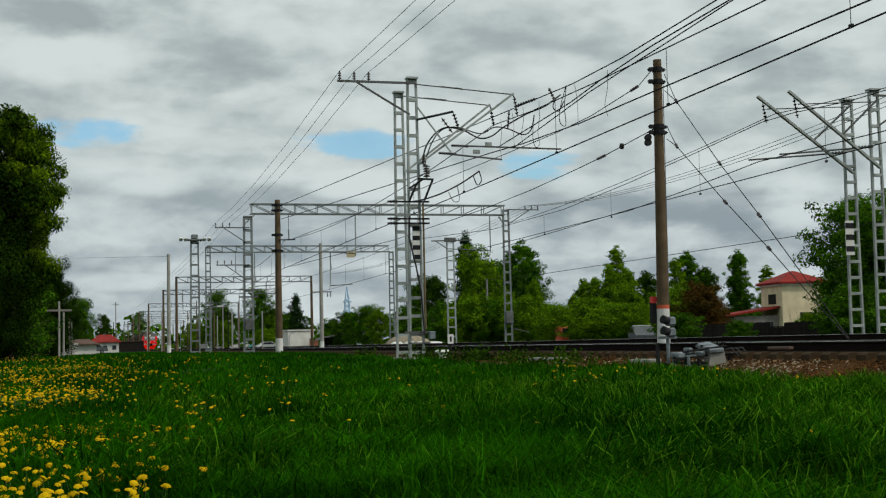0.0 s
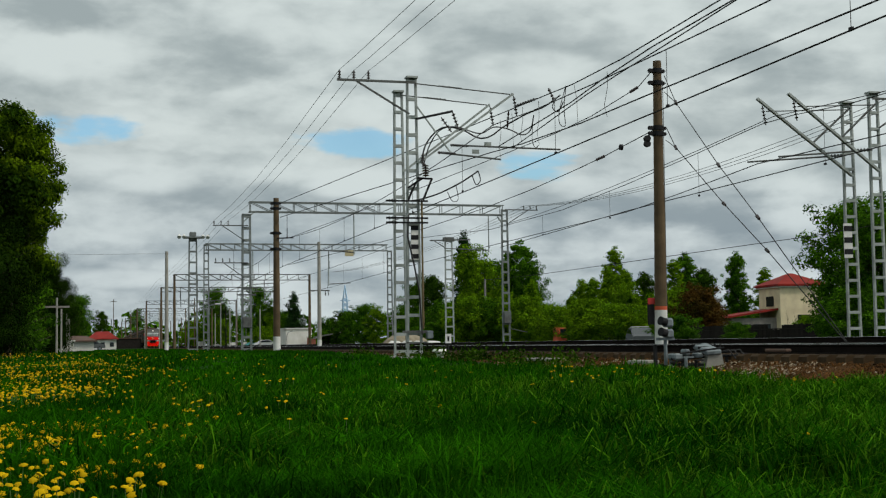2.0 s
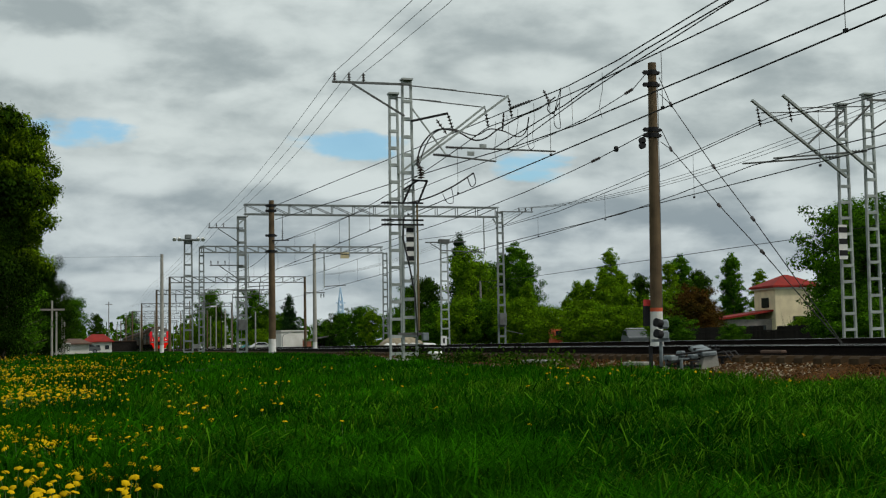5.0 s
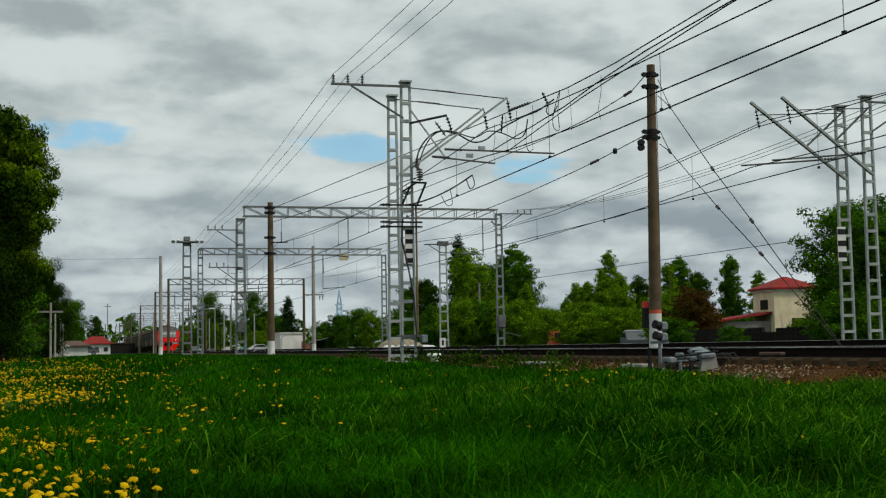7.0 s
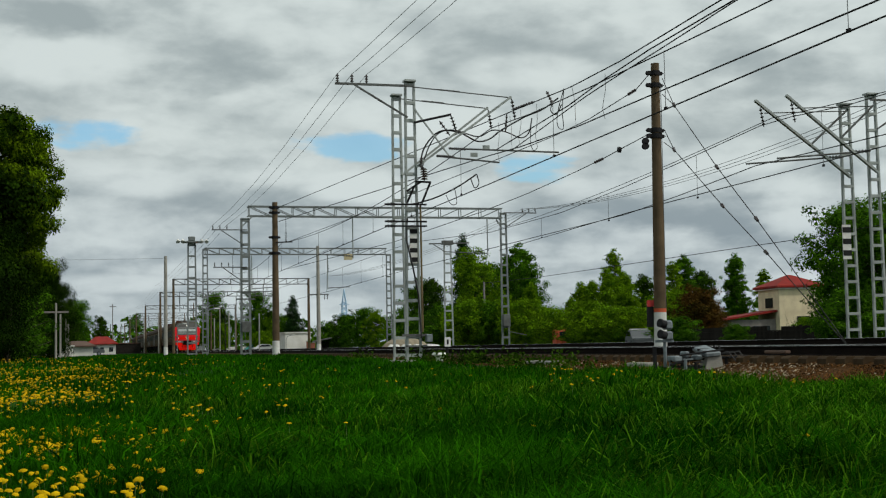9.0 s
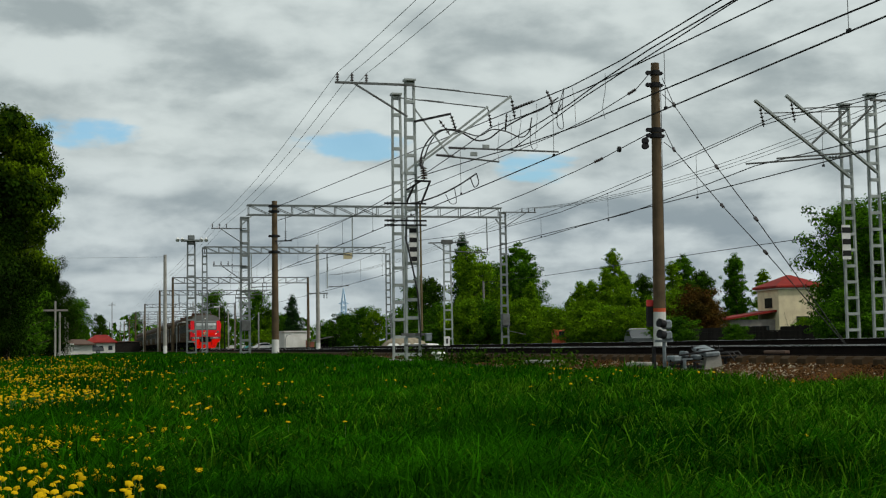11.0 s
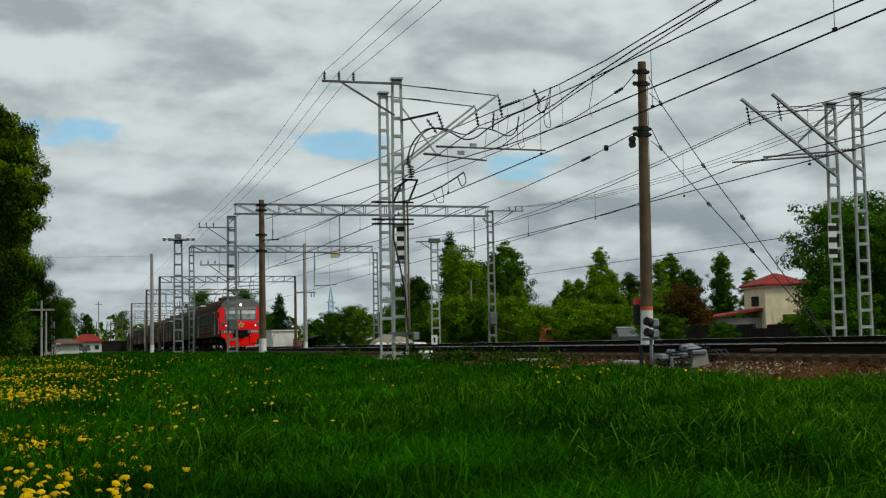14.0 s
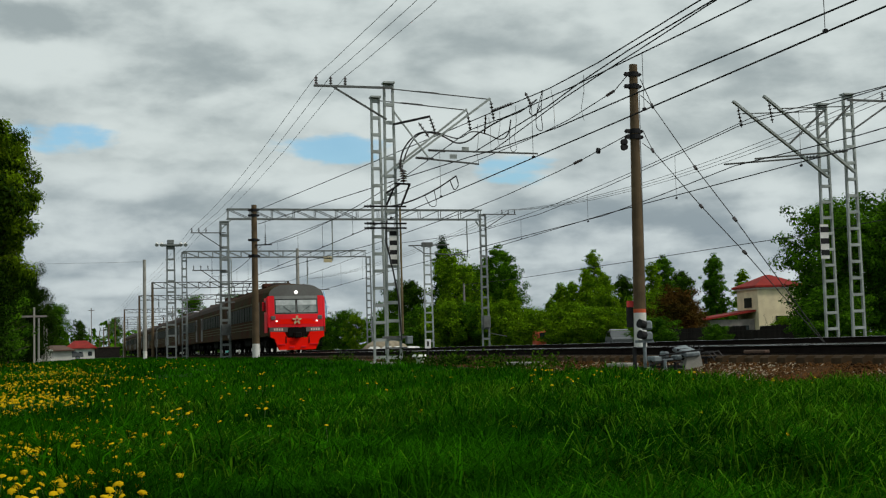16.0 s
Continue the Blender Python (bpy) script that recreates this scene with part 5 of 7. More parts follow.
# ---- trees ----
def tree_meshes(seed, height, spread, leaf, count, style, crown_from=0.18, mat="leaf_mid", full=1.0):
    """Tapered trunk with limbs, and a crown of many small leaves hung in clumps on the limbs."""
    rng = np.random.default_rng(seed)
    count = int(count * 1.5)
    bm = bmesh.new()
    tr = max(0.08, height * 0.016)
    pts = [Vector((rng.normal(0, 0.02) * height * k, rng.normal(0, 0.02) * height * k, height * k)) for k in (0, 0.3, 0.6, 0.9)]
    for i in range(3):
        tube(bm, pts[i], pts[i + 1], tr * (1 - 0.3 * i), tr * (0.7 - 0.3 * i if i < 2 else 0.12), 8, False)
    centres, sizes = [], []
    limbs = 74 if style != "bush" else 52
    for i in range(limbs):
        u = crown_from + (1 - crown_from) * (i + 0.5) / limbs
        a = i * 2.4 + rng.normal(0, 0.4)
        s = (u - crown_from) / (1 - crown_from)
        if style == "cone":
            reach = spread * (1.0 - s) ** 0.8 * 0.95 + 0.12 * spread
        elif style == "column":
            reach = spread * (0.55 + 0.9 * s * (1 - s) * 2) * (1 - 0.55 * s ** 3)
        elif style == "high":
            reach = spread * (0.42 + 0.62 * s) * (1 - 0.6 * s ** 4)
        elif style == "bush":
            reach = spread * math.sqrt(max(0.05, 1 - s ** 2))
        else:
            reach = spread * (0.5 + 1.15 * math.sin(math.pi * min(1, s * 0.85 + 0.12))) * 0.66
        reach *= rng.uniform(0.74, 1.08) if style == "high" else rng.uniform(0.5, 1.18)
        z0 = height * u * 0.93
        rise = reach * (0.35 if style != "cone" else -0.12)
        k = min(2.999, u / 0.3)
        j = int(k) if k < 3 else 2
        base = pts[j].lerp(pts[j + 1], k - j) if z0 < pts[3].z else pts[3]
        tip = Vector((base.x + math.cos(a) * reach, base.y + math.sin(a) * reach, min(height * 1.0, z0 + rise)))
        start = Vector((base.x, base.y, z0 - abs(rise) * 0.3))
        tube(bm, start, tip, tr * 0.28 * (1.1 - 0.7 * u), 0.012, 5, False)
        for f in ((0.35, 0.62, 0.9) if reach > 0.6 * spread else (0.5, 0.92)):
            centres.append(start.lerp(tip, f) + Vector(rng.normal(0, 0.10 * spread, 3)))
            sizes.append(spread * full * rng.uniform(0.08, 0.22))
    centres.append(Vector((pts[3].x, pts[3].y, height * 0.97)))
    sizes.append(spread * 0.16)
    bmesh.ops.recalc_face_normals(bm, faces=bm.faces)
    trunk = bpy.data.meshes.new("trunk")
    bm.to_mesh(trunk)
    bm.free()
    trunk.materials.append(M["bark"])
    c, sz = np.array([list(v) for v in centres]), np.array(sizes)
    pick = rng.choice(len(c), count, p=sz ** 2 / (sz ** 2).sum())
    d = rng.normal(0, 1, (count, 3))
    d *= (rng.uniform(0.25, 1, (count, 1)) ** 0.5) / np.linalg.norm(d, axis=1, keepdims=True)
    d *= 1 + 0.45 * np.minimum(rng.exponential(0.5, (count, 1)), 1.1)
    p = c[pick] + d * sz[pick, None] * np.array([1.25, 1.25, 0.85])
    p[:, 2] = np.maximum(p[:, 2], 0.1)
    face = d / np.linalg.norm(d, axis=1, keepdims=True) + np.array([0, 0, 0.45]) + rng.normal(0, 0.42, (count, 3))
    u = np.cross(face, rng.normal(0, 1, (count, 3)))
    u /= np.linalg.norm(u, axis=1, keepdims=True)
    w = np.cross(face, u)
    w /= np.linalg.norm(w, axis=1, keepdims=True)
    ls = leaf * 0.85 * rng.uniform(0.6, 1.3, (count, 1))
    leaves = np.stack([p - u * ls, p + w * ls * 0.95, p + u * ls], 1)
    crown = raw_mesh("crown", leaves, np.arange(count * 3).reshape(-1, 3), mat)
    return trunk, crown


def tree(meshes, x, y, label, scale=1.0, turn=0.0, name="tree", z=None, sx=1.0, category="tree", group="trees beyond the railway"):
    t = thing(name, x, y, (float(ground_z(x, y)) if z is None else z) - 0.05, label, category, group)
    t.matrix_basis = pose(x, y, (float(ground_z(x, y)) if z is None else z) - 0.05, 0, 0, turn) @ Matrix.Diagonal((scale * sx, scale * sx, scale, 1))
    for nm, me in zip(("trunk", "crown"), meshes):
        o = new(nm, me)
        o.parent = t
    return t


KIND = {
    # big has shade and tall has sunlight painted into the leaf colour
    "big": tree_meshes(1, 13.5, 4.9, 0.13, 80000, "round", 0.03, "leaf_shade", 1.35),
    "tall": tree_meshes(14, 13.5, 4.9, 0.13, 56000, "high", 0.34, "leaf_sunlit", 0.72),
    "round": tree_meshes(2, 10.0, 3.4, 0.17, 12000, "round", 0.08, "leaf_mid"),
    "fresh": tree_meshes(3, 10.0, 3.0, 0.17, 10500, "round", 0.06, "leaf_light"),
    "column": tree_meshes(4, 12.0, 2.1, 0.17, 9000, "column", 0.06, "leaf_mid"),
    "birch": tree_meshes(5, 12.0, 1.7, 0.15, 6500, "column", 0.10, "leaf_light"),
    "pine": tree_meshes(6, 12.0, 2.6, 0.16, 10000, "cone", 0.08, "leaf_pine"),
    "dark": tree_meshes(10, 10.0, 2.9, 0.17, 11000, "round", 0.08, "leaf_dark"),
    "bush": tree_meshes(7, 4.0, 2.6, 0.13, 8500, "bush", 0.03, "leaf_light"),
    "darkbush": tree_meshes(8, 4.0, 2.6, 0.13, 8000, "bush", 0.03, "leaf_mid"),
    "copper": tree_meshes(9, 6.0, 3.0, 0.14, 9500, "bush", 0.03, "leaf_red"),
}
KIND["sapling"] = tree_meshes(12, 8.0, 2.0, 0.15, 7500, "cone", 0.04, "leaf_light")
LABEL = {
    "tall": "tall deciduous tree with a heavy upper crown, its leaves coloured as sunlit",
    "sapling": "young conical tree with fresh light green leaves",
    "big": "large dense deciduous tree at the meadow's edge, shade put into its dark green leaves",
    "round": "broad mid-green deciduous tree in full leaf", "fresh": "tree with fresh yellow-green spring leaves",
    "column": "slender upright mid-green deciduous tree", "birch": "thin birch with light green hanging foliage", "pine": "dark green conifer with drooping twigs",
    "dark": "dark green deciduous tree in full leaf", "bush": "dense bush with yellow-green spring leaves", "darkbush": "dense leafy mid-green bush", "copper": "copper-brown leaved bush beside the house",
}


def plant(kind, x, y, h, turn, sx=1.0, **kw):
    """A tree or bush of that kind at (x, y), h metres high."""
    ref = {"big": 13.5, "tall": 13.5, "round": 10, "fresh": 10, "dark": 10, "column": 12, "birch": 12, "pine": 12, "bush": 4, "darkbush": 4, "copper": 6, "sapling": 8}[kind]
    return tree(KIND[kind], x, y, LABEL[kind], h / ref, turn, "bush" if "bush" in kind or kind == "copper" else "tree", None, sx,
                "bush" if "bush" in kind or kind == "copper" else "tree", **kw)


LEFT = {"group": "trees at the meadow's edge"}
# one sun-coloured high crown among near-black ones that carry painted shade
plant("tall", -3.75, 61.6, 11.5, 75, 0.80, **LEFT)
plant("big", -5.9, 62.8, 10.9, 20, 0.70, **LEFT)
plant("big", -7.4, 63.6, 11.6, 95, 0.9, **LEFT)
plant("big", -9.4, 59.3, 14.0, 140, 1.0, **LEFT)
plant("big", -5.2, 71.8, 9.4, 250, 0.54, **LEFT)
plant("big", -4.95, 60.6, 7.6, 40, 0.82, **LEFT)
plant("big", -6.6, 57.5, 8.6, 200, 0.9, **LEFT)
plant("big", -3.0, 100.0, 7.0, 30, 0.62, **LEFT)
plant("darkbush", -4.8, 65.8, 3.6, 70, 1.3, **LEFT)
plant("darkbush", -4.5, 71.9, 3.0, 170, 1.0, **LEFT)
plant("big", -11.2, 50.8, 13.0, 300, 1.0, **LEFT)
plant("dark", -4.2, 109.9, 7.6, 80, 0.62, **LEFT)
plant("dark", -4.1, 91.9, 6.0, 180, 0.8, **LEFT)
plant("column", -3.4, 118.0, 6.6, 10, 0.7, **LEFT)
plant("darkbush", -4.6, 83.9, 3.2, 10, 0.7, **LEFT)
plant("round", -1.7, 165.0, 7.0, 160, 0.75, **LEFT)
plant("dark", -2.7, 160.0, 6.6, 60, 0.8, **LEFT)
plant("dark", 1.5, 240.0, 7.0, 30, 0.7, **LEFT)
def row(*plants):
    for p in plants:
        plant(*p)


# beyond the station yard
row(("round", 26.6, 838, 24.0, 0, 0.55),
    ("round", 32.9, 363.5, 16.4, 40, 0.75),
    ("dark", 33.8, 348.4, 11.2, 90, 1.0),
    ("round", 33.4, 267.9, 12.4, 200, 0.8),
    ("dark", 33.9, 252.7, 8.0, 20, 1.0),
    ("round", 34.4, 232.5, 6.6, 80, 1.1),
    ("pine", 33.3, 217.5, 9.6, 60, 1.1),
    ("darkbush", 30.4, 167.3, 3.6, 20, 1.1),
    ("dark", 31.0, 162.1, 4.6, 0, 1.2),
    ("round", 30.0, 152.1, 4.4, 210, 1.0),
    ("round", 30.6, 146.9, 5.0, 30, 1.1))
row(("fresh", 34.0, 252, 6.6, 15, 0.95), ("round", 35.5, 258, 7.4, 95, 0.9), ("fresh", 33.5, 272, 6.0, 200, 1.0), ("bush", 31.5, 246, 3.6, 40, 1.2),
    ("fresh", 32.0, 330, 7.2, 60, 1.0), ("round", 30.5, 345, 8.0, 140, 0.9), ("fresh", 29.5, 372, 8.0, 10, 1.0), ("bush", 29.0, 392, 5.4, 110, 1.3),
    ("fresh", 29.5, 410, 8.4, 220, 1.0), ("fresh", 36.5, 300, 7.0, 300, 1.0))
# behind the far track, by the shelter
row(("fresh", 31.0, 141.6, 4.6, 60, 1.0),
    ("darkbush", 33.0, 136.1, 4.0, 10, 1.0),
    ("round", 38.0, 150.3, 7.6, 70, 0.85),
    ("dark", 38.3, 145.0, 8.4, 10, 0.95),
    ("darkbush", 36.3, 130.0, 4.4, 0, 1.1),
    ("pine", 46.4, 158.3, 15.0, 30, 0.75),
    ("bush", 36.9, 124.7, 4.6, 50, 1.1),
    ("fresh", 42.0, 138.8, 11.2, 0, 0.85),
    ("round", 44.3, 143.3, 10.0, 120, 0.7),
    ("darkbush", 38.8, 124.1, 4.4, 100, 1.0),
    ("dark", 48.7, 150.3, 10.0, 50, 0.8))
# the tall group behind the lattice mast
row(("column", 50.2, 151.9, 11.5, 0, 1.05),
    ("fresh", 40.1, 121.5, 5.2, 20, 0.8),
    ("column", 49.0, 143.9, 12.6, 90, 1.15),
    ("bush", 40.8, 118.2, 4.4, 30, 0.9),
    ("round", 48.8, 139.7, 9.5, 210, 0.65),
    ("sapling", 42.3, 120.8, 6.6, 30, 1.0),
    ("bush", 43.3, 120.4, 3.9, 70, 1.0),
    ("bush", 42.3, 112.3, 3.4, 10, 1.2),
    ("sapling", 52.2, 135.3, 5.6, 10, 1.2),
    ("sapling", 54.9, 139.6, 7.6, 100, 1.2),
    ("bush", 42.9, 106.7, 3.8, 200, 1.2))
# young trees and scrub
row(("sapling", 58.1, 143.7, 8.0, 20, 1.1),
    ("sapling", 54.8, 131.0, 8.6, 170, 1.15),
    ("birch", 62.7, 147.2, 12.2, 0, 1.15),
    ("bush", 44.3, 102.9, 3.2, 10, 1.3),
    ("sapling", 57.9, 134.0, 8.4, 60, 1.1),
    ("fresh", 53.9, 123.8, 6.4, 60, 0.9),
    ("dark", 66.1, 145.7, 8.6, 60, 0.8),
    ("bush", 45.5, 100.2, 3.0, 90, 1.1),
    ("bush", 49.3, 103.9, 4.4, 10, 1.0),
    ("birch", 64.8, 135.3, 9.8, 30, 1.2),
    ("darkbush", 39.8, 82.9, 2.0, 60, 1.6))
# round the copper bush
row(("column", 72.5, 148.2, 11.6, 200, 1.1),
    ("copper", 48.6, 97.0, 4.8, 40, 1.12),
    ("dark", 76.7, 151.7, 9.6, 0, 0.9),
    ("copper", 51.1, 99.7, 4.0, 120, 0.9),
    ("pine", 84.3, 156.8, 11.0, 30, 0.75),
    ("darkbush", 45.5, 84.5, 1.5, 0, 1.2),
    ("column", 83.1, 154.0, 12.2, 0, 1.0),
    ("birch", 88.5, 156.8, 10.2, 70, 1.3),
    ("bush", 51.8, 85.6, 1.9, 60, 1.0),
    ("darkbush", 44.9, 71.0, 2.4, 0, 1.0),
    ("round", 52.0, 80.7, 5.2, 70, 0.9))
# about the house and the board fence
row(("darkbush", 40.6, 61.9, 2.8, 40, 1.3),
    ("round", 47.9, 73.5, 9.3, 10, 0.98),
    ("round", 46.1, 67.8, 8.0, 130, 1.1),
    ("round", 49.9, 68.8, 9.5, 40, 1.1),
    ("round", 49.2, 63.1, 9.0, 80, 1.1))


def far_woods():
    """A ragged belt of distant trees along the skyline, all round."""
    rng = np.random.default_rng(11)
    vs = []
    for i in range(900):
        a = rng.uniform(-math.pi, math.pi)
        r = rng.uniform(400, 640)
        h = rng.uniform(6, 12)
        n = 90
        q = rng.normal(0, 1, (n, 3))
        q /= np.linalg.norm(q, axis=1, keepdims=True)
        p = q * np.array([h * 0.5, h * 0.5, h * 0.55]) + np.array([r * math.sin(a), r * math.cos(a), h * 0.5])
        u = rng.normal(0, 1, (n, 3))
        w = np.cross(u, rng.normal(0, 1, (n, 3)))
        u *= 1.1 / np.linalg.norm(u, axis=1, keepdims=True)
        w *= 0.9 / np.linalg.norm(w, axis=1, keepdims=True)
        vs.append(np.stack([p - u, p + w, p + u, p - w], 1))
    v = np.concatenate(vs)
    ob = new("far_woods", raw_mesh("far_woods", v, np.arange(len(v) * 4).reshape(-1, 4), "leaf_mid"))
    tagged(ob, "ragged belt of distant green woods on the skyline", "woods", kind="stuff")


far_woods()


# ---- buildings and trackside things ----
def house():
    x, y = 69.3, 119.4
    t = thing("house", x, y, 0.6, "cream plastered two-storey house with a red hipped metal roof", "house", rz=-5)
    bm = bmesh.new()
    box(bm, (2.45, 2.6, 2.85), (4.9, 5.2, 5.9))
    part("wall", bm, "plaster", t, "cream plaster walls")
    bm = bmesh.new()
    e = 0.42
    a = [bm.verts.new(p) for p in ((-e, -e, 5.85), (4.9 + e, -e, 5.85), (4.9 + e, 5.2 + e, 5.85), (-e, 5.2 + e, 5.85))]
    b = [bm.verts.new(p) for p in ((-e, -e, 6.05), (4.9 + e, -e, 6.05), (4.9 + e, 5.2 + e, 6.05), (-e, 5.2 + e, 6.05))]
    r = [bm.verts.new(p) for p in ((2.2, 2.6, 7.3), (2.7, 2.6, 7.3))]
    bm.faces.new(a)
    for i in range(4):
        bm.faces.new((a[i], a[(i + 1) % 4], b[(i + 1) % 4], b[i]))
    bm.faces.new((b[0], b[1], r[1], r[0]))
    bm.faces.new((b[1], b[2], r[1]))
    bm.faces.new((b[2], b[3], r[0], r[1]))
    bm.faces.new((b[3], b[0], r[0]))
    part("roof", bm, "roof_red", t, "red sheet metal hipped roof")
    bm = bmesh.new()
    box(bm, (2.45, 2.6, 5.76), (5.4, 5.7, 0.14))
    part("soffit", bm, "whitewash", t)
    for c, s in (((-0.02, 2.4, 4.3), (0.06, 1.7, 1.0)), ((2.6, -0.02, 2.3), (1.3, 0.06, 1.0)), ((-0.02, 3.9, 1.4), (0.06, 1.0, 1.1))):
        bm = bmesh.new()
        box(bm, c, s)
        w = part("window", bm, "coach_glass", t, "dark window")
        bm = bmesh.new()
        if s[0] < 0.1:
            for dy in (-s[1] / 2, 0, s[1] / 2):
                box(bm, (c[0] - 0.03, c[1] + dy, c[2]), (0.05, 0.06, s[2] + 0.06))
            for dz in (-s[2] / 2, s[2] / 2):
                box(bm, (c[0] - 0.03, c[1], c[2] + dz), (0.044, s[1] + 0.05, 0.05))
        else:
            for dx in (-s[0] / 2, 0, s[0] / 2):
                box(bm, (c[0] + dx, c[1] - 0.03, c[2]), (0.06, 0.05, s[2] + 0.06))
            for dz in (-s[2] / 2, s[2] / 2):
                box(bm, (c[0], c[1] - 0.03, c[2] + dz), (s[0] + 0.05, 0.044, 0.05))
        part("frame", bm, "wood_dark", w)
    # low annexe with a lean-to roof
    bm = bmesh.new()
    box(bm, (-2.6, 3.0, 1.25), (5.2, 4.0, 2.6))
    an = part("annexe", bm, "wood_grey", t, "low grey annexe")
    bm = bmesh.new()
    v = [bm.verts.new(p) for p in ((-6.0, 0.5, 2.5), (0.0, 0.5, 3.35), (0.0, 5.4, 3.35), (-6.0, 5.4, 2.5), (-6.0, 0.5, 2.66), (0.0, 0.5, 3.55), (0.0, 5.4, 3.55), (-6.0, 5.4, 2.66))]
    for f in ((0, 1, 2, 3), (4, 5, 6, 7), (0, 1, 5, 4), (1, 2, 6, 5), (2, 3, 7, 6), (3, 0, 4, 7)):
        bm.faces.new([v[i] for i in f])
    part("annexe_roof", bm, "roof_red", an, "red sheet lean-to roof")
    bm = bmesh.new()
    for i in range(4):
        box(bm, (-4.4 + 1.1 * i, 0.97, 1.35), (0.8, 0.06, 1.1))
    part("annexe_window", bm, "glass", an)
    # bare climbing branches on the sunny wall
    rng = random.Random(4)
    bm = bmesh.new()
    for i in range(16):
        p = Vector((0.6 + rng.random() * 1.4, -0.25, 0.2))
        d = Vector((rng.uniform(-0.3, 0.8), 0, 1)).normalized()
        for k in range(4):
            q = p + d * rng.uniform(0.5, 0.9)
            tube(bm, p, q, 0.022 - 0.004 * k, 0.018 - 0.004 * k, 4, False)
            d = (d + Vector((rng.uniform(-0.5, 0.6), rng.uniform(-0.1, 0.05), 0.1))).normalized()
            p = q
    part("climber", bm, "bark", t, "bare climbing branches")


house()


def fence():
    x0, y0 = 45.3, 93.8
    x1, y1 = 48.9, 77.9
    n = 69
    t = thing("board_fence", x0, y0, 0.6, "dark weathered board fence before the house", "fence")
    bm = bmesh.new()
    box(bm, (0, 0, 0.72), (0.235, 0.03, 1.45))
    one = part("board", bm, "wood_dark", t)
    d = Vector((x1 - x0, y1 - y0, 0))
    rz = math.degrees(math.atan2(d.y, d.x))
    rng = random.Random(2)
    for i in range(n):
        p = d * (i / n)
        m = pose(p.x, p.y, rng.uniform(-0.06, 0.03) - (0.35 if 43 < i < 50 else 0), 0, rng.uniform(-1, 1), rz)
        if i == 0:
            one.matrix_basis = m
        else:
            again(one, m, t)
    bm = bmesh.new()
    for z in (0.3, 1.1):
        bar(bm, (0, 0.05, z), (d.x, d.y + 0.05, z), 0.08)
    part("rail", bm, "wood_dark", t)


fence()


def shed(x, y, w, d, h, roof_h, wall, roof, label, rz=0.0, gable=True, name="shed", windows=0):
    t = thing(name, x, y, 0.55, label, "shed" if name == "shed" else name.replace("_", " "), rz=rz)
    bm = bmesh.new()
    box(bm, (0, 0, h / 2), (w, d, h))
    part("wall", bm, wall, t)
    bm = bmesh.new()
    e = 0.35
    if gable:
        a = [bm.verts.new(p) for p in ((-w / 2 - e, -d / 2 - e, h), (w / 2 + e, -d / 2 - e, h), (w / 2 + e, d / 2 + e, h), (-w / 2 - e, d / 2 + e, h))]
        b = [bm.verts.new((v.co.x, v.co.y, h + 0.12)) for v in a]
        r = [bm.verts.new((k * w * 0.22, 0, h + roof_h + 0.12)) for k in (-1, 1)]
        bm.faces.new(a[::-1])
        for i in range(4):
            bm.faces.new((a[i], a[(i + 1) % 4], b[(i + 1) % 4], b[i]))
        bm.faces.new((b[0], b[1], r[1], r[0]))
        bm.faces.new((b[1], b[2], r[1]))
        bm.faces.new((b[2], b[3], r[0], r[1]))
        bm.faces.new((b[3], b[0], r[0]))
    else:
        box(bm, (0, 0, h + 0.08), (w + e, d + e, 0.16))
    part("roof", bm, roof, t)
    for i in range(windows):
        bm = bmesh.new()
        box(bm, (-w / 2 + w * (i + 0.5) / windows, -d / 2 - 0.01, h * 0.55), (w / windows * 0.45, 0.06, h * 0.38))
        part("window", bm, "glass", t)
    return t


shed(1.4, 200.0, 4.0, 5, 1.7, 1.1, "whitewash", "roof_red", "small white station building with a red hipped roof", 0, name="station_building", windows=3)
shed(-1.4, 140.0, 3.0, 3, 1.15, 0.5, "whitewash", "roof_brown", "low whitewashed shed with a brown roof", 0)
shed(-3.2, 135.0, 2.6, 3, 1.15, 0.1, "whitewash", "whitewash", "low white painted outbuilding", 0, False)
shed(28.5, 185.8, 3.9, 3.2, 2.75, 0.1, "whitewash", "whitewash", "white container beside the tracks", 10, False)
shed(7.6, 299.9, 6.0, 4, 2.4, 0.2, "wood_dark", "roof_brown", "dark platform shelter by the line", 0, False, "platform_shelter")


def lean_shelter():
    x, y = 30.2, 165.3
    t = thing("shelter", x, y, 0.55, "small shelter with a pale slanting roof among bushes", "shelter")
    bm = bmesh.new()
    v = [bm.verts.new(p) for p in ((-2.3, -1.2, 1.35), (2.3, -1.2, 2.15), (2.3, 1.2, 2.15), (-2.3, 1.2, 1.35), (-2.3, -1.2, 1.47), (2.3, -1.2, 2.29), (2.3, 1.2, 2.29), (-2.3, 1.2, 1.47))]
    for f in ((0, 1, 2, 3), (4, 5, 6, 7), (0, 1, 5, 4), (1, 2, 6, 5), (2, 3, 7, 6), (3, 0, 4, 7)):
        bm.faces.new([v[i] for i in f])
    part("roof", bm, "wood_grey", t, "pale grey slanting roof")
    for px, h in ((-2.1, 1.4), (2.1, 2.1), (0, 1.75)):
        bm = bmesh.new()
        tube(bm, (px, -1.0, 0), (px, -1.0, h), 0.06)
        part("post", bm, "wood_dark", t)
    bm = bmesh.new()
    box(bm, (0.2, 0.9, 0.75), (3.6, 0.15, 1.5))
    part("back_wall", bm, "wood_dark", t)


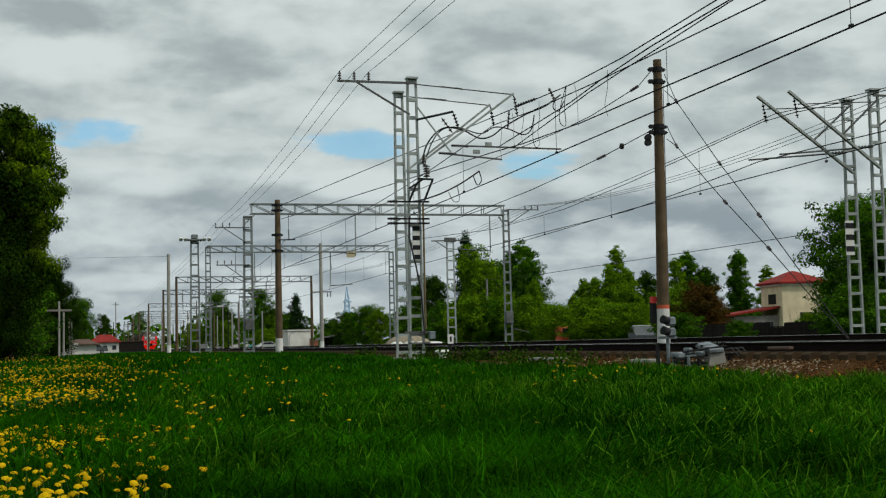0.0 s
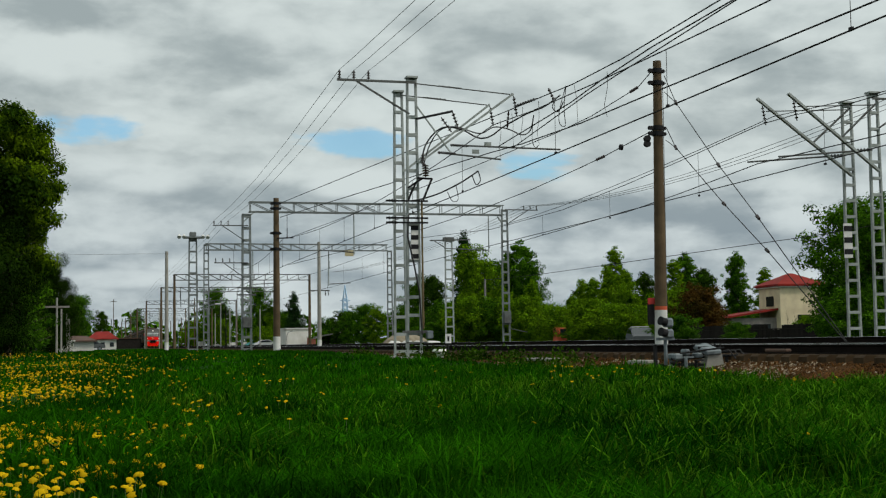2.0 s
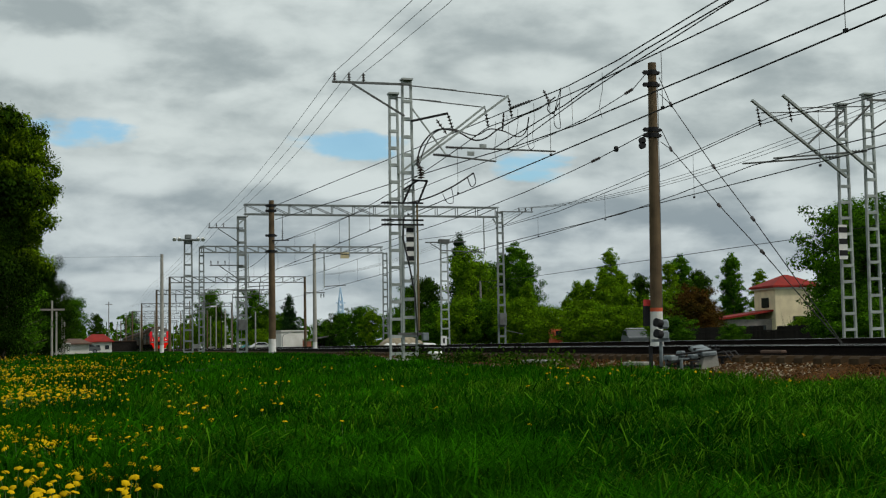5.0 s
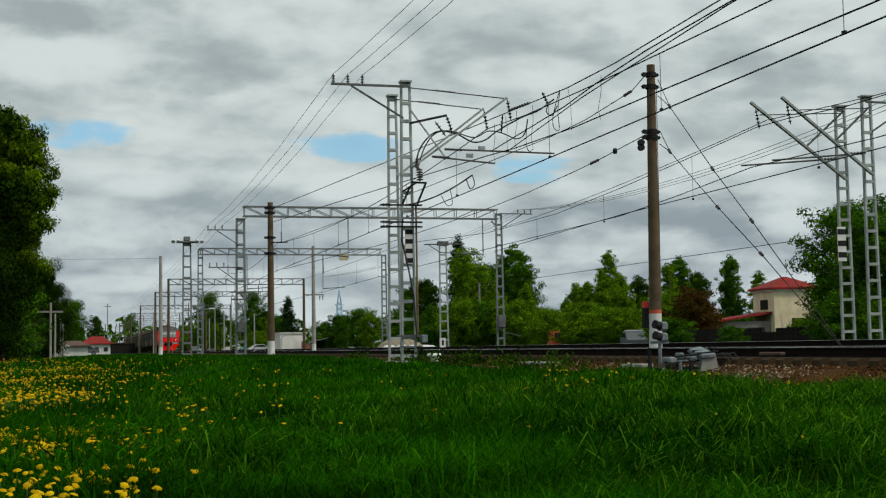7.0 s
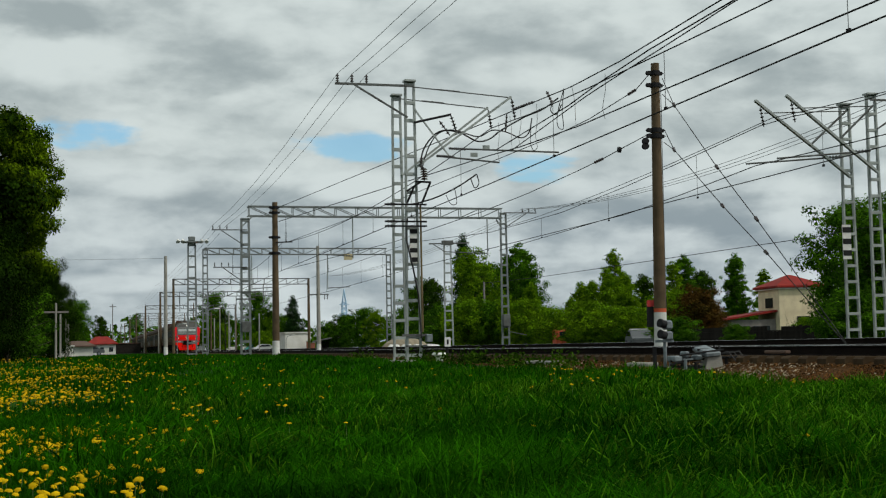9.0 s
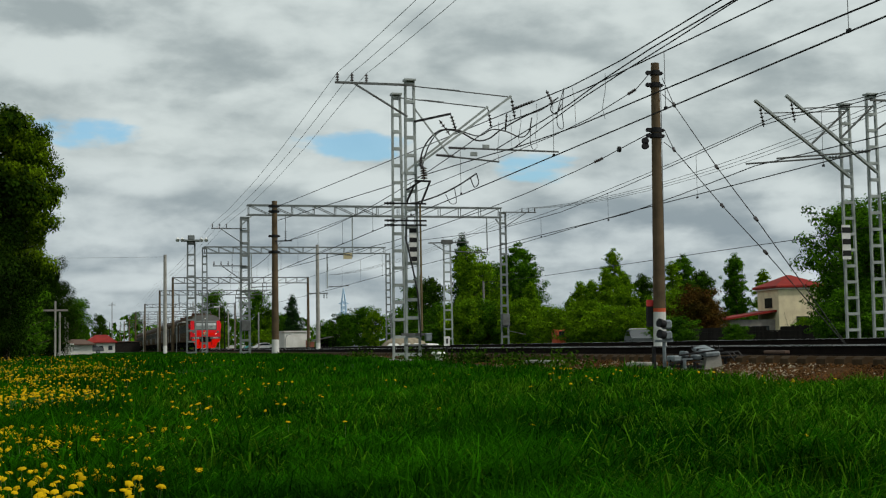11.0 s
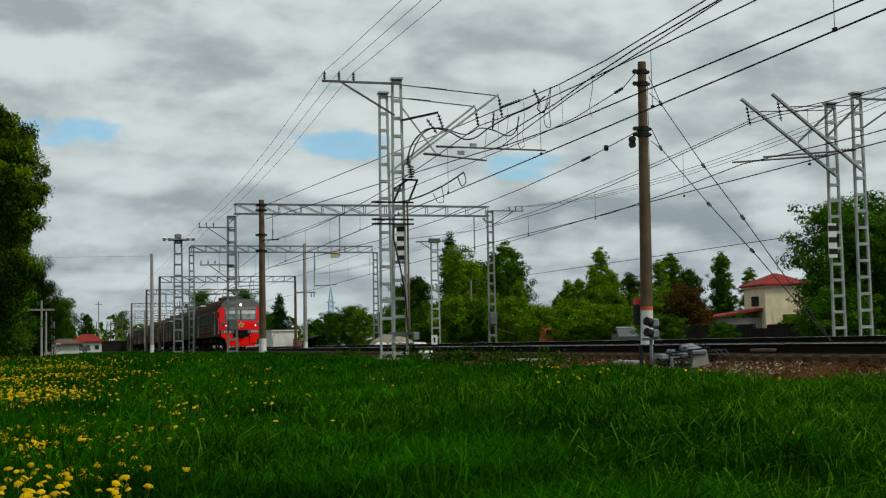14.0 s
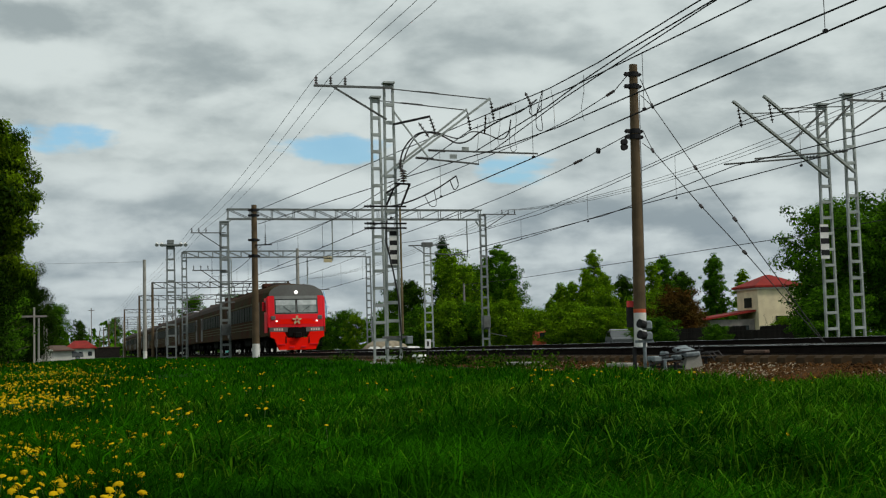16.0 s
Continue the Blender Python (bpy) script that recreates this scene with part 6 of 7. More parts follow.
lean_shelter()
for x, y, h in ((30.1, 179.5, 1.3), (30.2, 183.5, 1.5)):
    t = thing("brick_pillar", x, y, 0.55, "short red brick pillar with cap", "pillar", "brick pillars")
    bm = bmesh.new()
    box(bm, (0, 0, h / 2), (0.6, 0.6, h), bevel=0.03)
    part("shaft", bm, "brick", t)
    bm = bmesh.new()
    box(bm, (0, 0, h + 0.05), (0.75, 0.75, 0.1))
    part("cap", bm, "conc_grey", t)


def car(x, y, rz, paint, label, name="parked_car"):
    t = thing(name, x, y, 0.6, label, "car", "parked cars", rz)
    prof = [(-2.1, 0.35), (-2.15, 0.75), (-1.35, 0.88), (-0.75, 1.38), (0.75, 1.42), (1.45, 0.95), (2.05, 0.88), (2.12, 0.4)]
    bm = bmesh.new()
    prism(bm, prof, -0.82, 0.82)
    bmesh.ops.bevel(bm, geom=bm.edges[:], offset=0.06, segments=2, affect="EDGES")
    body = part("body", bm, paint, t)
    for s in (-1, 1):
        bm = bmesh.new()
        prism(bm, [(-1.15, 0.92), (-0.68, 1.30), (0.68, 1.34), (1.2, 0.98)], s * 0.81, s * 0.835)
        part("side_window", bm, "glass", body)
    for wx in (-1.3, 1.3):
        for s in (-1, 1):
            bm = bmesh.new()
            tube(bm, (wx, s * 0.66, 0.31), (wx, s * 0.86, 0.31), 0.31, seg=16)
            w = part("wheel", bm, "rubber", t)
            bm = bmesh.new()
            tube(bm, (wx, s * 0.855, 0.31), (wx, s * 0.87, 0.31), 0.19, seg=12)
            part("rim", bm, "alu", w)
    return t




def white_blocks():
    """Rounded white blocks before a low heap of gravel, beyond the tracks."""
    rng = random.Random(14)
    for x, w in ((24.5, 1.15), (25.6, 1.0), (26.7, 1.15), (27.9, 1.3)):
        bm = bmesh.new()
        box(bm, (0, 0, 0.28), (w, 0.9, 0.66), rng.uniform(-0.2, 0.2), bevel=0.22)
        for v in bm.verts:
            v.co += Vector((rng.uniform(-0.06, 0.06), rng.uniform(-0.06, 0.06), rng.uniform(-0.05, 0.05)))
        ob = part("white_block", bm, "white")
        ob.matrix_basis = pose(x, 105, 0.62)
        tagged(ob, "rounded whitewashed block lying before a gravel heap", "block", "white blocks")
    bm = bmesh.new()
    bmesh.ops.create_icosphere(bm, subdivisions=4, radius=1.0, matrix=Matrix.Translation((0, 0, 0)) @ Matrix.Diagonal((2.2, 1.4, 1.35, 1)))
    for v in bm.verts:
        v.co += Vector((0, 0, 0.10)) * noise.noise(v.co * 3.1)
    ob = part("gravel_heap", bm, "pale_stone")
    ob.matrix_basis = pose(26.1, 107.6, 0.55)
    tagged(ob, "low heap of pale brown gravel", "gravel heap")


white_blocks()
c = car(42.4, 95.0, 75, "car_grey", "silver-grey parked car with white bars on its roof")
for k in (-0.35, 0.0, 0.35):
    bm = bmesh.new()
    box(bm, (k * 1.6, 0, 1.50), (0.10, 1.3, 0.07))
    part("roof_bar", bm, "white", c)
car(30.8, 238.0, 5, "car_white", "white parked car near the station")
car(31.0, 253.1, 0, "car_teal", "teal and white parked van near the station")
car(-5.5, 169.9, 0, "car_grey", "dark grey parked car by the sheds")
car(-0.4, 185.0, 0, "car_grey", "grey parked car by the station building")


def pylon():
    x, y = 148.1, 765.8
    t = thing("power_pylon", x, y, 0.6, "distant pale blue lattice power pylon", "pylon")
    bm = bmesh.new()
    for sx in (-1, 1):
        for sy in (-1, 1):
            bar(bm, (sx * 1.9, sy * 1.9, 0), (sx * 1.3, sy * 1.3, 26), 0.42)
            bar(bm, (sx * 1.3, sy * 1.3, 26), (0, 0, 36), 0.5)
    for i in range(9):
        z0, z1 = i * 3.2, i * 3.2 + 3.2
        w0, w1 = 1.9 - 0.6 * z0 / 26, 1.9 - 0.6 * z1 / 26
        for s in (-1, 1):
            bar(bm, (-w0, s * w0, z0), (w1, s * w1, z1), 0.35)
            bar(bm, (w0, s * w0, z0), (-w1, s * w1, z1), 0.35)
    part("tower", bm, "blue_steel", t)
    for z, w in ((20.0, 4.8), (12.5, 5.2), (26.5, 3.2)):
        bm = bmesh.new()
        bar(bm, (-w, 0, z), (w, 0, z), 0.35)
        bar(bm, (-w, 0, z), (0, 0, z + 1.3), 0.25)
        bar(bm, (w, 0, z), (0, 0, z + 1.3), 0.25)
        part("cross_arm", bm, "blue_steel", t)


pylon()


def thin_posts():
    """Posts of the station area and the lane on the other side."""
    for x, y, top, mat, lab, arm in ((-2.3, 88.0, 3.9, "conc_grey", "grey timber lane post", True), (-2.2, 96.0, 3.4, "conc_grey", "pale concrete lane post", False), (-2.1, 110.0, 3.4, "conc_grey", "pale concrete lane post", False),
                                 (-2.1, 122.0, 3.2, "conc_grey", "pale concrete lane post", False), (18.1, 143.9, 4.6, "conc_grey", "pale concrete post by the tracks", False), (4.5, 300.0, 11.5, "wood_grey", "tall grey power pole with a crossarm", True),
                                 (17.7, 194.2, 5.4, "conc_grey", "pale post in the yard", False), (17.1, 179.2, 6.5, "conc_grey", "pale post in the yard", False), (17.8, 179.1, 6.0, "wood_dark", "dark post in the yard", False),
                                 (16.3, 159.2, 5.2, "conc_grey", "pale post in the yard", False), (17.6, 164.1, 6.2, "wood_grey", "grey post in the yard", False), (17.3, 229.3, 9.0, "conc_brown", "brown post in the yard", False),
                                 (17.8, 259.4, 8.0, "conc_brown", "brown post in the yard", False), (3.8, 380.0, 9.5, "wood_dark", "dark far power pole", True), (5.6, 420.0, 9.5, "wood_dark", "dark far power pole", False),
                                 (9.3, 189.8, 6.2, "conc_grey", "pale post in the yard", False), (10.7, 279.8, 8.0, "conc_grey", "pale post in the yard", False)):
        t = thing("post", x, y, 0.5, lab, "post", "thin posts")
        bm = bmesh.new()
        tube(bm, (0, 0, -0.1), (0, 0, top), 0.060 + 0.00014 * y, 0.048 + 0.00014 * y, 8)
        part("shaft", bm, mat, t)
        if arm:
            bm = bmesh.new()
            bar(bm, (-0.8, 0, top - 0.6), (0.8, 0, top - 0.6), 0.12)
            part("cross_arm", bm, "wood_grey", t)


thin_posts()


def street_lamp(x, y, h, side):
    t = thing("street_lamp", x, y, 0.5, "slim grey street lamp with a curved arm", "lamp", "street lamps")
    bm = bmesh.new()
    polyline(bm, [(0, 0, 0), (0, 0, h - 0.5), (side * 0.15, 0, h - 0.12), (side * 0.6, 0, h)], 0.036, 6)
    part("post", bm, "galv_mid", t)
    bm = bmesh.new()
    box(bm, (side * 0.78, 0, h), (0.42, 0.16, 0.09), bevel=0.03)
    part("head", bm, "white", t)


for a in ((8.5, 99.6, 3.8, 1), (19.4, 168.9, 4.6, -1), (24.7, 238.7, 5.5, -1), (8.8, 139.7, 3.5, 1), (19.6, 133.6, 2.0, 1)):
    street_lamp(*a)


def yard_fence():
    x0, y0 = 28.1, 348.9
    t = thing("panel_fence", x0, y0, 0.55, "low pale concrete panel fence in the station yard", "fence")
    bm = bmesh.new()
    box(bm, (0, 0, 0.8), (2.3, 0.14, 1.6), bevel=0.03)
    one = part("panel", bm, "whitewash", t)
    rng = random.Random(8)
    for i in range(6):
        m = pose(i * 4.0, rng.uniform(-1, 1), rng.uniform(-0.4, 0.1))
        if i == 0:
            one.matrix_basis = m
        else:
            again(one, m, t)


yard_fence()


def dwarf_signal():
    t = thing("dwarf_signal", 10.62, 22.6, 0.70, "grey two-lens dwarf rail signal on a short post", "rail signal")
    bm = bmesh.new()
    tube(bm, (0, 0, -0.1), (0, 0, 0.42), 0.035)
    box(bm, (0, 0, 0.40), (0.34, 0.12, 0.05))
    part("post", bm, "alu", t)
    for z in (0.50, 0.71):
        bm = bmesh.new()
        box(bm, (0.06, 0, z), (0.17, 0.20, 0.18), bevel=0.035)
        h = part("signal_head", bm, "alu", t, "grey cast signal head")
        bm = bmesh.new()
        tube(bm, (-0.02, -0.08, z + 0.01), (-0.15, -0.12, z + 0.04), 0.075, 0.085, 12)
        part("hood", bm, "steel_black", h, "black lens hood")
    bm = bmesh.new()
    box(bm, (-0.17, 0.1, 0.05), (0.05, 0.08, 0.5))
    box(bm, (-0.12, 0.1, -0.12), (0.3, 0.14, 0.08))
    part("back_frame", bm, "steel_black", t)


dwarf_signal()


def point_machine():
    t = thing("point_machine", 11.25, 22.45, 0.62, "grey metal switch machine with rods and hoses beside the rail", "switch machine", rz=-8)
    bm = bmesh.new()
    box(bm, (0, 0, 0), (0.30, 0.80, 0.10), bevel=0.025)
    bmesh.ops.transform(bm, matrix=pose(0.14, -0.05, 0.27, 9, -4, 0), verts=bm.verts)
    part("cover", bm, "alu", t, "grey metal cover sloping to one end")
    bm = bmesh.new()
    prism(bm, [(-0.02, -0.12), (0.36, -0.12), (0.31, 0.20), (0.06, 0.20)], -0.40, -0.05)
    part("pedestal", bm, "conc_grey", t, "pale concrete pedestal")
    for p, q, r in (((-0.62, -0.20, 0.10), (0.9, -0.2, 0.16), 0.022), ((-0.6, 0.15, 0.16), (1.0, 0.15, 0.14), 0.020), ((-0.65, -0.25, 0.02), (0.3, -0.25, 0.26), 0.026),
                    ((-0.5, -0.38, 0.20), (0.35, -0.42, 0.30), 0.018), ((-0.3, 0.35, 0.05), (0.7, 0.3, 0.22), 0.018)):
        bm = bmesh.new()
        tube(bm, p, q, r)
        part("rod", bm, "steel_black", t)
    for y0 in (-0.34, -0.05, 0.25):
        bm = bmesh.new()
        box(bm, (0.14, y0, 0.30 + 0.15 * (y0 + 0.05)), (0.36, 0.035, 0.05), bevel=0.01)
        tube(bm, (0.30, y0, 0.30), (0.30, y0, 0.38), 0.018)
        part("strap", bm, "steel_black", t)
    for k, (px, py, pz) in enumerate(((-0.38, -0.35, 0.10), (-0.20, -0.42, 0.04), (0.44, -0.3, 0.12), (-0.58, -0.05, 0.06), (-0.30, 0.10, 0.12))):
        bm = bmesh.new()
        tube(bm, (px, py, pz - 0.16), (px, py, pz + 0.02), 0.035, 0.03, 8)
        box(bm, (px + 0.05, py, pz + 0.03), (0.20, 0.06, 0.03), 0.5 * k)
        part("crank", bm, "steel_black" if k % 3 else "alu", t)
    for c, size in (((-0.52, -0.15, 0.14), (0.20, 0.26, 0.12)), ((-0.34, -0.2, 0.22), (0.12, 0.18, 0.12)), ((-0.12, -0.25, 0.16), (0.14, 0.2, 0.10))):
        bm = bmesh.new()
        box(bm, c, size, 0.3, bevel=0.025)
        part("cable_box", bm, "alu", t)
    for dx in (0.0, 0.10, 0.22):
        bm = bmesh.new()
        polyline(bm, [(0.32 + dx * 0.4, -0.2, 0.2), (0.48 + dx, -0.3, 0.26), (0.62 + dx, -0.32, 0.08), (0.70 + dx * 1.6, -0.34, -0.08)], 0.014)
        part("hose", bm, "cable", t)
    bm = bmesh.new()
    for dy in (-0.3, 0.3):
        box(bm, (0.3, dy, -0.02), (1.5, 0.09, 0.05))
    part("mounting_bar", bm, "steel_black", t)


point_machine()


def small_things():
    x, y = 10.3, 38.0
    t = thing("white_drum", x, y, 0.60, "white tapered drum standing in the grass", "drum")
    bm = bmesh.new()
    tube(bm, (0, 0, 0), (0, 0, 0.22), 0.10, 0.165, 16)
    part("body", bm, "white", t)
    bm = bmesh.new()
    tube(bm, (0, 0, 0.22), (0, 0, 0.285), 0.24, 0.20, 16)
    part("lid", bm, "white", t)
    t = thing("kilometre_marker", 11.0, 39.6, 0.55, "small white number plate on a post beside the rail", "marker")
    bm = bmesh.new()
    tube(bm, (0, 0, 0), (0, 0, 0.5), 0.04)
    part("post", bm, "steel_black", t)
    bm = bmesh.new()
    box(bm, (0, -0.05, 0.66), (0.20, 0.03, 0.30), bevel=0.008)
    p = part("plate", bm, "white", t)
    bm = bmesh.new()
    box(bm, (0, -0.069, 0.66), (0.06, 0.006, 0.16))
    part("bar", bm, "steel_black", p)
    t = thing("red_brake_shoe", 12.05, 20.9, 0.86, "dull red metal strip lying against the rail", "rail part")
    bm = bmesh.new()
    box(bm, (0, 0, 0), (0.12, 0.75, 0.06), bevel=0.015)
    part("strip", bm, "roof_brown", t)
    for x, y, w in ((10.46, 23.3, 0.55), (10.45, 29.4, 0.5), (10.43, 28.6, 0.4)):
        t = thing("concrete_slab", x, y, 0.60, "broken pale concrete slab lying on the ballast", "slab", "broken slabs")
        bm = bmesh.new()
        box(bm, (0, 0, 0.05), (0.35, w, 0.08), 0.4, bevel=0.02)
        part("slab", bm, "conc_grey", t)
    for i in range(7):
            x, y = 30.0 + 1.16 * i, 165.3 - 0.22 * i
            t = thing("white_kerb_stone", x, y, 0.6, "whitewashed kerb stone by the yard", "stone", "white kerb stones")
            bm = bmesh.new()
            box(bm, (0, 0, 0.10), (0.75, 0.3, 0.34), bevel=0.05)
            part("block", bm, "white", t)
    x, y = 41.4, 110.5
    t = thing("orange_digger", x, y, 0.6, "orange machine half hidden in the bushes", "machine")
    bm = bmesh.new()
    box(bm, (0, 0, 1.0), (1.0, 1.2, 1.5), bevel=0.15)
    part("cab", bm, "orange", t)
    bm = bmesh.new()
    box(bm, (0.1, -0.61, 1.25), (0.6, 0.03, 0.6))
    part("window", bm, "glass", t)


small_things()


# ---- meadow ----
def scatter(rng, n, r0, r1, a0=-9.0, a1=44.0):
    a = np.radians(rng.uniform(a0, a1, n))
    r = np.sqrt(rng.uniform(r0 * r0, r1 * r1, n))
    return r * np.sin(a), r * np.cos(a)


def blades(name, seed, zones, mat, label, keep=None, droop=0.0):
    rng = np.random.default_rng(seed)
    vs = []
    for n, r0, r1, h, w, lean, a0, a1 in zones:
        x, y = scatter(rng, n, r0, r1, a0, a1)
        edge = 10.40 + 0.22 * np.sin(y * 0.9) + 0.25 * np.sin(y * 2.3 + 1)
        ok = x < edge
        if keep is not None:
            ok &= keep(x, y, rng)
        x, y = x[ok], y[ok]
        m = len(x)
        tuft = 0.80 + 0.30 * np.sin(x * 3.3 + np.sin(y * 2.9)) * np.sin(y * 3.7 + 0.8 * x) + 0.46 * np.sin(x * 1.7 + np.sin(y * 1.1) * 2) * np.cos(y * 1.45 + 0.6) + 0.12 * np.sin(x * 5.1) * np.sin(y * 4.3)
        hh = h * tuft * rng.uniform(0.55, 1.2, m)
        ww = w * rng.uniform(0.6, 1.3, m)
        f = rng.uniform(0, math.tau, m)
        g = rng.normal(0.6, 1.9, m)
        bend = lean * hh * rng.uniform(0.2, 1.2, m)
        z = ground_z(x, y) - 0.02
        p = np.stack([x, y, z], 1)
        side = np.stack([np.cos(f), np.sin(f), 0 * f], 1) * ww[:, None] / 2
        away = np.stack([np.cos(g), np.sin(g), 0 * g], 1)
        up = np.array([0, 0, 1.0])
        mid = p + away * ((0.34 if droop else 0.20) * bend)[:, None] + up * ((0.70 if droop else 0.62) * hh)[:, None]
        top = p + away * bend[:, None] + up * (hh * (1 - 0.25 * np.clip(bend / hh, 0, 1)))[:, None]
        if droop:
            over = top + away * (0.30 * hh)[:, None] - up * (droop * hh * rng.uniform(0.3, 1.0, m))[:, None]
            vs.append(np.stack([p - side, p + side, mid + side, mid - side, top + side * 0.75, top - side * 0.75, over + side * 0.05, over - side * 0.05], 1))
        else:
            vs.append(np.stack([p - side, p + side, mid + side * 0.8, mid - side * 0.8, top + side * 0.08, top - side * 0.08], 1))
    v = np.concatenate(vs)
    n = len(v)
    b = np.arange(n)[:, None] * (8 if droop else 6)
    faces = np.concatenate([b + np.array([0, 1, 2, 3]), b + np.array([3, 2, 4, 5])] + ([b + np.array([5, 4, 6, 7])] if droop else []))
    me = raw_mesh(name, v, faces, mat)
    me.shade_smooth()
    tagged(new(name, me), label, "grass", kind="stuff")


blades("meadow_grass", 21, [(56000, 2.6, 7.5, 0.29, 0.012, 0.9, -9, 44), (76000, 7.5, 15, 0.29, 0.017, 0.85, -9, 44), (74000, 15, 32, 0.26, 0.026, 0.6, -9, 44),
                            (64000, 32, 75, 0.17, 0.05, 0.6, -8, 24), (30000, 75, 190, 0.14, 0.12, 0.5, -8, 10), (15000, 2.6, 22, 0.28, 0.07, 0.5, 44, 351), (5000, 0.3, 2.6, 0.22, 0.03, 0.5, 0, 360)],
       "grass", "dense lush green meadow grass")
# drooping blades whose pale colour stands for highlights on their curves
blades("pale_grass", 22, [(9000, 3.4, 8, 0.24, 0.008, 0.9, 2, 44), (26000, 8, 18, 0.27, 0.013, 0.9, 2, 44), (14000, 18, 30, 0.24, 0.014, 0.7, 0, 44), (9000, 5, 15, 0.30, 0.010, 0.9, 22, 44)],
       "lit_blade", "taller drooping grass blades among the green, paler for painted light on their bends",
       lambda x, y, r: (np.sin(x * 1.3 + 1) * np.sin(y * 0.9) + 0.11 * x + r.uniform(-0.8, 0.8, len(x))) > 0.50, 0.75)


PATCHES = [  # middle, half widths and number of flowers
    (-1.3, 27, 1.5, 7, 700), (-0.1, 31, 0.9, 4, 238), (-0.82, 18.0, 0.70, 2.6, 350), (-3.2, 45, 2.5, 10, 375), (-7.0, 115, 4.0, 30, 325),
    (-0.48, 10.6, 0.46, 0.65, 238), (0.13, 11.4, 0.28, 0.6, 42), (-0.43, 9.3, 0.28, 0.5, 75), (-0.27, 7.1, 0.30, 0.5, 75), (0.10, 7.5, 0.22, 0.5, 32), (0.30, 9.2, 0.40, 0.9, 30),
    (-0.34, 6.2, 0.22, 0.35, 32), (0.45, 10.3, 0.45, 0.9, 28), (1.2, 24, 2.0, 8, 100), (0.6, 14, 0.8, 4, 45), (2.0, 45, 3.0, 12, 88),
]


def dandelions():
    rng = np.random.default_rng(31)
    spots = []
    for cx, cy, rx, ry, n in PATCHES:
        q = rng.normal(0, 0.80, (n, 2)) * (rx, ry) + (cx, cy)
        clump = rng.integers(n // 2, n, n // 2)
        q[:n // 2] = q[clump] + rng.normal(0, 0.05 + 0.004 * cy, (n // 2, 2))
        spots.append(q)
    for n, r0, r1, a0, a1 in ((80, 6.5, 30, 5, 42), (90, 18, 27, 20, 36)):
        spots.append(np.stack(scatter(rng, n, r0, r1, a0, a1), 1))
    s = np.concatenate(spots)
    s = s[(s[:, 0] < 10.0) & (s[:, 1] > 4.5)]
    pv, pf, sv, sf = [], [], [], []
    for x, y in s:
        z0 = float(ground_z(x, y))
        h = rng.uniform(0.13, 0.225)
        tx, ty = rng.normal(0, 0.35, 2)
        nrm = Vector((tx, ty - 0.25, 1)).normalized()
        u = nrm.orthogonal().normalized()
        w = nrm.cross(u)
        c = Vector((x + rng.normal(0, 0.03), y + rng.normal(0, 0.03), z0 + h))
        r = rng.uniform(0.019, 0.030)
        b = len(pv)
        k = 12
        pv.append(c + nrm * r * 0.35)
        for ring, rr, up in ((0, 0.62, 0.38), (1, 1.0, 0.05)):
            for i in range(k):
                a = math.tau * (i + 0.5 * ring) / k
                q = rr * r * (1.0 if not ring or i % 2 else 0.70) * rng.uniform(0.85, 1.1)
                pv.append(c + (u * math.cos(a) + w * math.sin(a)) * q + nrm * r * up)
        for i in range(k):
            j = (i + 1) % k
            pf.append((b, b + 1 + i, b + 1 + j))
            pf.append((b + 1 + i, b + 1 + k + i, b + 1 + j))
            pf.append((b + 1 + j, b + 1 + k + i, b + 1 + k + j))
        b = len(sv)
        g = Vector((x, y, z0))
        for a in range(3):
            o = Vector((math.cos(a * 2.1), math.sin(a * 2.1), 0)) * 0.003
            sv += [g + o, c + o]
        for a in range(3):
            e = (a + 1) % 3
            sf.append((b + 2 * a, b + 2 * e, b + 2 * e + 1, b + 2 * a + 1))
    ob = new("dandelions", raw_mesh("dandelions", [list(p) for p in pv], pf, "petal"))
    tagged(ob, "yellow dandelion flowers scattered in the meadow", "flowers", kind="stuff")
    st = new("stems", raw_mesh("stems", [list(p) for p in sv], sf, "stem"))
    st.parent = ob


dandelions()


def weeds():
    """Leafy weeds at the toe of the ballast."""
    rng = np.random.default_rng(41)
    vs = []
    for y0, spread, n in ((40.6, 0.5, 400), (34.1, 0.4, 500), (30.6, 0.4, 300), (27.3, 0.45, 260), (49.4, 0.5, 300), (37.4, 0.6, 260)):
        p = np.stack([10.25 + rng.normal(0, 0.2, n), y0 + rng.normal(0, spread * 2, n), 0.6 + np.abs(rng.normal(0, 0.16, n))], 1)
        u = rng.normal(0, 1, (n, 3))
        w = np.cross(u, rng.normal(0, 1, (n, 3)))
        u *= 0.05 / np.linalg.norm(u, axis=1, keepdims=True)
        w *= 0.03 / np.linalg.norm(w, axis=1, keepdims=True)
        vs.append(np.stack([p - u, p + w, p + u, p - w], 1))
    v = np.concatenate(vs)
    tagged(new("weeds", raw_mesh("weeds", v, np.arange(len(v) * 4).reshape(-1, 4), "leaf_dark")), "leafy weeds growing at the foot of the ballast", "weeds", kind="stuff")


weeds()


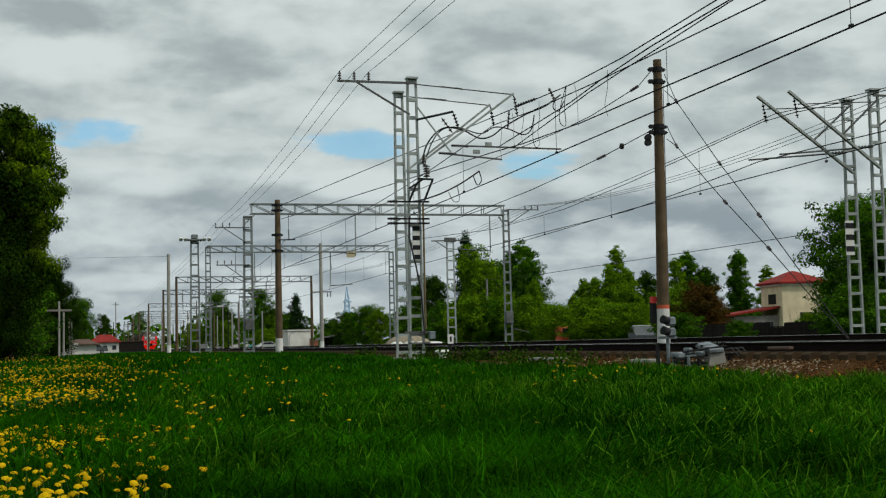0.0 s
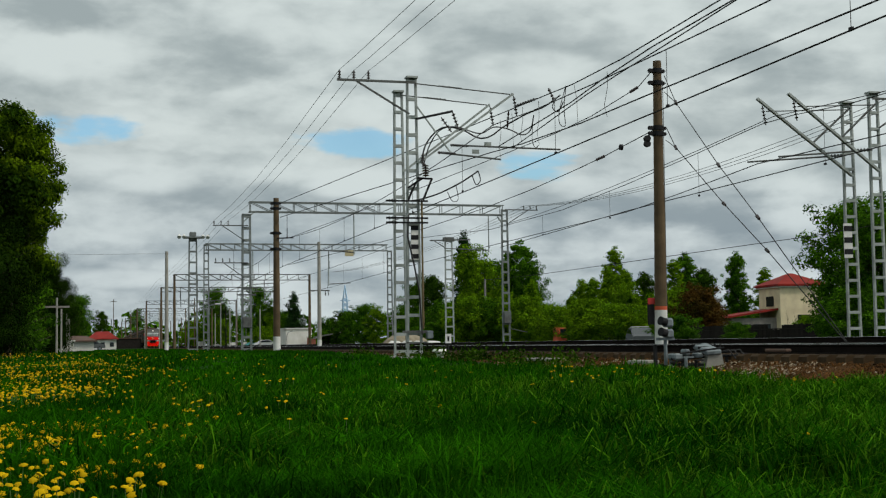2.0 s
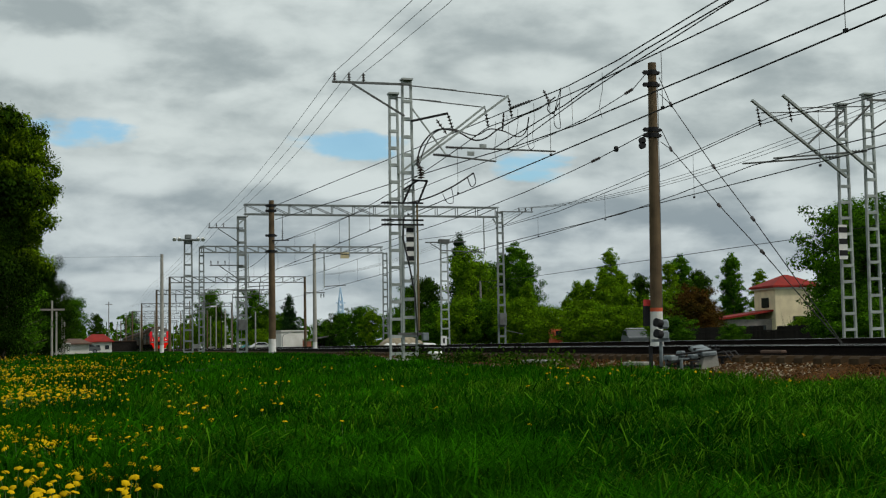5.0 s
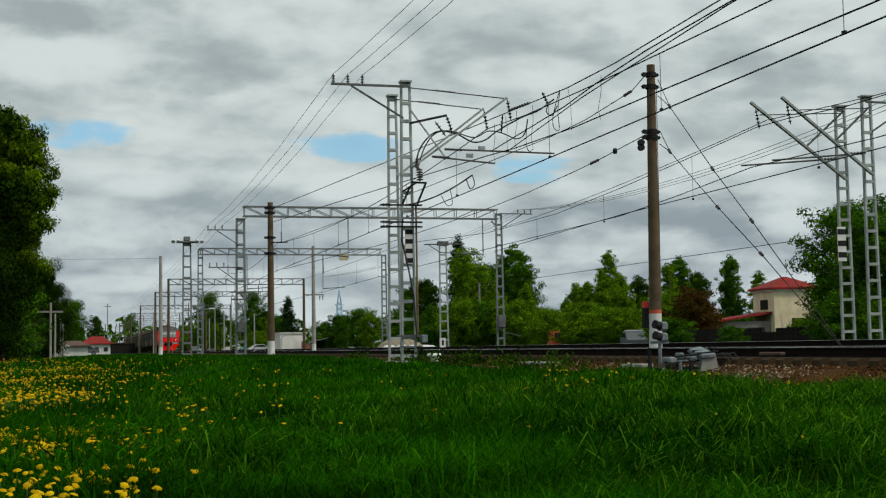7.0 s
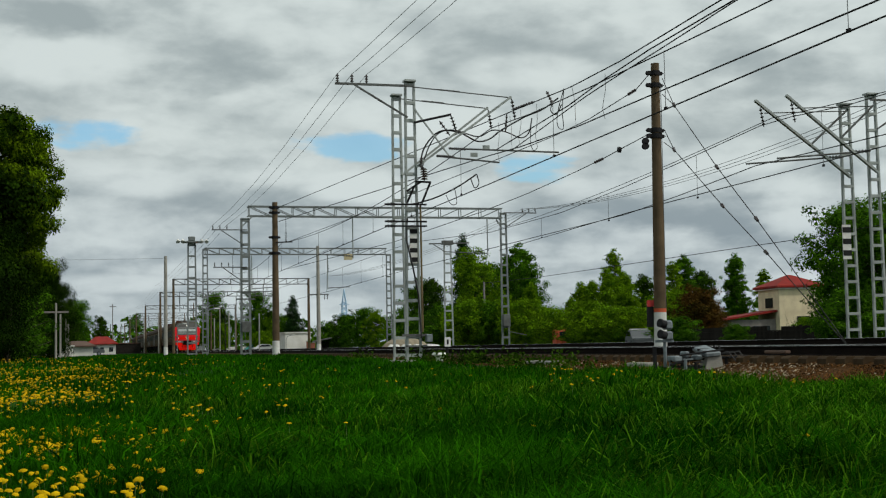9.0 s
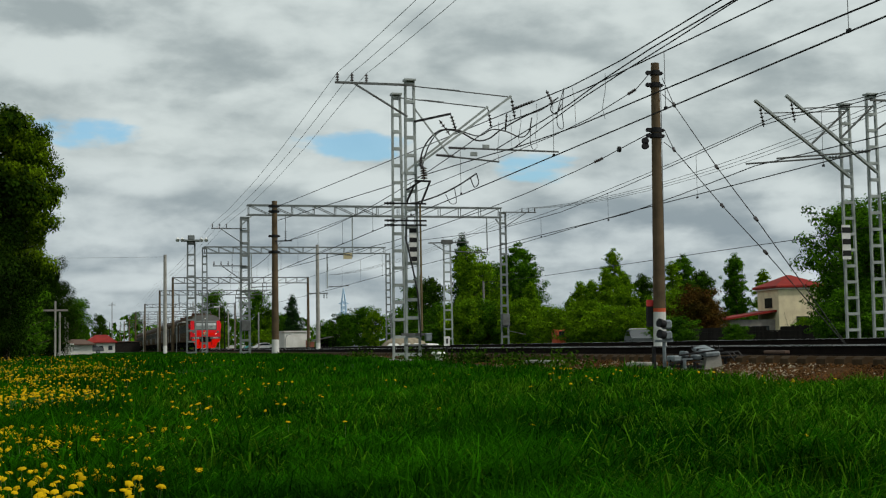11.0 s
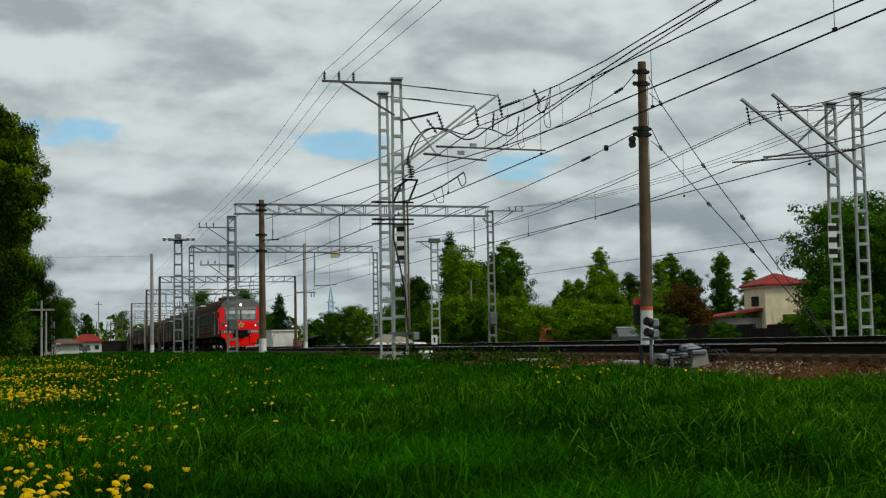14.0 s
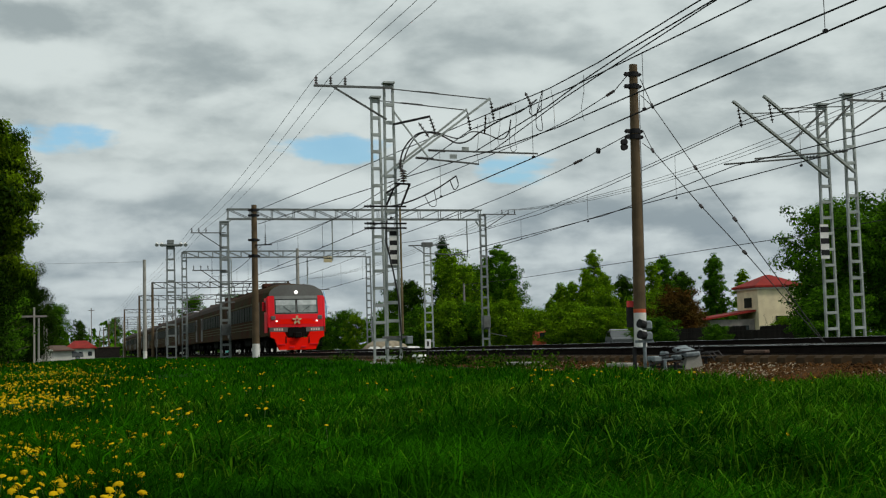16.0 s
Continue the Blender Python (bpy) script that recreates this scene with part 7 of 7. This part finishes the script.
# ---- sleepers and stones ----
def sleepers():
    track = new("near_track")
    tagged(track, "row of concrete sleepers under the near track", "track", kind="structure")
    bm = bmesh.new()
    prism(bm, [(-1.35, 0), (1.35, 0), (1.35, 0.13), (1.29, 0.17), (-1.29, 0.17), (-1.35, 0.13)], -0.14, 0.14)
    one = part("sleeper", bm, "sleeper", track)
    rng = random.Random(5)
    for i in range(170):
        m = pose(T1 + rng.uniform(-0.03, 0.03), 8 + 0.55 * i, RAIL1 - 0.345, 0, 0, rng.uniform(-0.6, 0.6))
        if i == 0:
            one.matrix_basis = m
        else:
            again(one, m, track)
    bm = bmesh.new()
    for y in range(-50, 900):
        for x, rz in ((T2, RAIL2),) + (((T1, RAIL1),) if not 7 < y < 102 else ()):
            if y < 300:
                box(bm, (x, y * 0.55 if x == T2 else y, rz - 0.26), (2.7, 0.26, 0.16))
    tagged(part("sleeper_row", bm, "sleeper"), "concrete sleepers of the tracks", "sleepers", kind="stuff")


def stones(name, seed, n, material_name, label):
    rng = np.random.default_rng(seed)
    y = 13 + 63 * rng.uniform(0, 1, n) ** 2.0
    u = rng.uniform(0, 1, n)
    if "pale" in name:
        y = y[(np.sin(y * 1.7) + np.sin(y * 0.63 + 1) + rng.uniform(-0.9, 0.9, n)) > -0.3]
        n = len(y)
        u = u[:n] * 0.8
    x = np.where(u < 0.8, T1 - 2.95 + 1.60 * rng.uniform(0, 1, n), T1 - 1.4 + 2.8 * rng.uniform(0, 1, n))
    t = np.clip((x - (T1 - 2.85)) / 1.33, 0, 1)
    z = 0.34 + (RAIL1 - 0.37 - 0.34) * t + 0.09 * np.clip((x - (T1 - 1.56)) / 0.34, 0, 1) + 0.07 * np.clip((x - (T1 - 1.22)) / 0.3, 0, 1) + 0.010
    s = rng.uniform(0.012, 0.032, n)
    octa = np.array([(1, 0, 0), (0, 1, 0), (-1, 0, 0), (0, -1, 0), (0, 0, 0.8), (0, 0, -0.8)], float)
    v = octa[None] * rng.uniform(0.6, 1.25, (n, 6, 1)) * s[:, None, None]
    a = rng.uniform(0, math.tau, n)
    c, sn = np.cos(a), np.sin(a)
    v = np.stack([v[..., 0] * c[:, None] - v[..., 1] * sn[:, None], v[..., 0] * sn[:, None] + v[..., 1] * c[:, None], v[..., 2]], -1)
    v += np.stack([x, y, z], 1)[:, None]
    f = np.array([(0, 1, 4), (1, 2, 4), (2, 3, 4), (3, 0, 4), (1, 0, 5), (2, 1, 5), (3, 2, 5), (0, 3, 5)])
    faces = (np.arange(n)[:, None, None] * 6 + f[None]).reshape(-1, 3)
    tagged(new(name, raw_mesh(name, v, faces, material_name)), label, "stones", kind="stuff")


sleepers()
stones("ballast_stones", 51, 42000, "stone", "loose brown crushed stones of the ballast")
stones("pale_ballast_stones", 52, 9000, "pale_stone", "pale crushed stones scattered over the ballast")


# ---- what moves ----
def motions():
    walk(train, [(t, pose(T1, s, RAIL1)) for t, s in TRAIN])


TRAIN = [(0, 327.5), (2, 297.0), (4, 265.5), (6, 234.0), (8, 202.0), (10, 170.0), (12, 138.5), (14, 107.5), (16, 76.6)]
motions()
